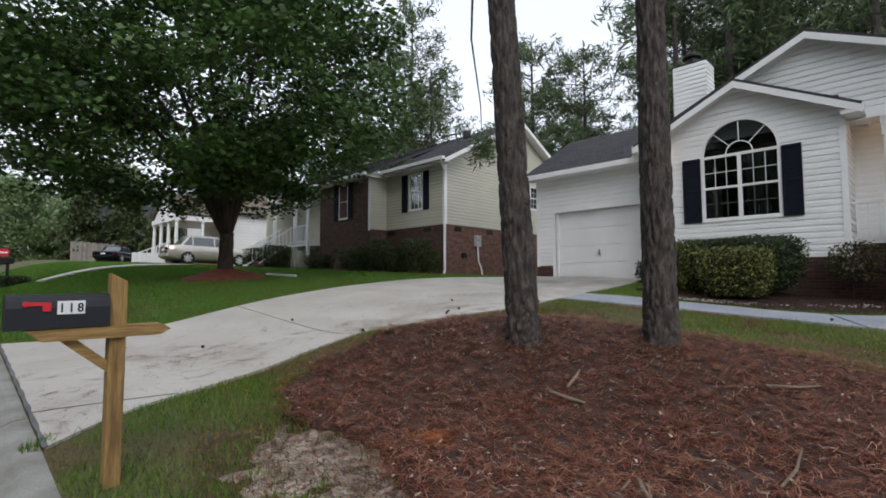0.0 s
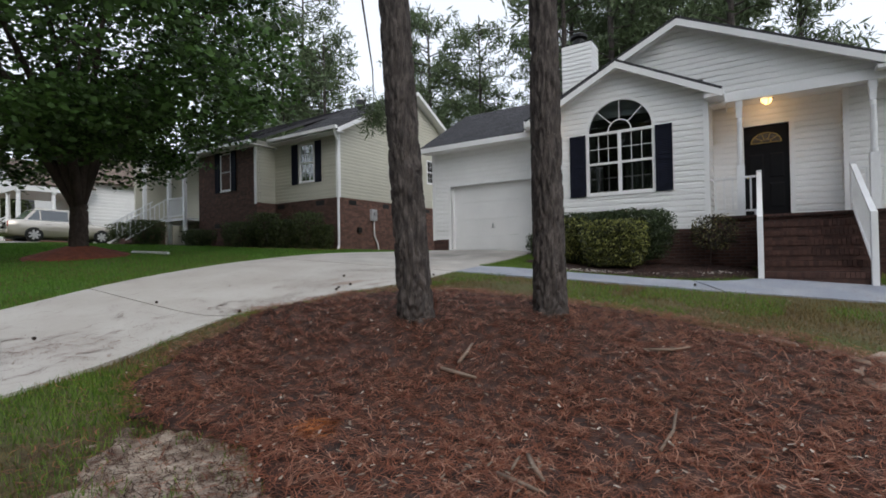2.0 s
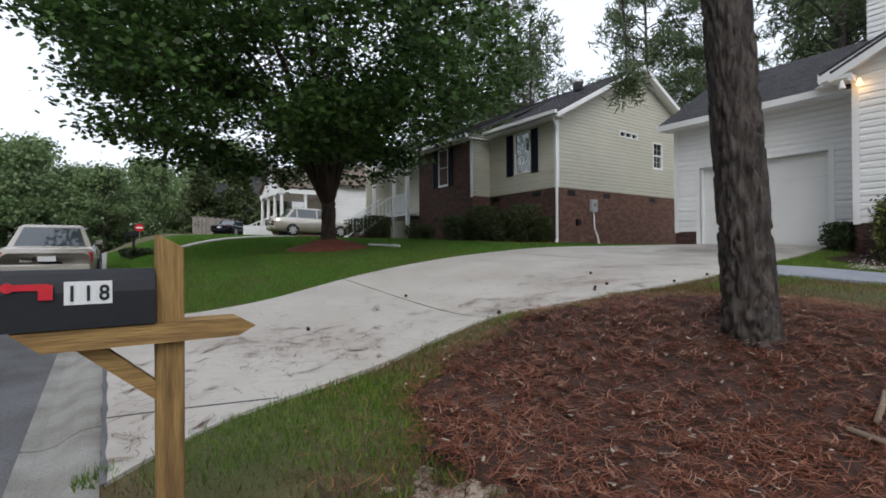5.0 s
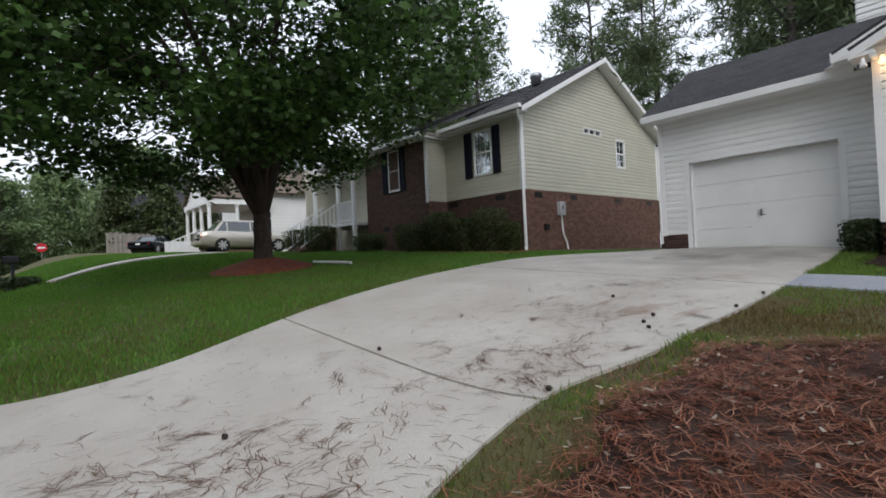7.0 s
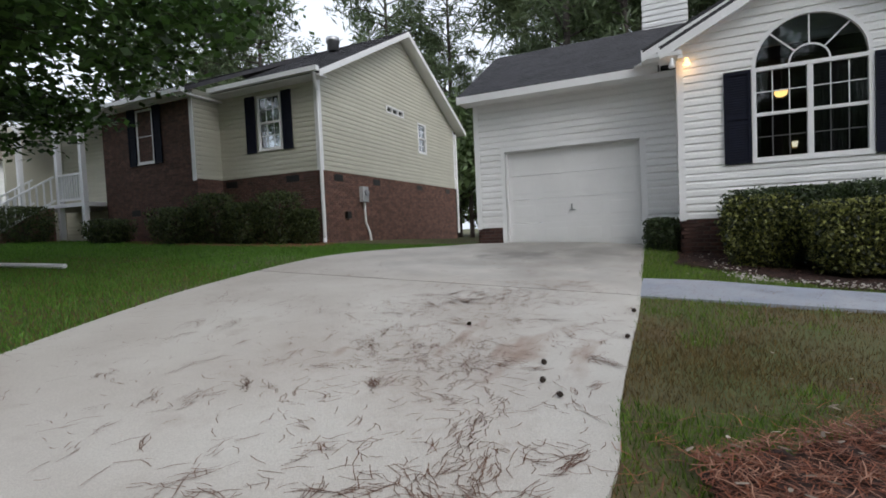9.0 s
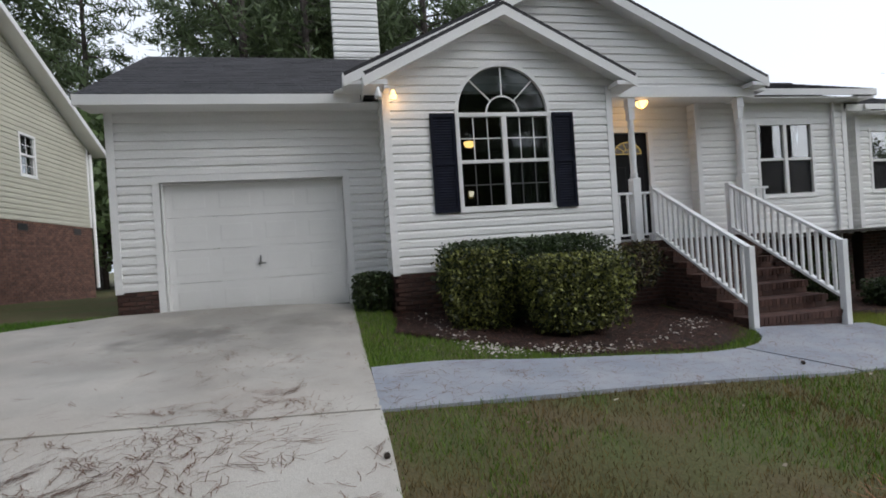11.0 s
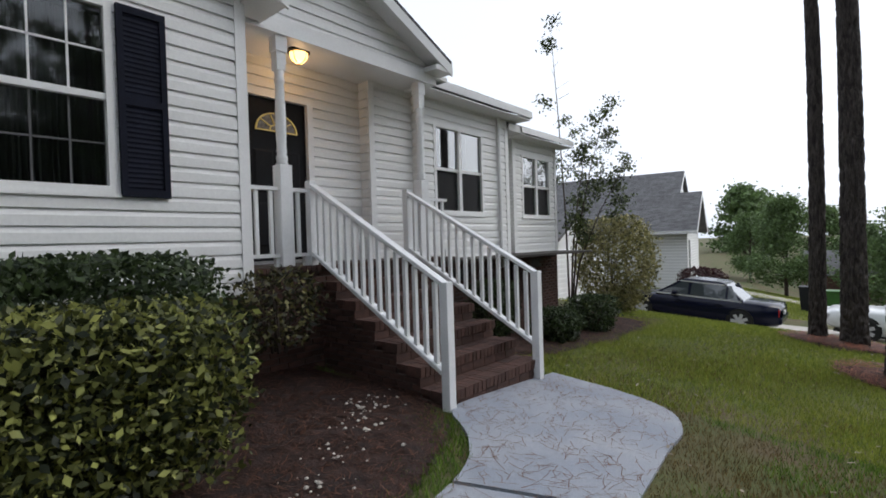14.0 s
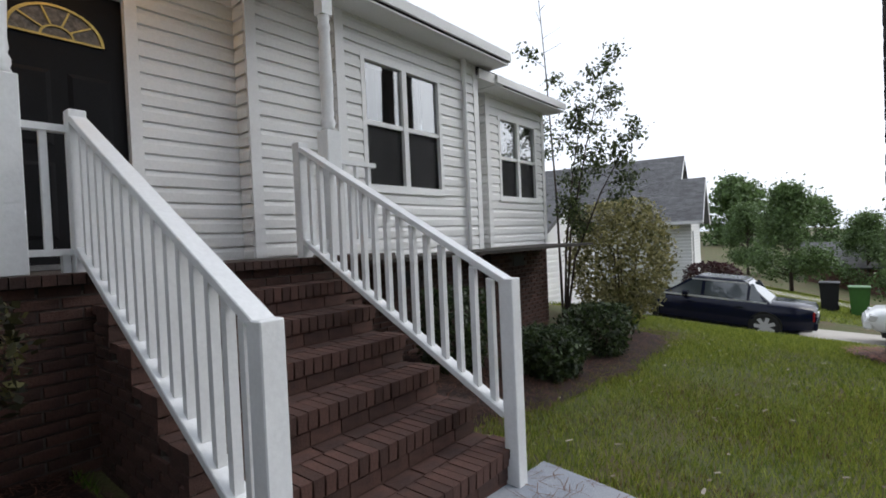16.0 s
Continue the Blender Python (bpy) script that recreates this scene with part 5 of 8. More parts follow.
Geo().box(14.72, 14.92, NY - 0.10, NY - 0.012, 2.52, 2.72).put("cable_box", DARKMETAL, nh)
# its porch
Geo().box(12.2, 14.0, 21.605, 25.3, 3.30, 3.42).put("porch_floor", PAINT, nh)
wall("porch_wall", "-x", 14.0, lambda z: (21.605, 26.0), 2.2, 6.3, [], [], CREAM, nh, joined=True)
wall("brick_left_side", "+y", 21.6, lambda z: (NBX0, 14.2), 2.2, 6.2, [], [], BRICK2, nh, boards=False)
flat("-x", 14.0, nh)("porch_door", 21.9, 22.8, 3.42, 5.5, 0.0, 0.03, TRIM)
Geo().box(12.2, 23.0, 25.9, 26.0, 2.0, 6.3).put("end_wall", CREAM, nh)
for y in (21.72, 23.0, 25.2):
    Geo().box(12.22, 12.36, y - 0.07, y + 0.07, 2.3, 6.1).put("porch_post", PAINT, nh)
Geo().box(12.24, 12.31, 21.79, 22.93, 4.28, 4.34).put("hand_rail", PAINT, nh)
Geo().box(12.24, 12.31, 21.79, 22.93, 3.50, 3.56).put("bottom_rail", PAINT, nh)
for i in range(8):
    Geo().box(12.26, 12.30, 21.88 + i * 0.13, 21.92 + i * 0.13, 3.54, 4.30).put("baluster", PAINT, nh)
for i in range(6):
    Geo().box(12.15 - 0.28 * (i + 1), 12.15 - 0.28 * i, 23.1, 24.3, 2.0, 3.30 - 0.19 * i).put("porch_step", BRICK2, nh)
for y in (23.1, 24.3):
    board("stair_rail", (12.2, y, 4.3), (10.5, y, 3.2), 0.07, 0.05, PAINT, nh)
    board("stair_rail", (12.2, y, 3.55), (10.5, y, 2.45), 0.07, 0.05, PAINT, nh)
    for i in range(8):
        x = 12.1 - i * 0.2
        Geo().box(x - 0.02, x + 0.02, y - 0.02, y + 0.02, 3.5 - i * 0.128, 4.25 - i * 0.128).put("baluster", PAINT, nh)


# ---- white house further up, seen past the maple ----
wh = thing("porch_house", "white house with a columned gable porch and brown roof", "house")
wall("side_wall", "-y", 34.0, lambda z: (13.2, 24.0), 2.2, 6.3, [], [], WHITE, wh, joined=True, course=0.2)
Geo().box(13.2, 13.35, 34.0, 42.0, 2.2, 6.3).put("front_wall", WHITE, wh)
Geo().box(23.9, 24.0, 34.0, 42.0, 2.2, 6.3).put("back_wall", WHITE, wh)
roof("roof_slope", [(12.7, 33.6, 6.30), (24.4, 33.6, 6.30), (24.4, 38.2, 8.7), (12.7, 38.2, 8.7)], BROWNSHINGLE, wh, tabs=False)
roof("roof_slope", [(24.4, 42.8, 6.30), (12.7, 42.8, 6.30), (12.7, 38.2, 8.7), (24.4, 38.2, 8.7)], BROWNSHINGLE, wh, tabs=False)
roof("roof_slope", [(9.7, 33.4, 5.85), (13.5, 33.4, 5.85), (13.5, 36.0, 7.5), (9.7, 36.0, 7.5)], BROWNSHINGLE, wh, tabs=False)
roof("roof_slope", [(13.5, 38.6, 5.85), (9.7, 38.6, 5.85), (9.7, 36.0, 7.5), (13.5, 36.0, 7.5)], BROWNSHINGLE, wh, tabs=False)
Geo().prism([(9.9, 33.6, 5.75), (9.9, 38.4, 5.75), (9.9, 36.0, 7.3)], [(10.0, 33.6, 5.75), (10.0, 38.4, 5.75), (10.0, 36.0, 7.3)]).put("porch_gable", WHITE, wh)
Geo().box(9.8, 13.3, 33.5, 38.5, 5.45, 5.75).put("porch_beam", TRIM, wh)
Geo().box(9.8, 13.3, 33.5, 38.5, 2.0, 3.2).put("porch_base", BRICK2, wh)
for x, y in ((9.95, 33.65), (9.95, 35.2), (9.95, 36.8), (9.95, 38.35), (11.5, 33.65), (13.0, 33.65)):
    Geo().lathe([(0.16, 3.2), (0.16, 3.3), (0.12, 3.34), (0.10, 5.3), (0.15, 5.36), (0.15, 5.45)], 12, (x, y, 0)).put("column", PAINT, wh)
Geo().box(8.0, 9.8, 35.4, 35.5, 2.2, 3.4).put("stair_flank", PAINT, wh)
for i in range(7):
    Geo().box(8.0 + i * 0.25, 8.05 + i * 0.25, 34.2, 34.25, 2.1, 3.3 + 0.1 * i).put("baluster", PAINT, wh)
board("hand_rail", (8.0, 34.22, 3.3), (9.8, 34.22, 4.1), 0.08, 0.06, PAINT, wh)


# ---- grey-roofed house down the street, a little askew to it ----
gh = thing("grey_roof_house", "white house with a large grey shingle roof", "house")
GRISE = 0.633
wall("side_wall", "+y", -0.4, lambda z: (0.45, 12.5), -2.9, 0.0, [], [], WHITE, gh, joined=True)
wall("front_wall", "-x", 0.45, lambda z: (-5.6, -0.4), -2.9, 0.0, [rect(-1.6, -0.75, -2.2, -0.35)], [-2.2, -0.35], WHITE, gh, joined=True)
sash_window("front_window", "-x", 0.45, -1.6, -0.75, -2.2, -0.35, gh, twin=False, grid=(2, 2))
Geo().prism([(0.45, -0.4, 0.0), (0.45, -5.6, 0.0), (0.45, -3.0, 1.75)], [(0.55, -0.4, 0.0), (0.55, -5.6, 0.0), (0.55, -3.0, 1.75)]).put("front_gable", WHITE, gh)
roof("roof_slope", [(0, 0, 0), (0.95, 0, 0), (0.95, -3.0, 3.0 * GRISE), (0, -3.0, 3.0 * GRISE)], GREYSHINGLE, gh)
roof("roof_slope", [(0.95, -6.0, 0), (0, -6.0, 0), (0, -3.0, 3.0 * GRISE), (0.95, -3.0, 3.0 * GRISE)], GREYSHINGLE, gh, tabs=False)
roof("roof_slope", [(0.95, 0, 0), (13.0, 0, 0), (13.0, -5.05, 5.05 * GRISE), (0.95, -5.05, 5.05 * GRISE)], GREYSHINGLE, gh)
roof("roof_slope", [(13.0, -10.1, 0), (0.95, -10.1, 0), (0.95, -5.05, 5.05 * GRISE), (13.0, -5.05, 5.05 * GRISE)], GREYSHINGLE, gh, tabs=False)
Geo().prism([(1.15, -0.5, 0.0), (1.15, -9.6, 0.0), (1.15, -5.05, 3.0)], [(1.25, -0.5, 0.0), (1.25, -9.6, 0.0), (1.25, -5.05, 3.0)]).put("upper_gable", WHITE, gh)
board("gutter", (0, 0.05, -0.06), (13.0, 0.05, -0.06), 0.12, 0.12, TRIM, gh)
for ya, za, yb, zb2, x in ((0, 0, -3.0, 3.0 * GRISE, 0.0), (-6.0, 0, -3.0, 3.0 * GRISE, 0.0), (0, 0, -5.05, 5.05 * GRISE, 0.95)):
    board("rake_board", (x, ya, za - 0.1), (x, yb, zb2 - 0.1), 0.16, 0.03, TRIM, gh, up=(1, 0, 0))
gh.matrix_world = pose(13.6, -19.2, 2.7, 0, 0, 8.5)
sh = thing("garden_shed", "low white shed with a gable roof beyond the house end", "shed")
wall("shed_wall", "-x", 15.3, lambda z: (-13.2, -8.9), -0.5, 2.2, [], [], WHITE, sh, joined=True, course=0.15)
wall("shed_side", "+y", -8.9, lambda z: (15.3, 19.0), -0.5, 2.2, [], [], WHITE, sh, joined=True, course=0.15)
Geo().prism([(15.3, -13.2, 2.2), (15.3, -8.9, 2.2), (15.3, -11.05, 3.3)], [(15.4, -13.2, 2.2), (15.4, -8.9, 2.2), (15.4, -11.05, 3.3)]).put("gable", WHITE, sh)
roof("roof_slope", [(15.1, -8.7, 2.1), (19.2, -8.7, 2.1), (19.2, -11.05, 3.35), (15.1, -11.05, 3.35)], GREYSHINGLE, sh, tabs=False)
roof("roof_slope", [(19.2, -13.4, 2.1), (15.1, -13.4, 2.1), (15.1, -11.05, 3.35), (19.2, -11.05, 3.35)], GREYSHINGLE, sh, tabs=False)
drive2 = sheet("neighbour_driveway", line((0.75, -12.0), (6, -12.2), (15, -12.3)), line((0.75, -16.6), (6, -15.4), (15, -15.3)), 0.03, CONCRETE, "pale concrete driveway with two parked cars on it", "driveway")
sheet("neighbour_path", line((2.2, 21.7), (5.0, 25.2), (8.4, 28.4)), line((2.4, 21.2), (5.4, 24.6), (9.0, 27.6)), 0.085, CONCRETE, "thin pale concrete path across the lawn", "path")


# ---- mailbox ----
mb = thing("mailbox", "black mailbox numbered 118 on a yellow treated-wood post", "mailbox")
MX, MY = 0.95, 3.80
zb = hz(MX, MY) - 0.1
g = Geo()
s = 0.046
g.prism([(MX - s, MY - s, zb), (MX + s, MY - s, zb), (MX + s, MY + s, zb), (MX - s, MY + s, zb)], [(MX - s, MY - s, 1.66), (MX + s, MY - s, 1.61), (MX + s, MY + s, 1.61), (MX - s, MY + s, 1.66)])
g.put("post", POSTWOOD, mb, bevel=0.004)
g = Geo()
y0, y1 = MY - 0.075, MY + 0.075
g.prism([(0.50, y0, 1.335), (0.58, y0, 1.265), (1.18, y0, 1.265), (1.245, y0, 1.30), (1.19, y0, 1.335)], [(0.50, y1, 1.335), (0.58, y1, 1.265), (1.18, y1, 1.265), (1.245, y1, 1.30), (1.19, y1, 1.335)])
g.put("arm", ARMWOOD, mb)
g = Geo()
g.prism([(0.66, MY - 0.03, 1.265), (0.745, MY - 0.03, 1.265), (0.905, MY - 0.03, 1.12), (0.905, MY - 0.03, 1.05)], [(0.66, MY + 0.03, 1.265), (0.745, MY + 0.03, 1.265), (0.905, MY + 0.03, 1.12), (0.905, MY + 0.03, 1.05)])
g.put("brace", ARMWOOD, mb)
bx = Geo()
ring = [(-0.085, 0.0), (0.085, 0.0), (0.085, 0.12), (0.075, 0.155), (0.05, 0.182), (0.018, 0.195), (-0.018, 0.195), (-0.05, 0.182), (-0.075, 0.155), (-0.085, 0.12)]
bx.prism([(0.43, MY + a, 1.34 + b) for a, b in ring], [(0.90, MY + a, 1.34 + b) for a, b in ring])
box = bx.put("box", BOXBLACK, mb, "glossy black ribbed mailbox")
rim = [(a * 1.06, b * 1.03 - 0.003) for a, b in ring]
Geo().prism([(0.415, MY + a, 1.34 + b) for a, b in rim], [(0.445, MY + a, 1.34 + b) for a, b in rim]).put("door", BOXBLACK, box)
yf = MY - 0.0852
Geo().box(0.50, 0.60, yf - 0.008, yf, 1.472, 1.492).box(0.575, 0.612, yf - 0.009, yf - 0.001, 1.44, 1.488).lathe([(0.016, -0.006), (0.016, 0.0)], 12, (0.50, yf - 0.006, 1.482), "y").put("flag", RED, box, "red signal flag")
for k, ch in enumerate("118"):
    x0 = 0.640 + k * 0.044
    lab = Geo().box(x0, x0 + 0.0438, yf - 0.003, yf, 1.420, 1.497).put("number_label", LABELWHITE, box)
    tx = bpy.data.curves.new("digit", "FONT")
    tx.body, tx.size, tx.extrude, tx.align_x = ch, 0.072, 0.0008, "CENTER"
    tx.offset = 0.0016
    to = new("digit_curve", tx)
    dg = bpy.context.evaluated_depsgraph_get()
    me = bpy.data.meshes.new_from_object(to.evaluated_get(dg))
    bpy.data.objects.remove(to)
    me.materials.clear()
    me.materials.append(LABELBLACK)
    d = new("digit", me)
    d.matrix_world = pose(x0 + 0.0215, yf - 0.0042, 1.433, 90, 0, 0) @ Matrix.Diagonal((0.85, 1.0, 1, 1))
    d.parent = lab

mb.location = (0.0, 0.285, -0.02)


# ---- vehicles ----
def car(name, label, length, width, tall, paint, m, boxy=0.0, rear_lamps=True):
    """A car along +x (nose at +x), built at the origin with its parts, then set in place."""
    root = thing(name, label, "car")
    h, L = width / 2, length / 2
    belt = tall * 0.62
    st = [(-L, 0.40, belt * 0.90, 0.84), (-L + 0.06, 0.30, belt * 1.00, 0.93), (-L + 0.5, 0.22, belt * 1.03, 0.98), (-L + 1.2, 0.20, belt * 1.02, 1.0), (0.0, 0.20, belt, 1.0), (L - 1.5, 0.20, belt * 0.97, 1.0), (L - 0.7, 0.22, belt * 0.90, 0.97), (L - 0.2, 0.28, belt * 0.80, 0.88), (L, 0.36, belt * 0.62, 0.74)]
    g = Geo()
    v, c = [], 10
    for x, z0, z1, w in st:
        ww, zm = h * w, z0 + (z1 - z0) * 0.55
        prof = [(ww * 0.80, z0), (ww * 0.97, z0 + 0.10), (ww, zm), (ww * 0.97, z1 - 0.06), (ww * 0.86, z1)]
        v += [(x, a, b) for a, b in prof] + [(x, -a, b) for a, b in reversed(prof)]
    f = [(i * c + j, i * c + (j + 1) % c, (i + 1) * c + (j + 1) % c, (i + 1) * c + j) for i in range(len(st) - 1) for j in range(c)] + [tuple(range(c)), tuple(range((len(st) - 1) * c, len(st) * c))[::-1]]
    g.add(v, f)
    body = g.put("body", paint, root, smooth=True)
    b0, r0, r1, b1 = (-L + 0.88 - 0.66 * boxy, -L + 1.50 - 0.95 * boxy, L - 2.05, L - 1.30)
    gw, rw, zb_, zr = h * 0.86, h * 0.66, belt - 0.01, tall - 0.03
    cab = Geo()
    cab.prism([(b0, gw, zb_), (b1, gw, zb_), (r1, rw, zr), (r0, rw, zr)], [(b0, -gw, zb_), (b1, -gw, zb_), (r1, -rw, zr), (r0, -rw, zr)])
    cab.put("cabin", paint, root)
    side = lambda k: gw + (rw - gw) * k
    tall_ = zr - zb_
    fore = lambda k: b1 + (r1 - b1) * k - 0.10
    aft = lambda k: b0 + (r0 - b0) * k + 0.13
    lo, hi = 0.07, 0.90
    mid, rear = 0.10, -0.95 - 0.25 * boxy

    def pane(name, quad):
        """A pane standing a little proud of the cabin, from four (x, share of height) corners and a side."""
        a, b, c, d = (Vector(p) for p in quad)
        nrm = (b - a).cross(d - a).normalized()
        if nrm.dot((a + b + c + d) / 4 - Vector(((b0 + b1) / 2, 0, zb_))) < 0:
            nrm = -nrm
        Geo().prism([p - nrm * 0.01 for p in (a, b, c, d)], [p + nrm * 0.006 for p in (a, b, c, d)]).put(name, CARGLASS, root, "dark reflecting glass")

    for sy in (1, -1):
        at = lambda x, k: (x, sy * side(k), zb_ + k * tall_)
        pane("side_window", [at(mid, lo), at(fore(lo), lo), at(fore(hi), hi), at(mid, hi)])
        pane("side_window", [at(rear, lo), at(mid - 0.08, lo), at(mid - 0.08, hi), at(rear, hi)])
        pane("quarter_window", [at(aft(lo), lo), at(rear - 0.06, lo), at(rear - 0.06, hi), at(min(aft(hi), rear - 0.12), hi)])
    end = lambda xb, xt, k, w: (xb + (xt - xb) * k, w * side(k), zb_ + k * tall_)
    pane("windscreen", [end(b1, r1, 0.08, 0.88), end(b1, r1, 0.08, -0.88), end(b1, r1, 0.94, -0.88), end(b1, r1, 0.94, 0.88)])
    pane("rear_window", [end(b0, r0, 0.10, 0.86), end(b0, r0, 0.10, -0.86), end(b0, r0, 0.92, -0.86), end(b0, r0, 0.92, 0.86)])
    rf = Geo()
    rf.prism([(r0 - 0.05, rw + 0.02, zr - 0.03), (r1 + 0.06, rw + 0.02, zr - 0.03), (r1 + 0.06, -rw - 0.02, zr - 0.03), (r0 - 0.05, -rw - 0.02, zr - 0.03)], [(r0 + 0.1, rw - 0.08, tall), (r1 - 0.1, rw - 0.08, tall), (r1 - 0.1, -rw + 0.08, tall), (r0 + 0.1, -rw + 0.08, tall)])
    rf.put("roof", paint, root)
    for sy in (1, -1):
        board("window_trim", (b0 + 0.1, sy * (gw + 0.012), zb_ + 0.02), (b1 - 0.05, sy * (gw + 0.012), zb_ + 0.02), 0.045, 0.02, CHROME, root, up=(0, 1, 0))
        board("window_trim", (r0 - 0.02, sy * (rw + 0.03), zr - 0.05), (r1 + 0.04, sy * (rw + 0.03), zr - 0.05), 0.035, 0.02, CHROME, root, up=(0, 1, 0))
        Geo().box(L - 2.0, L - 1.85, sy * (h - 0.02) - 0.09, sy * (h - 0.02) + 0.09, belt + 0.02, belt + 0.14).put("mirror", paint, root, bevel=0.02)
        Geo().box(-L + 0.02, -L + 0.14, sy * h * 0.77 - 0.12, sy * h * 0.77 + 0.12, belt * 0.66, belt * 0.92).put("tail_lamp", TAIL, root, "red tail lamp", bevel=0.015)
        Geo().box(L - 0.22, L - 0.05, sy * h * 0.66 - 0.17, sy * h * 0.66 + 0.17, belt * 0.56, belt * 0.72).put("head_lamp", LENS, root, "clear head lamp", bevel=0.02)
        for k in (-0.9, 0.25):
            Geo().box(k, k + 0.16, sy * (h + 0.006) - 0.01, sy * (h + 0.006) + 0.01, belt * 0.84, belt * 0.87).put("door_handle", paint, root)
        Geo().box(-L + 0.9, L - 0.95, sy * (h - 0.002) - 0.008, sy * (h - 0.002) + 0.012, belt * 0.55, belt * 0.60).put("side_trim", paint, root)
        for x in (-L + 0.98, L - 0.92):
            ar = Geo().lathe([(0.36, -0.012), (0.36, 0.012)], 20, (x, sy * (h - 0.01), 0.33), "y")
            ar.put("wheel_arch", DARKMETAL, root)
            wl = new("wheel")
            wl.parent = root
            Geo().lathe([(0.20, -0.10), (0.29, -0.11), (0.325, -0.07), (0.33, 0.0), (0.325, 0.07), (0.29, 0.11), (0.20, 0.10)], 24, (x, sy * (h - 0.08), 0.33), "y").put("tyre", TYRE, wl, smooth=True)
            Geo().lathe([(0.235, -0.02), (0.225, 0.0), (0.06, 0.012)] if sy > 0 else [(0.06, -0.012), (0.225, 0.0), (0.235, 0.02)], 16, (x, sy * (h + 0.022), 0.33), "y").put("hub_cap", DARKMETAL, wl)
            for q in range(7):
                a = q * 0.8976
                board("spoke", (x, sy * (h + 0.042), 0.33), (x + 0.225 * math.cos(a), sy * (h + 0.034), 0.33 + 0.225 * math.sin(a)), 0.085, 0.02, ALLOY, wl, up=(0, 1, 0))
    Geo().box(-L - 0.05, -L + 0.12, -h * 0.86, h * 0.86, 0.36, 0.56).put("bumper", paint, root, bevel=0.03)
    Geo().box(L - 0.12, L + 0.04, -h * 0.78, h * 0.78, 0.30, 0.50).put("bumper", paint, root, bevel=0.03)
    Geo().box(-L - 0.035, -L + 0.02, -0.16, 0.16, belt * 0.70, belt * 0.82).put("number_plate", LABELWHITE, root)
    Geo().box(-L + 0.0, -L + 0.03, -h * 0.5, h * 0.5, belt * 0.68, belt * 0.85).put("tail_panel", paint, root)
    Geo().box(-L + 0.3, L - 0.3, -h * 0.8, h * 0.8, 0.16, 0.24).put("underside", DARKMETAL, root)
    root.matrix_world = m
    return root


def car_paint(name, color, metal=0.0):
    return material(name, color, 0.22, 0.05, 2, 0.0, 300, metal=metal, coat=0.2, spec=0.15)


CARGLASS = material("car_glass", (0.055, 0.068, 0.078), 0.04, 0.1, 4, 0.0, spec=0.9, coat=0.6)
TAIL = material("tail_red", (0.35, 0.01, 0.012), 0.2, 0.1, 20, 0.0)
LENS = material("lamp_lens", (0.6, 0.6, 0.6), 0.15, 0.1, 20, 0.0)
ALLOY = material("wheel_alloy", (0.52, 0.52, 0.53), 0.4, 0.1, 20, 0.0)
CHROME = material("bright_trim", (0.66, 0.66, 0.68), 0.25, 0.05, 20, 0.0)
TYRE = material("tyre_rubber", (0.015, 0.015, 0.015), 0.85, 0.3, 20, 0.2)
NAVYPAINT = car_paint("navy_car_paint", (0.004, 0.006, 0.022))
SILVER = car_paint("champagne_car_paint", (0.58, 0.54, 0.48), 0.4)
WHITECAR = car_paint("white_car_paint", (0.75, 0.76, 0.76))
BLACKCAR = car_paint("dark_car_paint", (0.012, 0.013, 0.018))


def slope_pose(x, y, yaw, z_add=0.0):
    """Rests a car on sloping ground."""
    c, s = math.cos(radians(yaw)), math.sin(radians(yaw))
    rise_ = (hz(x + 1.4 * c, y + 1.4 * s) - hz(x - 1.4 * c, y - 1.4 * s)) / 2.8
    return Matrix.Translation((x, y, hz(x, y) + z_add)) @ Matrix.Rotation(radians(yaw), 4, "Z") @ Matrix.Rotation(-math.atan(rise_), 4, "Y")


car("blue_sedan", "dark navy four-door sedan parked nose-in on the driveway", 4.75, 1.76, 1.40, NAVYPAINT, slope_pose(12.42, -13.65, 0, 0.03))
car("white_sedan", "white sedan parked behind the navy car", 4.5, 1.75, 1.42, WHITECAR, slope_pose(6.92, -13.75, 0, 0.03))
road_car = car("silver_sedan", "champagne silver sedan parked at the kerb of the street", 5.2, 1.88, 1.45, SILVER, Matrix.Translation((-0.38, 18.7, hz(0.3, 18.7) - 0.06)) @ Matrix.Rotation(radians(90), 4, "Z") @ Matrix.Rotation(-0.045, 4, "Y"))
car("silver_suv", "champagne silver station wagon parked on the neighbour's drive", 4.7, 1.80, 1.62, SILVER, slope_pose(10.6, 30.0, 0, 0.03), boxy=0.45)
car("dark_sedan", "dark sedan parked far up the street", 4.5, 1.75, 1.4, BLACKCAR, slope_pose(9.7, 47.0, 50, 0.03))


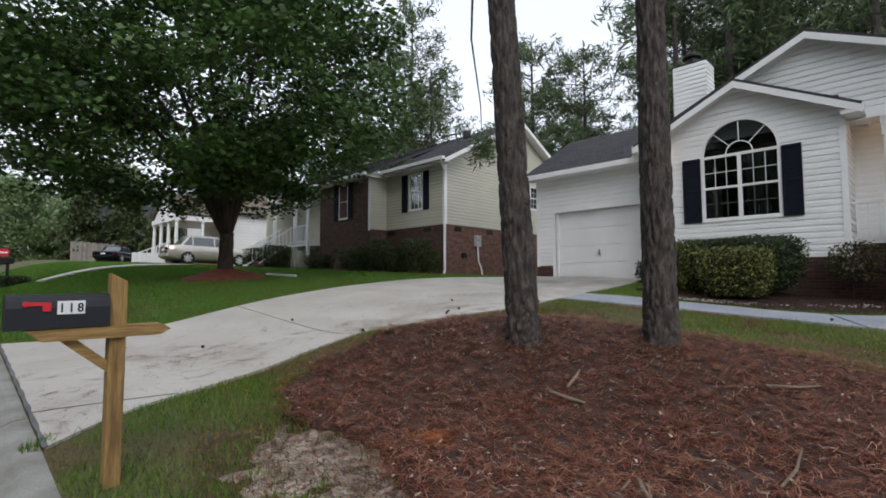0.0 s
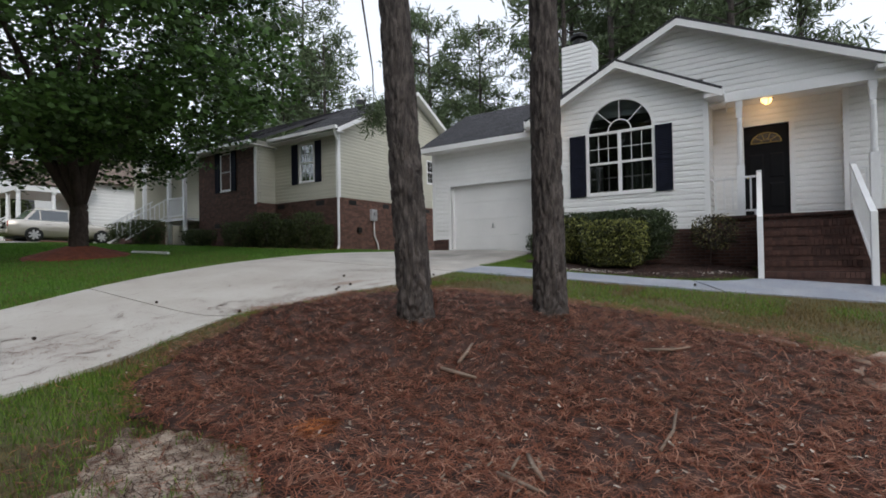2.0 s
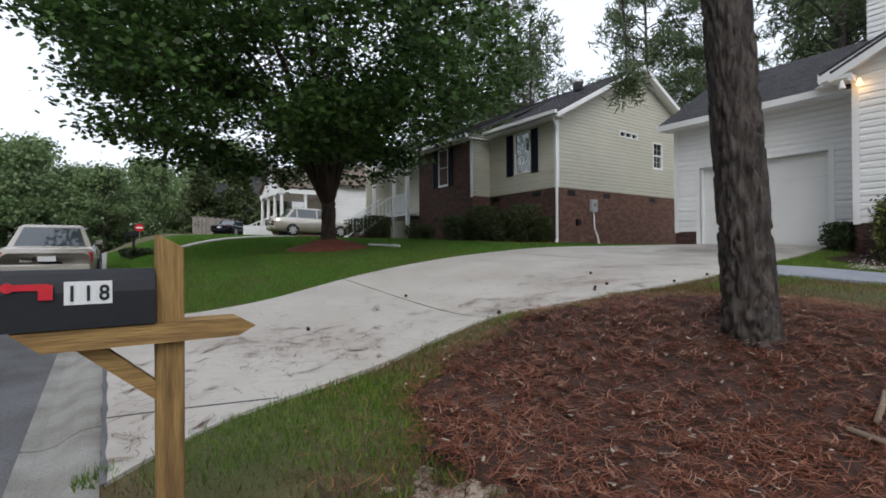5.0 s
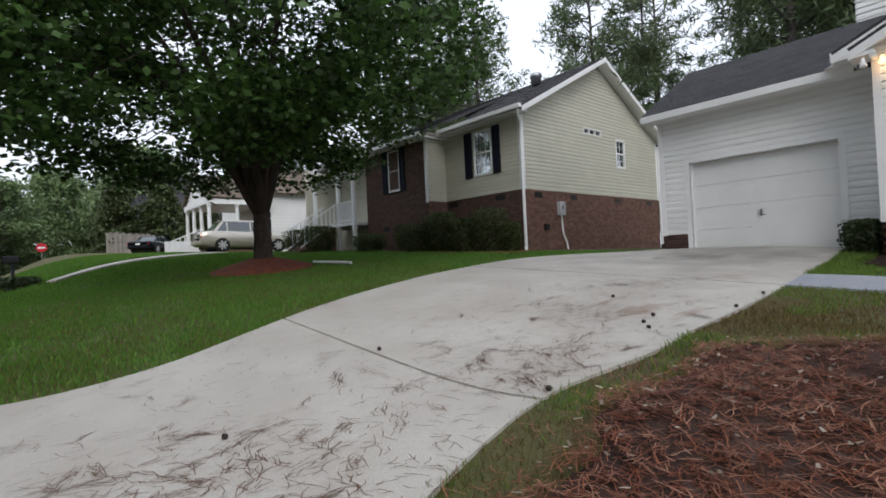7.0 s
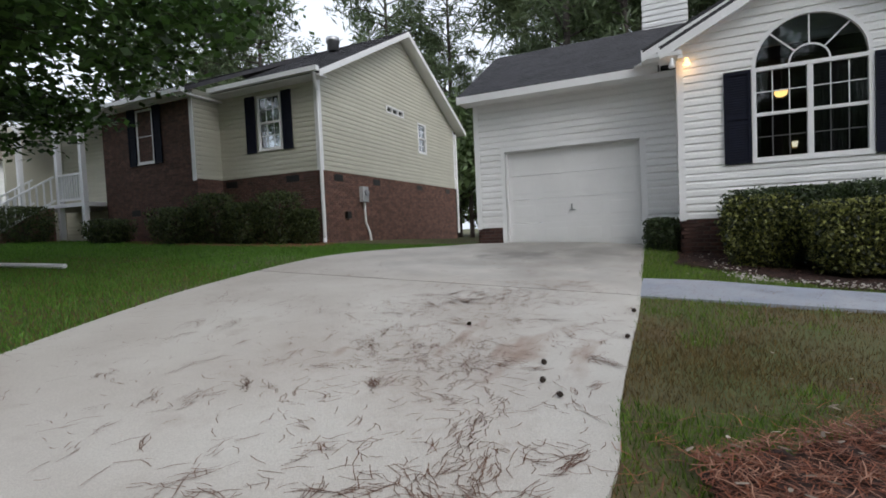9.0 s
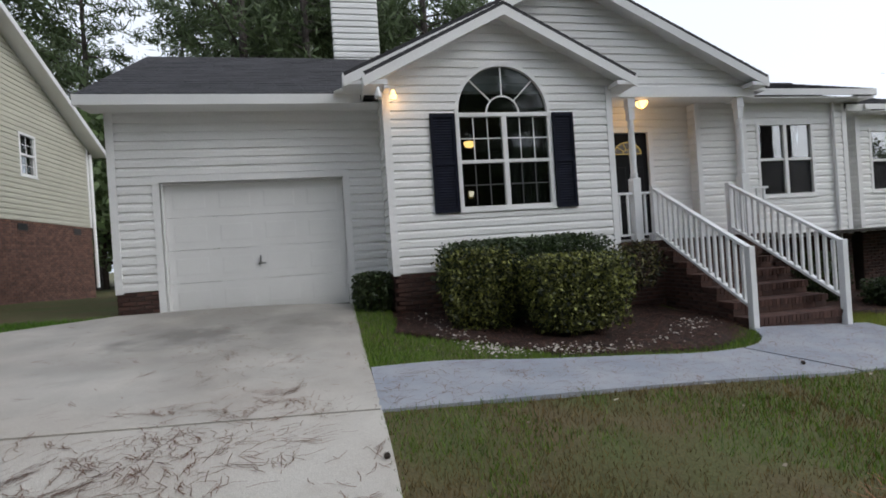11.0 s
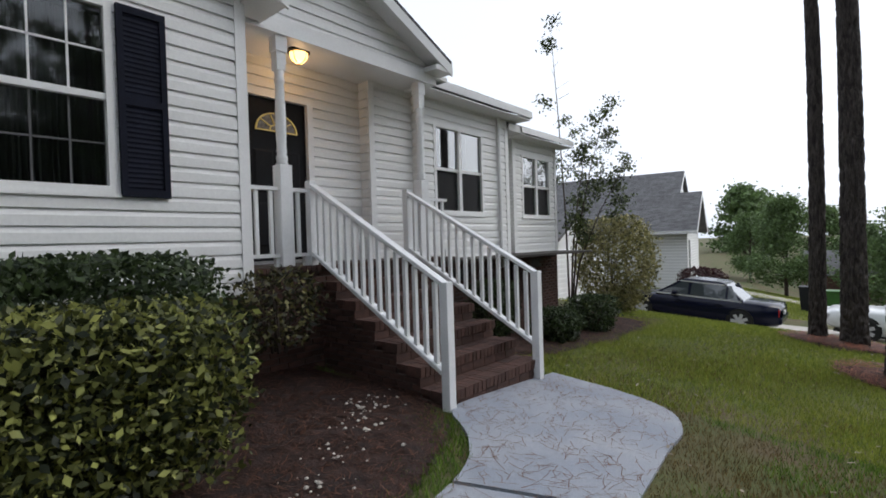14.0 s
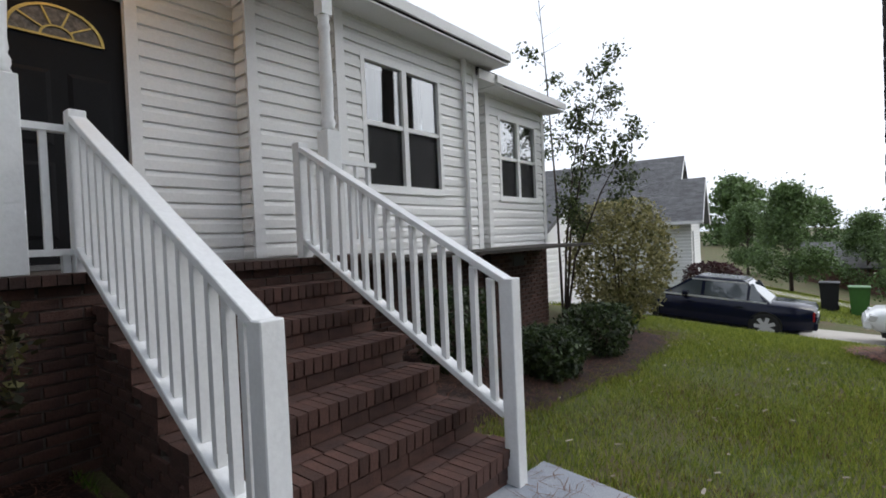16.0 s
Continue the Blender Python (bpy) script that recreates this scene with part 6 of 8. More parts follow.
# ---- trees ----
def bark_trunk(name, x, y, r0, r1, tall, lean, mat, parent, flare=0.25, z0=None, n=72, rows=230):
    """A trunk whose bark stands out in long plates parted by furrows."""
    zb = hz(x, y) - 0.08 if z0 is None else z0
    tt = np.linspace(0, 1, rows) ** 1.6
    q = np.linspace(0, 2 * np.pi, n, endpoint=False)
    T, Q = np.meshgrid(tt, q, indexing="ij")
    Z = T * tall
    r = r0 + (r1 - r0) * T + flare * r0 * np.exp(-Z / 0.18)
    bump = np.zeros_like(r)
    for i in range(rows):
        for j in range(n):
            p = Vector((math.cos(q[j]) * r0 * 17, math.sin(q[j]) * r0 * 17, Z[i, j] * 5.0 + x))
            bump[i, j] = min(abs(noise.noise(p)), 1.4 * abs(noise.noise(p * 1.7 + Vector((9, 4, 2)))))
    r = r * (1 - 0.25 * np.clip(1 - bump * 5.0, 0, 1) + 0.05 * bump + 0.012 * rng.random(r.shape))
    bend = 0.03 * np.sin(Z * 0.5 + x)
    X = x + lean[0] * Z + bend + r * np.cos(Q)
    Y = y + lean[1] * Z + 0.6 * bend + r * np.sin(Q)
    v = np.stack([X, Y, zb + Z], -1).reshape(-1, 3)
    i, j = np.meshgrid(np.arange(rows - 1), np.arange(n), indexing="ij")
    f = np.stack([i * n + j, i * n + (j + 1) % n, (i + 1) * n + (j + 1) % n, (i + 1) * n + j], -1).reshape(-1, 4)
    ob = new(name, array_mesh(name, v, f, mat))
    ob.parent = parent
    return ob


def needle_cloud(name, tips, spread, count, size, mat):
    """Tufts of needles round branch tips."""
    tips = np.asarray(tips)
    c = np.repeat(tips, count, 0) + rng.normal(size=(len(tips) * count, 3)) * spread
    return leaf_cloud(name, c, size, mat, aspect=0.10)


def pine_near(x, y, r0, lean, label, tall=17.0):
    ob = thing("pine_tree", label, "tree", group="pine trees by the house")
    bark_trunk("trunk", x, y, r0, r0 * 0.42, tall, lean, BARK, ob)
    zb = hz(x, y)
    br, tips = Geo(), []
    for k in range(22):
        z = tall * (0.62 + 0.36 * k / 22)
        a = rng.random() * 6.28
        ln = 3.2 * (1 - 0.6 * k / 22) * (0.7 + 0.5 * rng.random())
        p = Vector((x + lean[0] * z, y + lean[1] * z, zb + z))
        e = p + Vector((math.cos(a) * ln, math.sin(a) * ln, -0.2 + 0.5 * rng.random()))
        br.tube([p, p.lerp(e, 0.5) + Vector((0, 0, 0.15)), e], [0.05, 0.035, 0.012], 5)
        for w in (0.45, 0.6, 0.75, 0.9, 1.0):
            q = p.lerp(e, w)
            for _ in range(3):
                tips.append((q.x + rng.normal() * 0.3, q.y + rng.normal() * 0.3, q.z + rng.normal() * 0.2))
    br.put("limbs", BARK, ob, kind="stuff")
    nd = new("needles", needle_cloud("needles", tips, 0.16, 34, 0.17, PINELEAF))
    nd.parent = ob
    tagged(nd, kind="stuff")
    return ob


p1 = pine_near(4.83, 3.73, 0.188, (-0.032, 0.046), "tall pine with furrowed grey-brown bark in the straw bed")
# a thin dead limb hanging out over the drive, with a tuft at its end
Geo().tube([(5.2, 4.5, 9.5), (6.4, 5.8, 8.2), (7.3, 6.7, 6.4), (7.75, 6.85, 5.2), (7.9, 6.95, 4.35)], [0.05, 0.035, 0.022, 0.014, 0.006], 6).put("hanging_limb", BARK, p1)
tw = new("tuft", needle_cloud("tuft", [(7.9 + 0.10 * math.cos(i * 2.4), 6.9 + 0.12 * math.sin(i * 2.4), 4.15 + 0.05 * i) for i in range(9)], 0.11, 70, 0.10, PINELEAF))
tw.parent = p1
tagged(tw, kind="stuff")
pine_near(5.88, 2.62, 0.188, (0.006, 0.004), "tall straight pine with furrowed grey-brown bark in the straw bed")
pine_near(8.84, -7.85, 0.145, (0.004, -0.004), "slender tall pine on the side lawn")
pine_near(8.28, -7.60, 0.205, (0.012, -0.01), "stout tall pine on the side lawn")
pine_near(7.72, -5.15, 0.215, (-0.012, 0.0), "tall pine in a small straw ring")


def maple():
    ob = thing("maple_tree", "broad dark green shade maple with a forked trunk", "tree")
    bx, by = 6.15, 15.85
    zb = hz(bx, by) + 0.05
    bark_trunk("trunk", bx, by, 0.225, 0.20, 1.5, (0, 0), BARK2, ob, flare=0.35, rows=50, n=36)
    cx, cy, cz, R, Hh = 5.3, 15.7, 7.9, 6.2, 5.2
    limbs, tips = Geo(), []
    fork = Vector((bx, by, zb + 1.35))
    mains = []
    for k in range(9):
        a = k * 0.7 + 0.2
        up = 0.55 + 0.45 * ((k * 5) % 9) / 9
        e = Vector((cx + math.cos(a) * R * 0.62 * (1.15 - up * 0.6), cy + math.sin(a) * R * 0.62 * (1.15 - up * 0.6), zb + 2.0 + up * 5.5))
        m1 = fork.lerp(e, 0.35) + Vector((0, 0, 0.7))
        Geo().tube([fork + Vector((0, 0, -0.15)), fork.lerp(m1, 0.5), m1, m1.lerp(e, 0.6) + Vector((0, 0, 0.15)), e], [0.13, 0.11, 0.085, 0.05, 0.015], 8).put("limb", BARK2, ob, smooth=True)
        mains += [m1, m1.lerp(e, 0.6), e]
    tw = Geo()
    n = 760
    k = 0
    while k < n:
        d = unit(1)[0]
        rad = 0.35 + 0.67 * rng.random() ** 0.6
        p = np.array([cx + d[0] * R * rad, cy + d[1] * R * rad, cz + d[2] * Hh * rad])
        side = (p[0] - bx) * 0.83 - (p[1] - by) * 0.557
        floor_ = zb + 2.35 + 0.4 * math.sin(p[0] * 1.5) * math.sin(p[1] * 1.2) + 0.42 * max(0.0, side - 1.4) + 0.55 * math.exp(-((p[0] - bx) ** 2 + (p[1] - by) ** 2) / 5.0)
        if p[2] < floor_:
            p[2] = floor_ + 0.9 * rng.random()
        lump = noise.noise(Vector(p) * 0.45)
        if lump < -0.06 and rng.random() < 0.9:
            continue
        tips.append(p)
        k += 1
        if k % 3 == 0:
            near = min(mains, key=lambda q: (q - Vector(p)).length)
            tw.tube([near, near.lerp(Vector(p), 0.5) + Vector((0, 0, 0.12)), Vector(p)], [0.022, 0.014, 0.005], 4)
    tw.put("twig_work", BARK2, ob, kind="stuff")
    tips = np.array(tips)
    c = np.repeat(tips, 120, 0)
    c = c + rng.normal(size=c.shape) * np.array([0.42, 0.42, 0.15])
    cr = new("crown", leaf_cloud("crown", c, 0.088, MAPLELEAF, aspect=0.62, droop=0.15, level=0.55))
    cr.parent = ob
    tagged(cr, kind="stuff")
    return ob


maple()


def broad_tree(name, label, tall, wide, leaves, size, mat, low=0.18, seed=1):
    """A tree of limbs and lumpy leaf masses, at the origin."""
    ob = thing(name, label, "tree", group="background trees")
    limbs = Geo()
    limbs.tube([(0, 0, -0.3), (0, 0, tall * 0.25), (0.1, 0.05, tall * 0.6), (0, 0, tall * 0.95)], [0.02 * tall, 0.016 * tall, 0.009 * tall, 0.01], 8)
    tips = []
    for k in range(60):
        h = low + (1 - low) * rng.random() ** 0.85
        w = wide * (1.05 - h) ** 0.55 * (0.55 + 0.5 * rng.random())
        a = rng.random() * 6.28
        e = (math.cos(a) * w, math.sin(a) * w, tall * h)
        if k % 2 == 0:
            limbs.tube([(0, 0, tall * h * 0.75), (e[0] * 0.5, e[1] * 0.5, tall * h * 0.92), e], [0.006 * tall, 0.004 * tall, 0.01], 4)
        tips.append(e)
    limbs.put("trunk", BARK2, ob)
    per = leaves // 60
    c = np.repeat(np.array(tips), per, 0)
    c = c + rng.normal(size=c.shape) * np.array([wide * 0.17, wide * 0.17, tall * 0.045])
    cr = new("crown", leaf_cloud("crown", c, size, mat, aspect=0.6))
    cr.parent = ob
    tagged(cr, kind="stuff")
    return ob


def forest_pine(tall, seed):
    """A woodland pine: bare pole, ragged crown; at the origin."""
    ob = thing("pine_tree", "tall woodland pine with a ragged crown, behind the houses and across the street", "tree", group="woodland pines")
    g = Geo()
    g.tube([(0, 0, -0.5), (0.1, 0, tall * 0.3), (0.05, 0.1, tall * 0.65), (0, 0, tall)], [0.21, 0.17, 0.12, 0.03], 8)
    tips = []
    for k in range(34):
        h = 0.38 + 0.60 * k / 34
        a = rng.random() * 6.28
        ln = (1.1 + 2.4 * math.sin(math.pi * (0.25 + 0.72 * (h - 0.38) / 0.6))) * (0.6 + 0.6 * rng.random())
        if h < 0.5:
            ln *= 0.6
        e = Vector((math.cos(a) * ln, math.sin(a) * ln, tall * h + 0.5 * rng.random()))
        g.tube([(0, 0, tall * h - 0.3), e * 0.5 + Vector((0, 0, tall * h * 0.5)), e], [0.05, 0.03, 0.01], 4)
        for w in (0.5, 0.75, 1.0):
            for _ in range(2):
                tips.append((e.x * w + rng.normal() * 0.3, e.y * w + rng.normal() * 0.3, tall * h + (e.z - tall * h) * w + rng.normal() * 0.25))
    g.put("trunk", BARK, ob)
    nd = new("needles", leaf_cloud("needles", np.repeat(np.array(tips), 27, 0) + rng.normal(size=(len(tips) * 27, 3)) * 0.27, 0.25, PINELEAF, aspect=0.17))
    nd.parent = ob
    tagged(nd, kind="stuff")
    return ob


def plant(proto, spots, s0=0.85, s1=1.2):
    """Sets the first tree at the first spot and copies at the rest."""
    r = random.Random(len(spots) * 3 + 1)
    first = True
    for x, y in spots:
        k = r.uniform(s0, s1)
        m = Matrix.Translation((x, y, hz(x, y) - 0.05)) @ Matrix.Rotation(r.uniform(0, 6.28), 4, "Z") @ Matrix.Diagonal((k, k, k, 1))
        if first:
            proto.matrix_world = m
            first = False
        else:
            c = copy_thing(proto, Matrix.Identity(4))
            c.scale = (k, k, k)
            c.matrix_basis = m


def scatter(x0, x1, y0, y1, n, seed, gap=2.0):
    r = random.Random(seed)
    out = []
    for _ in range(n * 20):
        p = (r.uniform(x0, x1), r.uniform(y0, y1))
        if all(math.hypot(p[0] - q[0], p[1] - q[1]) > gap for q in out):
            out.append(p)
        if len(out) == n:
            break
    return out


wood = [p for p in scatter(26, 50, 3, 66, 33, 3, 3.5) if not 0.69 < math.atan2(p[1] - 0.4, p[0] - 0.2) < 0.765] + [(27.0, 28.5), (25.5, 31.5), (29.0, 33.0), (26.5, 9.5), (32.5, 11.0), (31.0, 3.5), (35.0, 8.0), (29.5, 6.5), (27.5, 1.5), (33.0, -1.5), (37.0, 2.0)]
for k, tall in enumerate((17.5, 20.0, 22.5)):
    plant(forest_pine(tall, k), wood[k::3], 0.85, 1.15)
# pines across the street, out of view, added to darken the panes' reflections
plant(forest_pine(18.5, 9), scatter(-32, -13, -15, 40, 36, 8, 3.4), 0.85, 1.15)
under = scatter(32, 52, -10, 60, 12, 6, 4.0) + [(30.5, 16.0), (33.0, 17.8), (36.0, 19.6), (33.5, 20.8)]
plant(broad_tree("broadleaf_tree", "green broadleaf tree among the woodland pines", 8.0, 3.2, 5400, 0.19, FARLEAF), under, 0.7, 1.2)
# the end of the street, up the hill
far_n = scatter(-30, 6, 62, 84, 22, 12, 3.6) + scatter(8, 30, 60, 80, 12, 13, 4.0)
plant(broad_tree("broadleaf_tree", "tall green broadleaf tree at the end of the street", 9.6, 4.4, 12000, 0.18, FARLEAF, low=0.04), far_n, 0.82, 1.28)
plant(broad_tree("conifer", "dark conical evergreen beside the far house", 6.5, 2.0, 11000, 0.15, TRIMHEDGE, low=0.04), [(8.0, 52.0), (11.3, 52.2), (14.6, 53.0), (17.5, 51.5)], 0.84, 0.98)
plant(broad_tree("conifer", "small bright green conical evergreen by the porch steps", 3.3, 1.0, 3000, 0.10, TRIMHEDGE, low=0.03), [(11.3, 44.2)], 1.0, 1.0)
# down the street
far_s = [(11.9, -33.0), (6.3, -31.0), (2.6, -26.5), (8.2, -47.0), (15.5, -44.0)]
plant(broad_tree("broadleaf_tree", "upright green street tree on the far lawn", 6.3, 2.2, 14000, 0.095, HAZELEAF, low=0.16), far_s, 0.85, 1.1)
# the second scatter is unseen, added across the street for the panes to mirror
plant(broad_tree("broadleaf_tree", "green tree line beyond the lawns and across the street", 9.0, 4.2, 5400, 0.26, HAZELEAF, low=0.05), scatter(-30, 50, -104, -76, 15, 31, 8.0) + scatter(-36, -12, -60, 60, 38, 41, 4.2), 0.75, 1.2)


# ---- hedges and shrubs ----
def shrub(name, label, x, y, rx, ry, z0, z1, mat, leaves, size, boxy=0.6, stems=True, group=""):
    """A clipped or loose shrub: stems inside, leaves in a lumpy shell."""
    ob = thing(name, label, "shrub", group=group)
    if stems:
        g = Geo()
        for _ in range(9):
            a, b = rng.random() * 6.28, 0.5 * rng.random()
            g.tube([(x + 0.06 * math.cos(a), y + 0.06 * math.sin(a), z0 - 0.05), (x + rx * b * math.cos(a), y + ry * b * math.sin(a), z0 + (z1 - z0) * 0.55), (x + rx * 0.7 * math.cos(a), y + ry * 0.7 * math.sin(a), z0 + (z1 - z0) * 0.85)], [0.016, 0.010, 0.004], 5)
        g.put("branching", BARK2, ob, kind="stuff")
    d = unit(leaves)
    e = 2.0 + 6.0 * boxy
    k = (np.abs(d) ** e).sum(1) ** (-1 / e)
    rad = 1 - 0.42 * rng.random(leaves) ** 2.2
    p = d * (k * rad)[:, None]
    p[:, :2] *= (0.80 + 0.20 * np.clip(p[:, 2:] + 1, 0, 1))
    lump = 1 + 0.10 * np.sin(p[:, 0] * 5 + x * 3) * np.sin(p[:, 1] * 6 + y) + 0.05 * np.sin(p[:, 0] * 11 + y) * np.sin(p[:, 1] * 13 + p[:, 2] * 9) + np.clip(0.07 * rng.normal(size=leaves), -0.12, 0.15)
    c = np.stack([x + p[:, 0] * rx * lump, y + p[:, 1] * ry * lump, (z0 + z1) / 2 + p[:, 2] * (z1 - z0) / 2 * (0.62 + 0.38 * lump)], 1)
    cr = new("leaves", leaf_cloud("leaves", c, size, mat, aspect=0.55))
    cr.parent = ob
    tagged(cr, kind="stuff")
    return ob


shrub("hedge", "large clipped dark green hedge before the bay window", 11.90, 3.42, 0.55, 1.14, 1.40, 2.47, DARKHEDGE, 30000, 0.026, 0.95)
shrub("variegated_bush", "clipped variegated yellow-green bush beside the path bed", 11.02, 3.16, 0.46, 0.58, 1.30, 2.22, HEDGELEAF, 21000, 0.025, 0.85)
shrub("hedge", "clipped dark green hedge end in the bed", 11.62, 4.22, 0.40, 0.44, 1.25, 2.36, HEDGELEAF, 15000, 0.025, 0.85)
shrub("azalea_bush", "sparse leggy azalea in front of the porch", 12.28, 1.42, 0.36, 0.44, 1.58, 2.32, REDLEAF, 1500, 0.028, 0.1)
shrub("low_bush", "low clipped dark bush beside the garage corner", 12.95, 5.55, 0.30, 0.28, 1.45, 2.10, DARKHEDGE, 3500, 0.028, 0.7)
for k, (x, y, r, t) in enumerate(((11.92, -3.25, 0.36, 0.52), (11.98, -4.75, 0.40, 0.66), (12.7, -2.6, 0.35, 0.9))):
    shrub("low_bush", "small clipped dark green bush along the house base", x, y, r, r, hz(x, y), hz(x, y) + t, DARKHEDGE, 4200, 0.030, 0.5, group="low bushes by the wing")
shrub("bronze_bush", "rounded bronze-green flowering bush past the house end", 13.0, -8.5, 0.98, 1.0, 0.62, 3.05, BUSHLEAF, 9000, 0.045, 0.1)
shrub("red_bush", "dark red-brown rounded bush near the parked car", 12.9, -16.8, 0.8, 0.8, hz(12.9, -16.8) - 0.05, hz(12.9, -16.8) + 1.4, leaf_material("dark_red_leaf", (0.05, 0.018, 0.018), 0.4), 3500, 0.06, 0.2)
for k, (x, y, r, t, m_) in enumerate(((12.9, 14.6, 0.48, 1.35, TRIMHEDGE), (12.7, 15.6, 0.5, 1.1, TRIMHEDGE), (12.6, 16.6, 0.5, 1.35, TRIMHEDGE), (12.2, 17.6, 0.55, 1.0, TRIMHEDGE), (11.9, 20.0, 0.5, 0.7, TRIMHEDGE), (11.3, 23.0, 0.6, 1.1, TRIMHEDGE), (11.2, 24.6, 0.6, 1.0, TRIMHEDGE), (13.05, 13.9, 0.3, 0.9, TRIMHEDGE))):
    shrub("clipped_bush", "clipped green bush along the neighbour's brick base", x, y, r, r, hz(x, y) + 0.03, hz(x, y) + t, m_, 5500, 0.034, 0.9, group="neighbour bushes")
shrub("mailbox_bush", "small dark bush round a far mailbox", 1.6, 22.6, 0.5, 0.5, hz(1.6, 22.6), hz(1.6, 22.6) + 0.35, DARKHEDGE, 2000, 0.04, 0.3)


def crape_myrtle():
    ob = thing("crape_myrtle", "young crape myrtle with thin bare stems and feathery tips", "tree")
    bx, by = 13.72, -7.4
    zb = hz(bx, by)
    g, tips = Geo(), []
    stems = ((0.30, 0.05, 6.9, 0.75), (-0.95, -0.1, 4.7, 0.5), (-1.45, 0.15, 3.3, 0.4), (-0.55, 0.1, 3.9, 0.45))
    for dx, dy, top, bare in stems:
        p = [Vector((bx + 0.05 * dx, by + 0.06 * dy, zb - 0.05)), Vector((bx + 0.2 * dx, by + 0.3 * dy, zb + top * 0.35)), Vector((bx + 0.6 * dx, by + 0.75 * dy, zb + top * 0.72)), Vector((bx + dx, by + dy, zb + top))]
        g.tube(p, [0.028, 0.020, 0.012, 0.004], 6)
        for k in range(13):
            w = 0.42 + 0.58 * k / 12
            i = min(2, int(w * 3))
            q = p[i].lerp(p[i + 1], w * 3 - i)
            ln = (0.16 + 0.42 * max(0.0, 1 - abs(w - 0.66) * 4.5)) * (0.7 + 0.6 * rng.random())
            a = rng.random() * 6.28
            e = q + Vector((math.cos(a) * ln, math.sin(a) * ln, 0.12 + 0.15 * rng.random()))
            g.tube([q, e], [0.006, 0.003], 4)
            if top > 6 and 0.70 < w < 0.90:
                continue
            tips += [tuple(q.lerp(e, 0.7)), tuple(e)]
    g.put("branching", BARK2, ob)
    c = np.repeat(np.array(tips), 46, 0)
    c = c + rng.normal(size=c.shape) * np.array([0.10, 0.10, 0.08])
    cr = new("leaves", leaf_cloud("leaves", c, 0.042, TRIMHEDGE, aspect=0.5))
    cr.parent = ob
    tagged(cr, kind="stuff")


crape_myrtle()


# ---- beds ----
def inside_straw(x, y):
    """Below 1 within the pine straw bed, with an uneven edge."""
    e = 0.16 * np.sin(x * 2.3 + y) + 0.12 * np.sin(y * 3.1 - x * 1.2) + 0.06 * np.sin(x * 7 + y * 5)
    k = np.abs((x - 4.45) / 2.35) ** 2.6 + np.abs((y - 2.15) / 3.35) ** 2.6 + e
    return np.maximum(np.maximum(k, (y - 5.38 + 0.1 * np.sin(x * 3)) * 3 + 1), 1 + (x + 0.94 * y - 10.35) * 2 + e)


def inside_bed(x, y):
    """Below 1 within the dark bed before the bay."""
    e = 0.10 * np.sin(x * 4 + y * 3) + 0.07 * np.sin(y * 7)
    k = np.abs((x - 11.75) / 1.78) ** 3 + np.abs((y - 3.0) / 2.35) ** 3 + e
    return np.maximum(k, (10.06 + 0.8 * np.clip(y - 3.7, 0, 3) + 0.5 * np.clip(2.0 - y, 0, 2) - x) * 4 + 1)


def inside_sand(x, y):
    e = 0.25 * np.sin(x * 5 + y * 2) + 0.2 * np.sin(y * 6 - x * 3)
    return 0.25 + ((x - 2.0) / 0.62) ** 2 + ((y - 3.2) / 0.85) ** 2 + e + 0.75 * np.sin(x * 9 + 3 * np.sin(y * 7)) * np.sin(y * 8 + 2 * np.sin(x * 6)) + 0.3 * np.sin(x * 23 + y * 9) * np.sin(y * 19 - x * 7)


def bed(name, test, x0, x1, y0, y1, lift, mat, label, step=0.09, rough=0.02):
    xs, ys = np.arange(x0, x1, step), np.arange(y0, y1, step)
    gx, gy = np.meshgrid(xs, ys, indexing="ij")
    k = test(gx, gy)
    z = height(gx, gy) + lift * np.clip((1.0 - k) * 4, -0.6, 1) + rough * rng.random(gx.shape) * (k < 0.95)
    ny = len(ys)
    i = np.arange(len(xs) * ny).reshape(len(xs), ny)[:-1, :-1].ravel()
    f = np.stack([i, i + ny, i + ny + 1, i + 1], 1)
    f = f[(k.ravel()[f] < 1.15).all(1)]
    used, inv = np.unique(f, return_inverse=True)
    v = np.stack([gx, gy, z], -1).reshape(-1, 3)[used]
    ob = new(name, array_mesh(name, v, inv.reshape(f.shape), mat))
    ob.data.shade_smooth()
    return tagged(ob, label, "mulch bed", kind="structure")


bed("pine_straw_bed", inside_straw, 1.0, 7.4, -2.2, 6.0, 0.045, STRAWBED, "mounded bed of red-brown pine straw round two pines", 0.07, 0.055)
bed("bark_bed", inside_bed, 9.9, 13.4, 0.3, 5.8, 0.03, BEDSOIL, "dark bark mulch bed in front of the bay", 0.07, 0.025)
bed("sandy_patch", inside_sand, 0.9, 3.2, 1.8, 4.7, 0.006, SAND, "bare pale sandy patch in the lawn", 0.03, 0.005)
bed("wing_bed", lambda x, y: np.abs((x - 12.5) / 1.15) ** 3 + np.abs((y + 4.2) / 3.1) ** 3 + 0.1 * np.sin(y * 4 + x * 3), 11.0, 14.4, -8.2, -1.0, 0.03, BEDSOIL, "dark leaf-littered bed along the wing", 0.1)
bed("neighbour_bed", lambda x, y: np.abs((x - 12.9) / 1.1) ** 3 + np.abs((y - 17.3) / 4.4) ** 3 + 0.1 * np.sin(y * 4), 11.5, 14.2, 12.6, 22, 0.03, REDMULCH, "reddish mulch bed along the neighbour's house", 0.12)
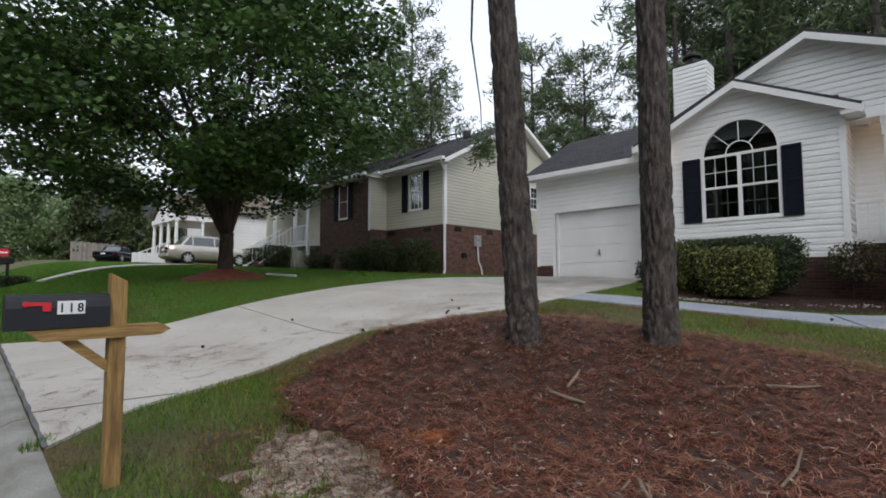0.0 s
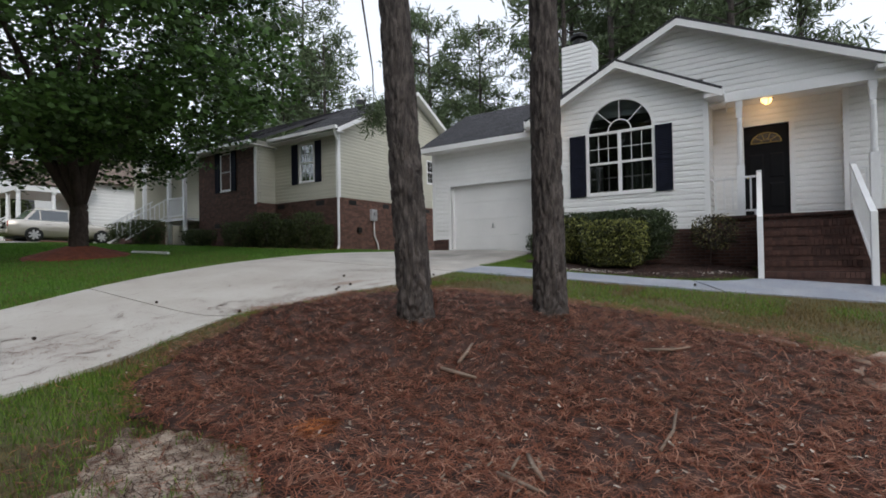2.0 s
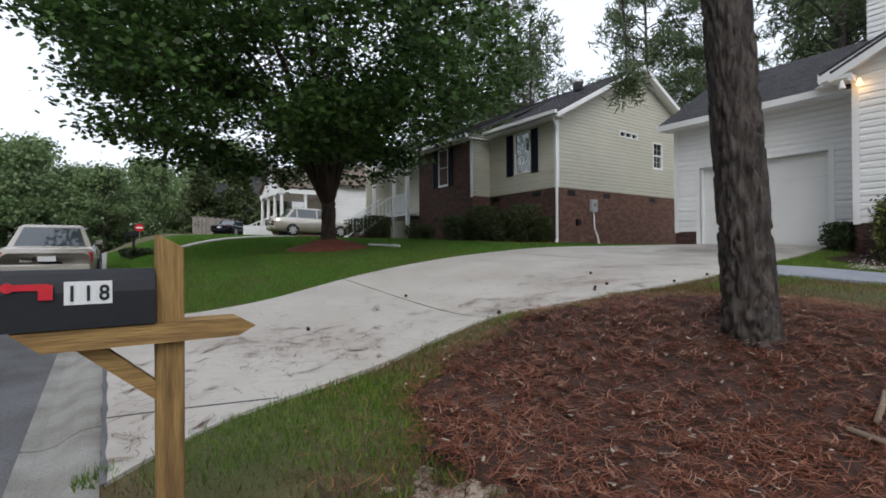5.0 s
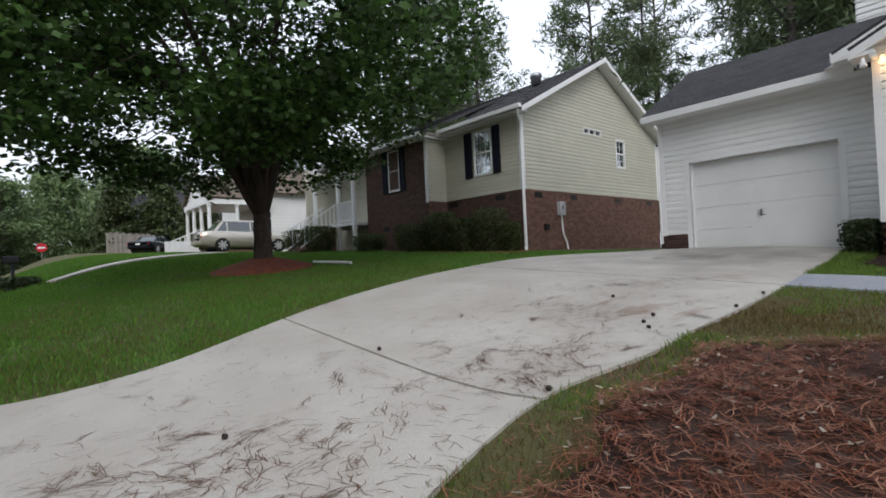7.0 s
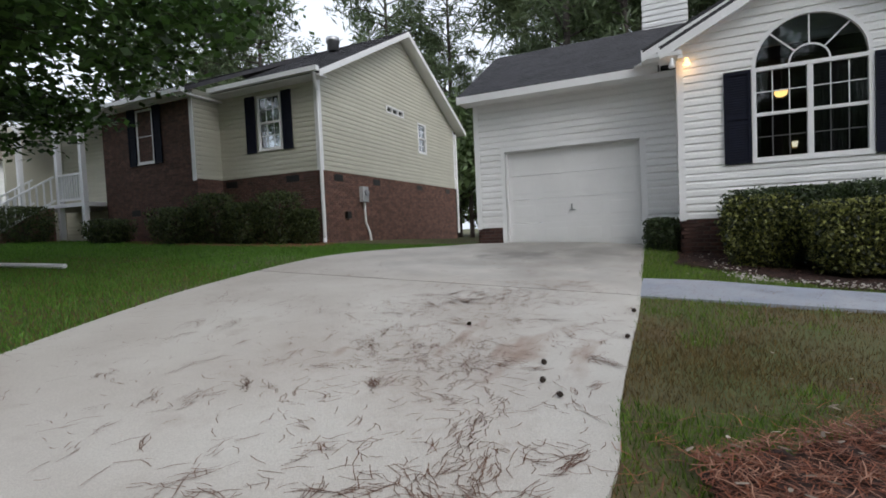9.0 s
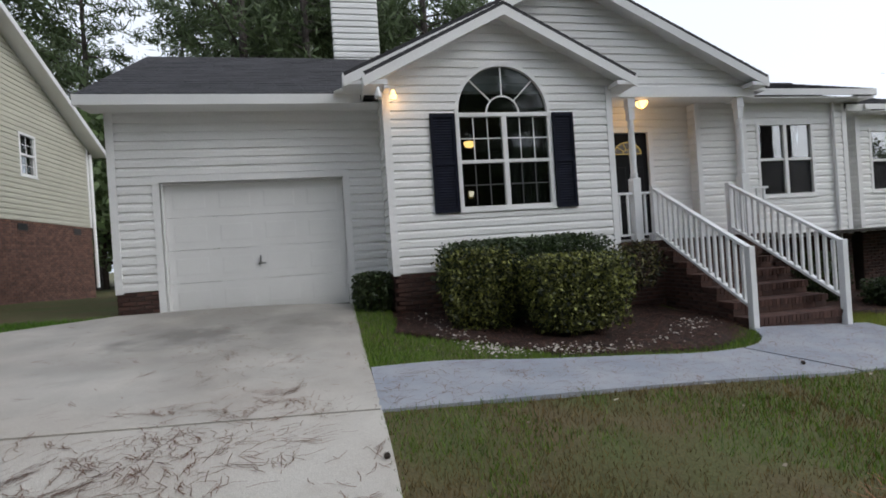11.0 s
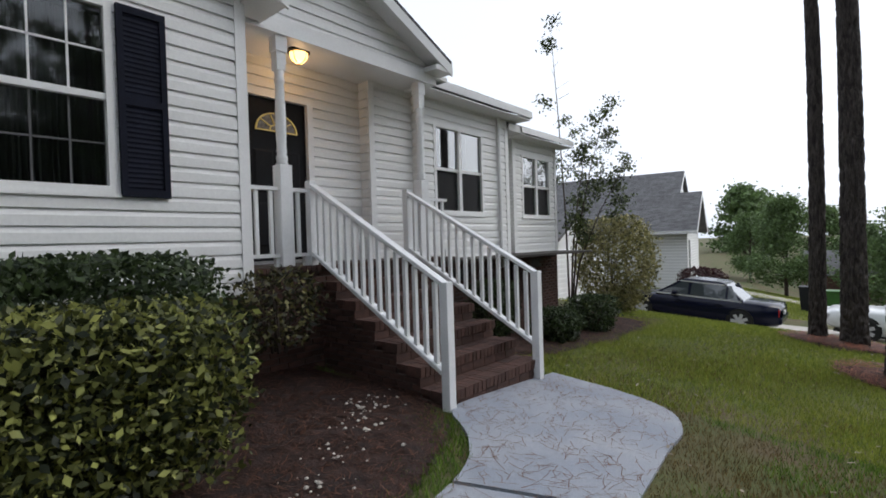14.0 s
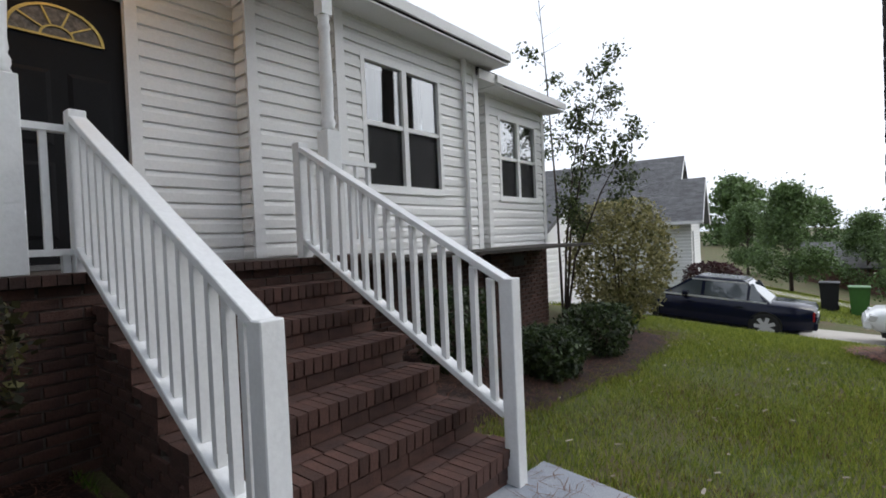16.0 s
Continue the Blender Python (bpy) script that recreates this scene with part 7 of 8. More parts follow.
tm = bed("tree_mound", lambda x, y: np.hypot((x - 6.15) / 1.2, (y - 15.9) / 1.2) + 0.06 * np.sin(x * 6) + 0.05 * np.sin(y * 7), 4.5, 7.9, 14.2, 17.6, 0.0, REDMULCH, "red bark mulch mound round the maple", 0.07)
co = np.empty(len(tm.data.vertices) * 3)
tm.data.vertices.foreach_get("co", co)
co = co.reshape(-1, 3)
d_ = np.hypot(co[:, 0] - 6.15, co[:, 1] - 15.9)
co[:, 2] += 0.03 + 0.34 * np.clip(1 - d_ / 1.25, 0, 1) - 0.05 * (d_ > 1.2)
tm.data.vertices.foreach_set("co", co.ravel())
for x, y, r in ((8.5, -7.7, 0.85), (7.72, -5.15, 0.75)):
    bed("pine_ring", lambda a, b: np.hypot((a - x) / r, (b - y) / r) + 0.08 * np.sin(a * 6 + b * 5), x - 1.4, x + 1.4, y - 1.4, y + 1.4, 0.07, STRAWBED, "ring of pine straw round lawn pines", 0.1)


def lying(name, pts, length, width, mat, lift=0.012, tilt=0.25, parent=None, curl=0.0, turn=None):
    """Thin blades lying about on the land."""
    pts = np.asarray(pts)
    n = len(pts)
    a = rng.random(n) * 2 * np.pi if turn is None else turn
    ln = length * (0.5 + rng.random(n))
    dz = (rng.random(n) - 0.35) * tilt * ln
    d = np.stack([np.cos(a) * ln, np.sin(a) * ln], 1) / 2
    s = np.stack([-np.sin(a), np.cos(a)], 1) * width / 2
    p0, p1 = pts[:, :2] - d, pts[:, :2] + d
    bow = s / width * 2 * (curl * ln * (rng.random(n) - 0.5))[:, None]
    mid = pts[:, :2] + bow
    z = pts[:, 2] + lift
    col = lambda q, zz: np.concatenate([q, zz[:, None]], 1)
    v = np.stack([col(p0 - s, z), col(p0 + s, z), col(mid + s, z + dz * 0.6), col(mid - s, z + dz * 0.6), col(p1 + s * 0.6, z + dz), col(p1 - s * 0.6, z + dz)], 1).reshape(-1, 3)
    b = np.arange(n)[:, None] * 6
    f = np.concatenate([b + np.array([0, 1, 2, 3]), b + np.array([3, 2, 4, 5])], 0)
    return new(name, array_mesh(name, v, f, mat))


def sown(n, x0, x1, y0, y1, keep):
    x, y = x0 + (x1 - x0) * rng.random(n), y0 + (y1 - y0) * rng.random(n)
    k = keep(x, y)
    return np.stack([x[k], y[k], height(x[k], y[k])], 1)


DL = np.array([DRIVE_L(u) for u in np.linspace(0, 1, 200)])
DR = np.array([DRIVE_R(u) for u in np.linspace(0, 1, 200)])


def on_drive(x, y, m=0.0):
    lo, hi = np.interp(x, DR[:, 0], DR[:, 1]), np.interp(x, DL[:, 0], DL[:, 1])
    return (y > lo - m) & (y < hi + m) & (x > 0.7) & (x < 13.42)


PI = np.array([PATH_IN(u) for u in np.linspace(0, 1, 200)])[::-1]
PO = np.array([PATH_OUT(u) for u in np.linspace(0, 1, 200)])[::-1]


def on_path(x, y, m=0.0):
    k = np.argsort(PI[:, 1])
    hi = np.interp(y, PI[k, 1], PI[k, 0])
    k = np.argsort(PO[:, 1])
    lo = np.interp(y, PO[k, 1], PO[k, 0])
    return (x > lo - m) & (x < hi + m) & (y > -1.33 - m) & (y < 5.82)


def under_house(x, y):
    return ((x > 12.6) & (y > 1.3) & (y < 5.3)) | ((x > 13.4) & (y > -6.8) & (y < 9.4)) | ((x > 10.85) & (y > -1.1) & (y < 0.7)) | ((x > 12.6) & (y > 13.8) & (y < 26))


def lawn(x, y):
    thin = 0.5 + 0.5 * np.sin(x * 1.3 + 2 * np.sin(y * 0.7)) * np.sin(y * 1.1 + x * 0.4)
    ok = (inside_straw(x, y) > 0.97) & (inside_bed(x, y) > 1.0 - 0.5 * rng.random(len(x)) ** 2 * (x < 11.0)) & ~on_drive(x, y, -0.02) & ~on_path(x, y, -0.02) & ~under_house(x, y) & (x > 0.73)
    ok &= ~((x > 11.45 + 0.3 * rng.random(len(x))) & (y < -1.4) & (y > -7.0)) & (np.hypot(x - 6.15, y - 15.9) > 1.1)
    ok &= rng.random(len(x)) < np.clip(0.08 + 0.55 * (inside_sand(x, y) - 0.45), 0.08, 1)
    return ok & (rng.random(len(x)) < 0.45 + 0.55 * thin)


def grass(name, pts, tall, width, label, mat=GRASSLEAF):
    n = len(pts)
    a = rng.random(n) * 6.283
    lean = (rng.random((n, 2)) - 0.5) * 1.3
    h = tall * (0.5 + 0.8 * rng.random(n))
    s = np.stack([np.cos(a), np.sin(a), np.zeros(n)], 1) * width / 2
    top = pts + np.concatenate([lean * h[:, None], h[:, None]], 1)
    base = pts - np.array([0, 0, 0.012])
    v = np.stack([base - s, base + s, top], 1).reshape(-1, 3)
    ob = new(name, array_mesh(name, v, np.arange(3 * n).reshape(-1, 3), mat))
    tagged(ob, label, "grass", kind="stuff")


def dry(x, y):
    """How far the turf has yellowed, in drifting patches; far less by the bay bed, its green standing in for shade."""
    p = np.sin(x * 1.9 + 1.3 * np.sin(y * 1.4)) * np.sin(y * 1.6 - 0.8 * np.sin(x * 2.3)) + 0.5 * np.sin(x * 4.7 + y * 3.1) * np.sin(y * 5.3 - x * 2.2)
    return rng.random(len(x)) < np.clip(0.40 + 1.25 * p, 0.04, 0.96) * np.where((x > 9.9) & (y > 0.8), 0.1, 1.0) + 0.55 * ((x > 6.0) & (x < 9.6) & (y > -1.0))


grass("grass", sown(400000, 0.72, 13.4, -1.2, 6.0, lambda x, y: lawn(x, y) & ~dry(x, y)), 0.060, 0.009, "short patchy lawn grass round the straw bed and path")
grass("dry_grass", sown(270000, 0.72, 13.4, -1.2, 6.0, lambda x, y: lawn(x, y) & dry(x, y)), 0.042, 0.008, "yellowed thin turf between green patches", DRYGRASS)
grass("dry_grass", sown(170000, 0.75, 13.4, 9.2, 18.5, lambda x, y: lawn(x, y) & dry(x, y) & ((np.hypot(x - 5.4, y - 14.2) < 4.0) | ((y < 11.2 + 0.25 * x) & (x < 7.0)))), 0.045, 0.012, "thin brownish turf under the maple", DRYGRASS)
grass("grass", sown(190000, 0.75, 13.4, -5.0, -1.2, lawn), 0.055, 0.010, "short bright lawn grass beside the path end", SIDEGRASS)
grass("dry_grass", sown(60000, 0.75, 13.4, -5.0, -1.2, lambda x, y: lawn(x, y) & dry(x, y)), 0.045, 0.010, "straw-coloured thin turf on the side lawn", DRYGRASS)
grass("grass", sown(130000, 2.0, 13.4, -9.5, -5.0, lawn), 0.055, 0.014, "short lawn grass on the lower side lawn", SIDEGRASS)
grass("grass", sown(230000, 0.75, 13.4, 9.2, 18.5, lawn), 0.06, 0.014, "neighbour's short green lawn grass", GREENGRASS)
grass("grass", sown(120000, 0.75, 13.0, 18.5, 34, lambda x, y: ~under_house(x, y)), 0.07, 0.03, "far lawn grass of the neighbours", GREENGRASS)
grass("grass", sown(120000, 0.75, 16.0, -34, -9.5, lambda x, y: ~((y < -11.9) & (y > -16.7)) & (x > 0.75)), 0.07, 0.03, "far lawn grass down the street", SIDEGRASS)
grass("weeds", sown(5200, 0.60, 0.80, 0.5, 5.2, lambda x, y: rng.random(len(x)) < np.clip(1.3 * np.sin(y * 4.1 + 2 * np.sin(y * 2.3)) - 0.35, 0, 1)), 0.075, 0.010, "green weeds rooted in the kerb joint")
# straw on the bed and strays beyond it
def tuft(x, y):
    """Heaps and hollows in the straw, a hand's breadth across; thinned hollows bare dark litter as shadow."""
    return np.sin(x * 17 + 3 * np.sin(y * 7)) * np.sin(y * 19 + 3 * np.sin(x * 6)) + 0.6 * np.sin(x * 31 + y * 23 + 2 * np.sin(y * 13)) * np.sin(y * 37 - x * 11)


o = lying("pine_straw", sown(135000, 1.0, 7.4, -2.2, 6.0, lambda x, y: (inside_straw(x, y) < 1.02 + 0.2 * rng.random(len(x)) ** 2) & (rng.random(len(x)) < 0.3 + 0.7 * (tuft(x, y) > -0.15))), 0.105, 0.0050, STRAW, 0.085, 0.45, curl=0.28)
tagged(o, "loose red-brown pine needles heaped on the bed", "pine straw", kind="stuff")
# pale colour on the heaps paints the light on the topmost needles
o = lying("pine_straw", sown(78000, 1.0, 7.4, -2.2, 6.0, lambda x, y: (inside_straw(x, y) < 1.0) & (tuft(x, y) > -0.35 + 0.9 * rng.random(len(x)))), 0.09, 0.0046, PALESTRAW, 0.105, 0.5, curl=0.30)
tagged(o, "paler pine needles on top of the bed, sunlit tone in their colour", "pine straw", kind="stuff")
o = lying("pine_straw", sown(9000, 0.9, 9.0, -3, 5.8, lambda x, y: (inside_straw(x, y) < 2.2) & (inside_straw(x, y) > 0.95) & ~on_drive(x, y)), 0.12, 0.005, STRAW, 0.045, 0.3, curl=0.5)
tagged(o, "stray pine needles in the grass", "pine straw", kind="stuff")
o = lying("pine_straw", sown(13000, 0.9, 3.4, 1.6, 4.9, lambda x, y: inside_sand(x, y) < 0.6 + 2.4 * rng.random(len(x))), 0.075, 0.0045, LITTER, 0.016, 0.2, curl=0.5)
tagged(o, "dark needle litter on the sandy patch", "pine straw", kind="stuff")
o = lying("pine_straw", sown(16000, 6.8, 9.6, -8.8, -4.2, lambda x, y: np.minimum(np.hypot(x - 8.5, y + 7.7) / 0.9, np.hypot(x - 7.72, y + 5.15) / 0.8) < 0.8 + 0.35 * rng.random(len(x))), 0.12, 0.008, STRAW, 0.08, 0.4, curl=0.3)
tagged(o, "red-brown pine straw ringing the lawn pines", "pine straw", kind="stuff")
o = lying("leaf_litter", sown(22000, 10.0, 13.4, 0.4, 5.7, lambda x, y: inside_bed(x, y) < 1.0), 0.07, 0.006, LITTER, 0.045, 0.4, curl=0.4)
tagged(o, "brown leaf and bark litter in the bed", "litter", kind="stuff")
o = lying("leaf_litter", sown(11000, 11.3, 13.6, -7.3, -1.3, lambda x, y: x > 11.3 + 0.35 * rng.random(len(x))), 0.10, 0.005, LITTER, 0.05, 0.4, curl=0.4)
tagged(o, "brown needle litter along the wing", "litter", kind="stuff")


def drift(x, y):
    """Needles gather in a broad streak along the right half of the drive."""
    t = np.exp(-((y - (6.7 + 0.10 * (x - 4) + 0.3 * np.sin(x * 1.1))) / 0.75) ** 2)
    return on_drive(x, y, -0.03) & (rng.random(len(x)) < np.where(x > 9.3, 0.3, 1.0)) & (rng.random(len(x)) < 0.12 + 0.8 * t * (0.4 + 0.6 * (np.sin(x * 3 + y * 2) > -0.2)))


o = lying("fallen_needles", sown(15000, 0.8, 13.2, 4.7, 11.2, drift), 0.125, 0.0042, NEEDLE, 0.036, 0.05, curl=0.4)
tagged(o, "brown pine needles scattered on the concrete drive", "pine needles", kind="stuff")


def needle_heaps(n, per, along, across, test, length, mat, label):
    """Needles washed into small combed drifts, each bent a little."""
    c = sown(n, 0.8, 13.0, 4.7, 10.9, test)[:, :2]
    k = len(c)
    a = 0.55 + 0.75 * rng.normal(size=k)
    size = (0.35 + 1.1 * rng.random(k) ** 2)
    q = np.repeat(np.arange(k), per)
    q = q[rng.random(len(q)) < np.clip(size[q], 0.2, 1)]
    u = rng.normal(size=len(q)) * along * size[q]
    w = rng.normal(size=len(q)) * across * size[q]
    bend = 1.2 * rng.normal(size=k)[q] * u
    aa = a[q] + bend
    x = c[q, 0] + u * np.cos(aa) - w * np.sin(aa)
    y = c[q, 1] + u * np.sin(aa) + w * np.cos(aa)
    ok = on_drive(x, y, -0.03)
    o = lying("fallen_needles", np.column_stack([x[ok], y[ok], height(x[ok], y[ok])]), length, 0.0037, mat, 0.036, 0.10, curl=0.35, turn=aa[ok] + 0.28 * rng.normal(size=ok.sum()))
    tagged(o, label, "pine needles", kind="stuff")


needle_heaps(2300, 13, 0.10, 0.026, drift, 0.11, NEEDLE, "combed drifts of brown pine needles on the drive")
needle_heaps(170, 46, 0.14, 0.038, lambda x, y: drift(x, y) & (y < 8.2), 0.11, DARKNEEDLE, "dark wet heaps of pine needles on the drive")
o = lying("fallen_needles", sown(2300, 8.8, 11.0, -1.4, 5.8, lambda x, y: on_path(x, y, -0.02)), 0.15, 0.0042, NEEDLE, 0.036, 0.05, curl=0.35)
tagged(o, "brown pine needles scattered on the path", "pine needles", kind="stuff")
o = lying("dry_leaves", sown(2300, 1.2, 7.2, -2, 5.6, lambda x, y: inside_straw(x, y) < 1.1), 0.033, 0.016, DRYLEAF, 0.12, 0.6)
tagged(o, "small pale dry leaves on the straw", "dry leaves", kind="stuff")
o = lying("dry_leaves", sown(500, 3, 12, -8, 5.6, lawn), 0.04, 0.022, DRYLEAF, 0.045, 0.4)
tagged(o, "small pale dry leaves in the grass", "dry leaves", kind="stuff")


# ---- small things ----
def pine_cone_mesh():
    g = Geo()
    g.lathe([(0.008, 0.0), (0.022, 0.012), (0.028, 0.03), (0.022, 0.05), (0.008, 0.066)], 9)
    for k in range(40):
        h, a = 0.006 + 0.056 * k / 40, k * 2.4
        r = 0.028 * math.sin(math.pi * (0.12 + 0.8 * k / 40)) + 0.004
        c, s_ = math.cos(a), math.sin(a)
        g.add([(c * r * 0.6 - s_ * 0.008, s_ * r * 0.6 + c * 0.008, h), (c * r * 0.6 + s_ * 0.008, s_ * r * 0.6 - c * 0.008, h), (c * (r + 0.012), s_ * (r + 0.012), h + 0.008)], [(0, 1, 2)])
    return g.mesh("pine_cone", CONEMAT)


cone = pine_cone_mesh()
for k, (x, y) in enumerate(((7.20, 7.16), (6.16, 6.25), (6.49, 6.31), (2.55, 7.18), (4.15, 7.83), (4.14, 5.88), (7.32, 5.81), (9.4, 1.5), (5.97, 6.1), (8.2, 5.80), (3.2, 4.2), (4.9, 4.9))):
    ob = new("pine_cone", cone)
    ob.matrix_world = pose(x, y, hz(x, y) + 0.05, 80, 0, 67 * k) @ Matrix.Diagonal((0.62, 0.62, 0.62, 1)) @ Matrix.Translation((0, 0, -0.03))
    tagged(ob, "brown open pine cone lying on the ground", "pine cone", group="fallen pine cones")
stones = Geo()
edge = ((12.16, 5.0, 0.35), (11.15, 4.72, 0.7), (10.40, 4.48, 1.0), (10.22, 4.38, 0.9), (10.34, 3.83, 0.5), (10.24, 3.51, 0.9), (10.24, 3.04, 0.7), (10.6, 2.1, 0.25), (11.2, 1.35, 0.8), (11.5, 0.95, 0.3))
st_pts = []
for (xa, ya, da), (xb, yb, db) in zip(edge, edge[1:]):
    for _ in range(int(85 * (da + db) / 2)):
        w = rng.random()
        x, y = xa + (xb - xa) * w + 0.13 * rng.normal(), ya + (yb - ya) * w + 0.13 * rng.normal()
        if not on_path(np.array([x]), np.array([y]), 0.03)[0]:
            st_pts.append((x, y, hz(x, y)))
for p in st_pts:
    r = 0.006 + 0.015 * rng.random() ** 2
    stones.lathe([(r * 0.6, 0), (r, r * 0.35), (r * 0.5, r * 0.8)], 5, (p[0], p[1], p[2] + 0.045))
tagged(stones.put("stone_chips", STONEMAT), "scattered white stone chips along the bed edge", "stones", kind="stuff")


def stick(pts, r, label):
    tagged(Geo().tube([(x, y, hz(x, y) + 0.105) for x, y in pts], [r, r * 1.1, r * 0.7], 6).put("stick", STICK, smooth=True), label, "stick", group="sticks on the straw")


stick([(4.25, 2.86), (4.40, 2.87), (4.57, 2.90)], 0.016, "short dead grey-brown stick on the straw")
stick([(4.10, 2.95), (4.12, 2.78), (4.14, 2.62)], 0.018, "short broken dead stick on the straw")
stick([(3.02, 1.86), (2.98, 1.72), (2.93, 1.54)], 0.013, "pale dead stick near the bed edge")
stick([(3.32, 1.80), (3.20, 1.72), (3.06, 1.60)], 0.016, "pale dead stick lying in the straw")
stick([(3.28, 1.84), (3.20, 1.83), (3.10, 1.81)], 0.009, "thin dead twig lying in the straw")
stick([(3.67, 1.11), (3.95, 1.08), (4.27, 1.10)], 0.010, "thin grey twig lying in the straw")
stick([(5.30, 1.50), (5.42, 1.30), (5.60, 1.16)], 0.012, "grey dead twig lying in the straw")
for x, y, w, d, a in ((6.29, -0.01, 0.30, 0.10, 20), (6.02, -0.06, 0.26, 0.09, -12), (5.76, -0.16, 0.34, 0.12, 8), (6.53, 0.50, 0.28, 0.08, 30), (6.45, -0.32, 0.25, 0.1, -25)):
    fs = Geo().prism([(-w, -d, 0), (w * 0.9, -d * 1.1, 0), (w, d, 0), (-w * 0.8, d * 0.9, 0)], [(-w * 0.9, -d * 0.8, 0.03), (w * 0.8, -d * 0.9, 0.035), (w * 0.9, d * 0.8, 0.03), (-w * 0.7, d * 0.8, 0.025)]).put("flat_stone", SAND)
    fs.matrix_world = pose(x, y, hz(x, y) + 0.03, 0, 0, a)
    tagged(fs, "flat pale stone slab sunk at the bed's edge", "stone", group="flat stones at the bed")
sprig = new("pine_sprig", leaf_cloud("pine_sprig", np.array([(2.79, 3.11, hz(2.79, 3.11) + 0.10)] * 150) + rng.normal(size=(150, 3)) * np.array([0.07, 0.07, 0.02]), 0.10, ORANGESTRAW, aspect=0.022, level=0.4))
tagged(sprig, "dead orange pine sprig lying on the straw", "pine sprig")
tagged(Geo().tube([(2.18, 4.28, hz(2.18, 4.28) + 0.03), (2.4, 4.12, hz(2.4, 4.12) + 0.04), (2.75, 3.9, hz(2.75, 3.9) + 0.02)], [0.02, 0.03, 0.015], 6).put("tree_root", BARK, smooth=True), "surface root at the bed's edge", "root")
tagged(Geo().tube([(7.55, 16.0, hz(7.55, 16.0) + 0.05), (7.85, 14.6, hz(7.85, 14.6) + 0.06)], 0.045, 8).put("drain_pipe", TRIM), "white plastic drain pipe end lying in the lawn", "pipe")

# far mailbox, sign, fence and houses up the street
fm = thing("far_mailbox", "dark mailbox on a post by the far kerb", "mailbox")
z_ = hz(1.5, 22.4)
Geo().box(1.46, 1.54, 22.36, 22.44, z_ - 0.1, z_ + 0.80).put("post", BOXBLACK, fm)
Geo().box(1.28, 1.66, 22.31, 22.49, z_ + 0.80, z_ + 1.0).put("box", BOXBLACK, fm, bevel=0.02)
ss = thing("stop_sign", "red octagonal stop sign on a pole at the corner", "sign")
z_ = hz(3.14, 55)
Geo().box(3.11, 3.17, 54.97, 55.03, z_ - 0.1, z_ + 1.5).put("pole", STEEL, ss)
Geo().lathe([(0.38, -0.01), (0.38, 0.01)], 8, (3.14, 54.94, z_ + 1.12), "y").put("plate", RED, ss)
Geo().box(2.90, 3.38, 54.918, 54.925, z_ + 1.05, z_ + 1.19).put("lettering", LABELWHITE, ss)
fence = thing("picket_fence", "grey weathered wooden board fence up the street", "fence")
FW = material("grey_fence_wood", (0.30, 0.27, 0.24), 0.9, 0.3, 4, 0.3, piece=0.2)
for i in range(23):
    x = 6.9 + i * 0.145
    z_ = hz(x, 50)
    Geo().box(x, x + 0.135, 50.0, 50.03, z_ - 0.1, z_ + 1.75 + 0.05 * (i % 3)).put("board", FW, fence)
for dz in (0.5, 1.4):
    Geo().box(6.9, 10.3, 50.03, 50.08, hz(8, 50) + dz, hz(8, 50) + dz + 0.09).put("rail", FW, fence)
fh = thing("far_house", "far house with a steep dark roof among evergreens", "house")
zf = hz(12, 58)
Geo().box(9.6, 18.5, 58, 68, zf - 0.3, zf + 3.2).put("wall", WHITE, fh)
roof("roof_slope", [(9.1, 57.4, zf + 3.0), (19.0, 57.4, zf + 3.0), (19.0, 63, zf + 9.0), (9.1, 63, zf + 9.0)], SHINGLE, fh, tabs=False)
roof("roof_slope", [(19.0, 68.6, zf + 3.0), (9.1, 68.6, zf + 3.0), (9.1, 63, zf + 9.0), (19.0, 63, zf + 9.0)], SHINGLE, fh, tabs=False)
for sx in (9.6, 18.4):
    Geo().prism([(sx, 58, zf + 3.2), (sx, 68, zf + 3.2), (sx, 63, zf + 8.6)], [(sx + 0.1, 58, zf + 3.2), (sx + 0.1, 68, zf + 3.2), (sx + 0.1, 63, zf + 8.6)]).put("gable", WHITE, fh)
for x in (11.0, 13.0, 15.5):
    Geo().box(x, x + 1.0, 57.95, 57.99, zf + 1.0, zf + 2.4).put("window", CARGLASS, fh)
lh = thing("far_house", "small white house low at the street's far end", "house")
zl = hz(-12, 55)
Geo().box(-18, -9, 56, 63, zl - 0.3, zl + 2.6).put("wall", WHITE, lh)
roof("roof_slope", [(-18.4, 55.6, zl + 2.5), (-8.6, 55.6, zl + 2.5), (-8.6, 59.5, zl + 4.6), (-18.4, 59.5, zl + 4.6)], GREYSHINGLE, lh, tabs=False)
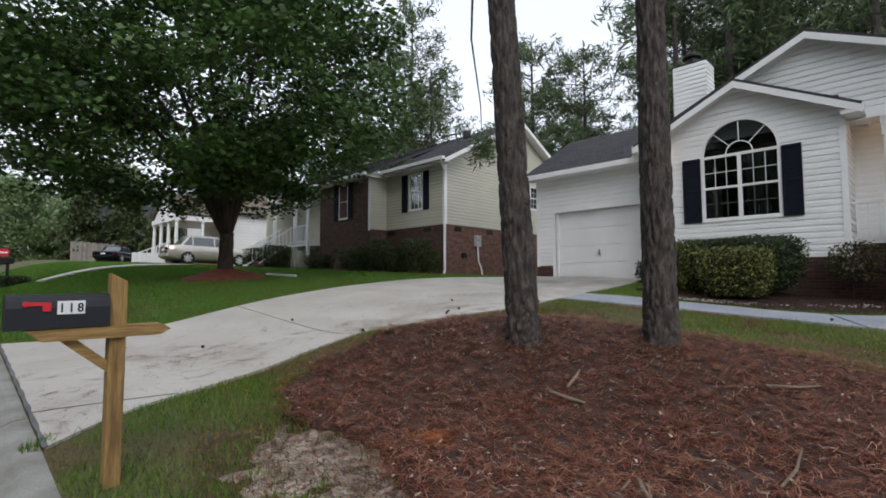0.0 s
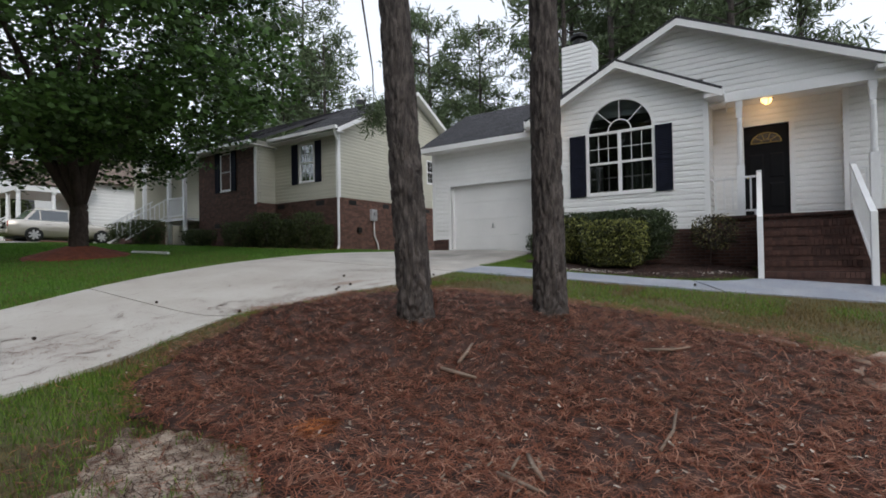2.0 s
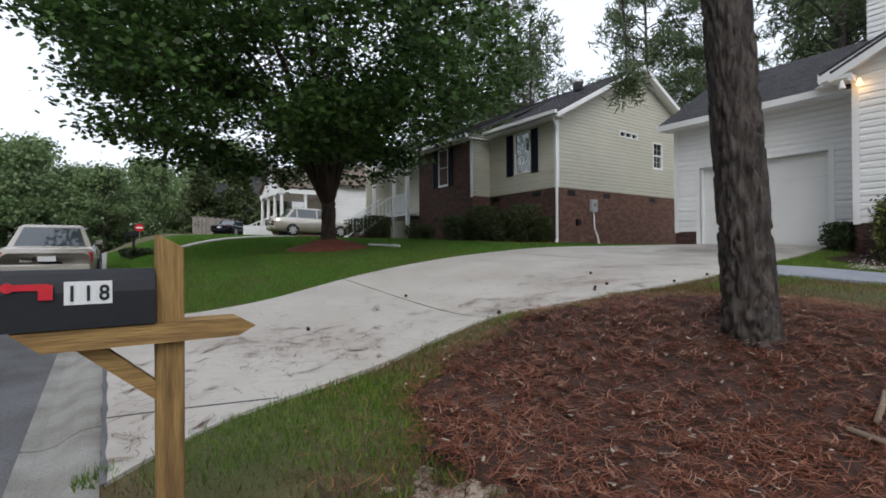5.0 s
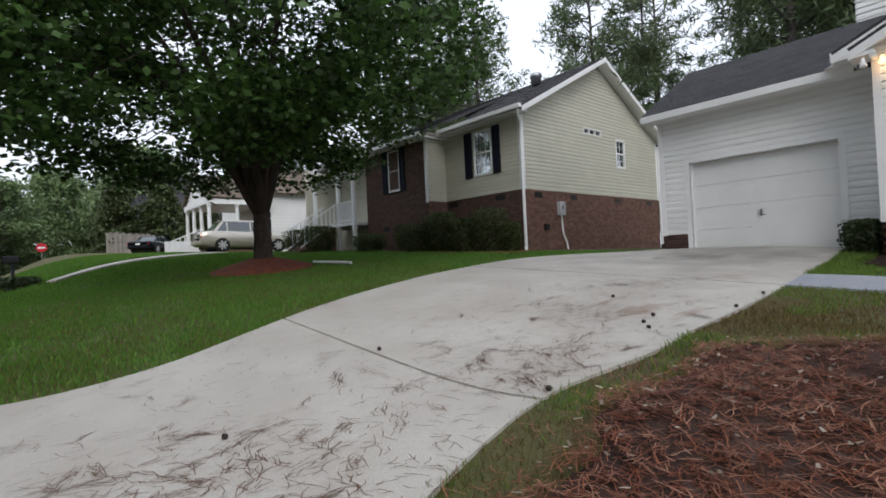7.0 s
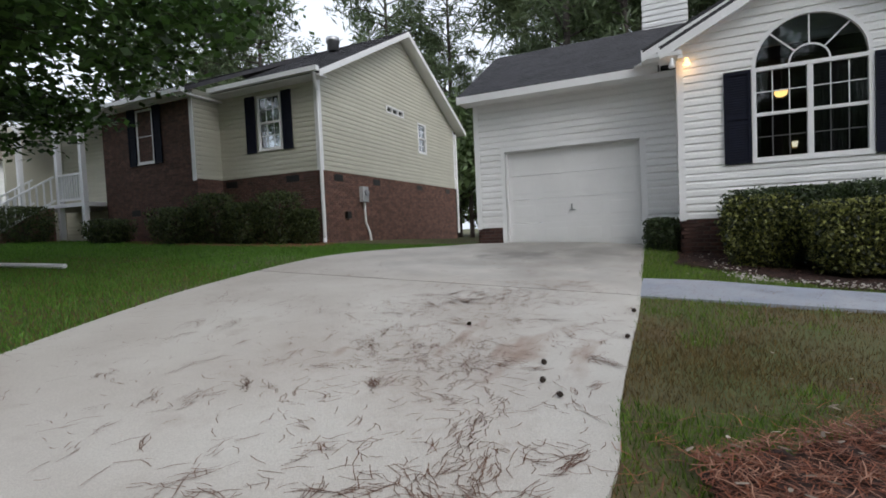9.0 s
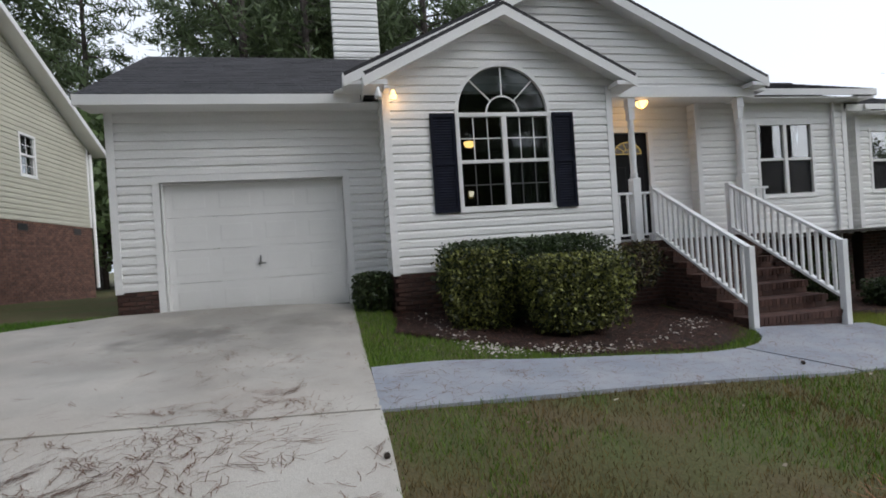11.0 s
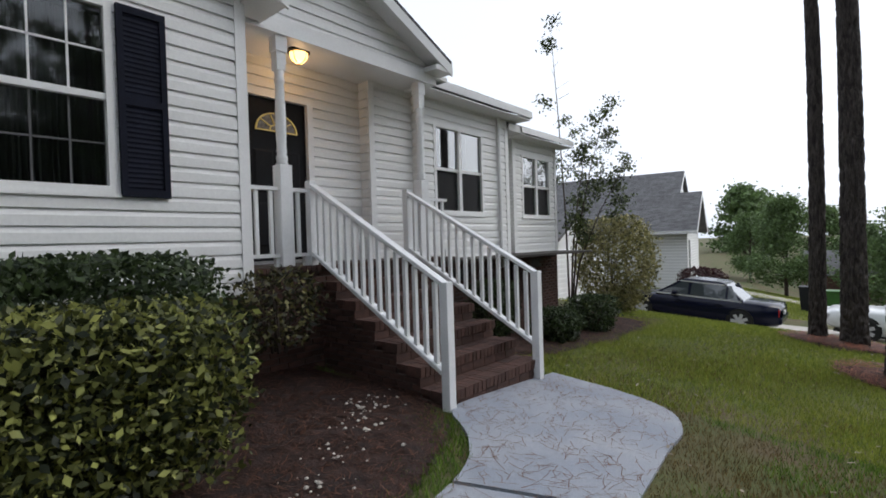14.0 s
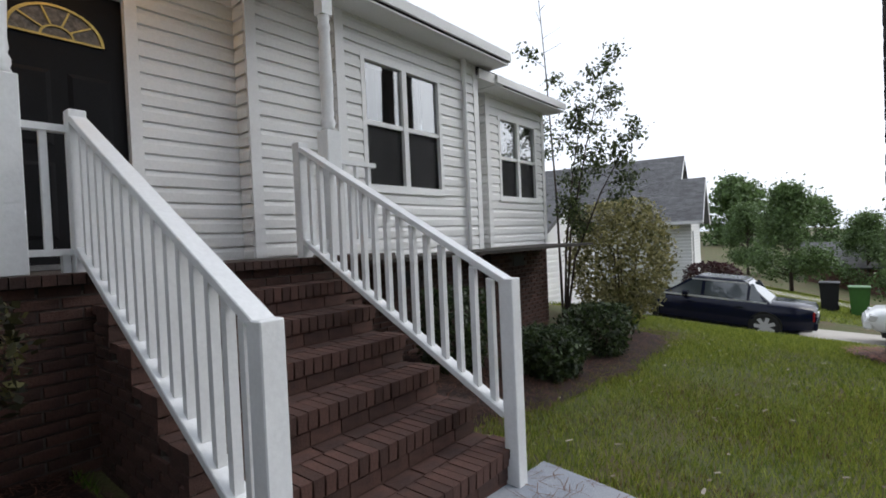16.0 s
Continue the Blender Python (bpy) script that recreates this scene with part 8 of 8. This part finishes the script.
roof("roof_slope", [(-8.6, 63.4, zl + 2.5), (-18.4, 63.4, zl + 2.5), (-18.4, 59.5, zl + 4.6), (-8.6, 59.5, zl + 4.6)], GREYSHINGLE, lh, tabs=False)
rh = thing("far_house", "distant red-brick house seen through the trees", "house")
zr_ = hz(6, -52)
Geo().box(2, 12, -54, -47, zr_ - 0.3, zr_ + 2.6).put("wall", BRICK2, rh)
roof("roof_slope", [(1.6, -46.6, zr_ + 2.5), (12.4, -46.6, zr_ + 2.5), (12.4, -50.5, zr_ + 4.4), (1.6, -50.5, zr_ + 4.4)], GREYSHINGLE, rh, tabs=False)
roof("roof_slope", [(12.4, -54.4, zr_ + 2.5), (1.6, -54.4, zr_ + 2.5), (1.6, -50.5, zr_ + 4.4), (12.4, -50.5, zr_ + 4.4)], GREYSHINGLE, rh, tabs=False)
sheet("cross_road", line((0.75, -24.2), (14, -25.5), (30, -27)), line((0.75, -28.0), (14, -29.5), (30, -31)), 0.04, CONCRETE, "pale cross street beyond the lawns", "road", m=4)
for k, (x, y, mm, lab) in enumerate(((9.9, -20.4, BOXBLACK, "dark wheeled rubbish bin on the far lawn"), (9.1, -20.2, material("green_plastic", (0.05, 0.16, 0.03), 0.5, 0.2, 6, 0.05), "green wheeled rubbish bin on the far lawn"))):
    wb = thing("wheelie_bin", lab, "bin", group="wheeled bins")
    z_ = hz(x, y)
    Geo().prism([(x - .22, y - .25, z_ + 0.02), (x + .22, y - .25, z_ + 0.02), (x + .22, y + .25, z_ + 0.02), (x - .22, y + .25, z_ + 0.02)], [(x - .28, y - .32, z_ + .95), (x + .28, y - .32, z_ + .95), (x + .28, y + .32, z_ + .95), (x - .28, y + .32, z_ + .95)]).put("body", mm, wb)
    Geo().box(x - 0.30, x + 0.30, y - 0.35, y + 0.35, z_ + 0.95, z_ + 1.02).put("lid", mm, wb, bevel=0.015)
    for s_ in (-1, 1):
        Geo().lathe([(0.1, -0.02), (0.1, 0.02)], 12, (x + s_ * 0.24, y - 0.27, z_ + 0.1), "x").put("wheel", TYRE, wb)
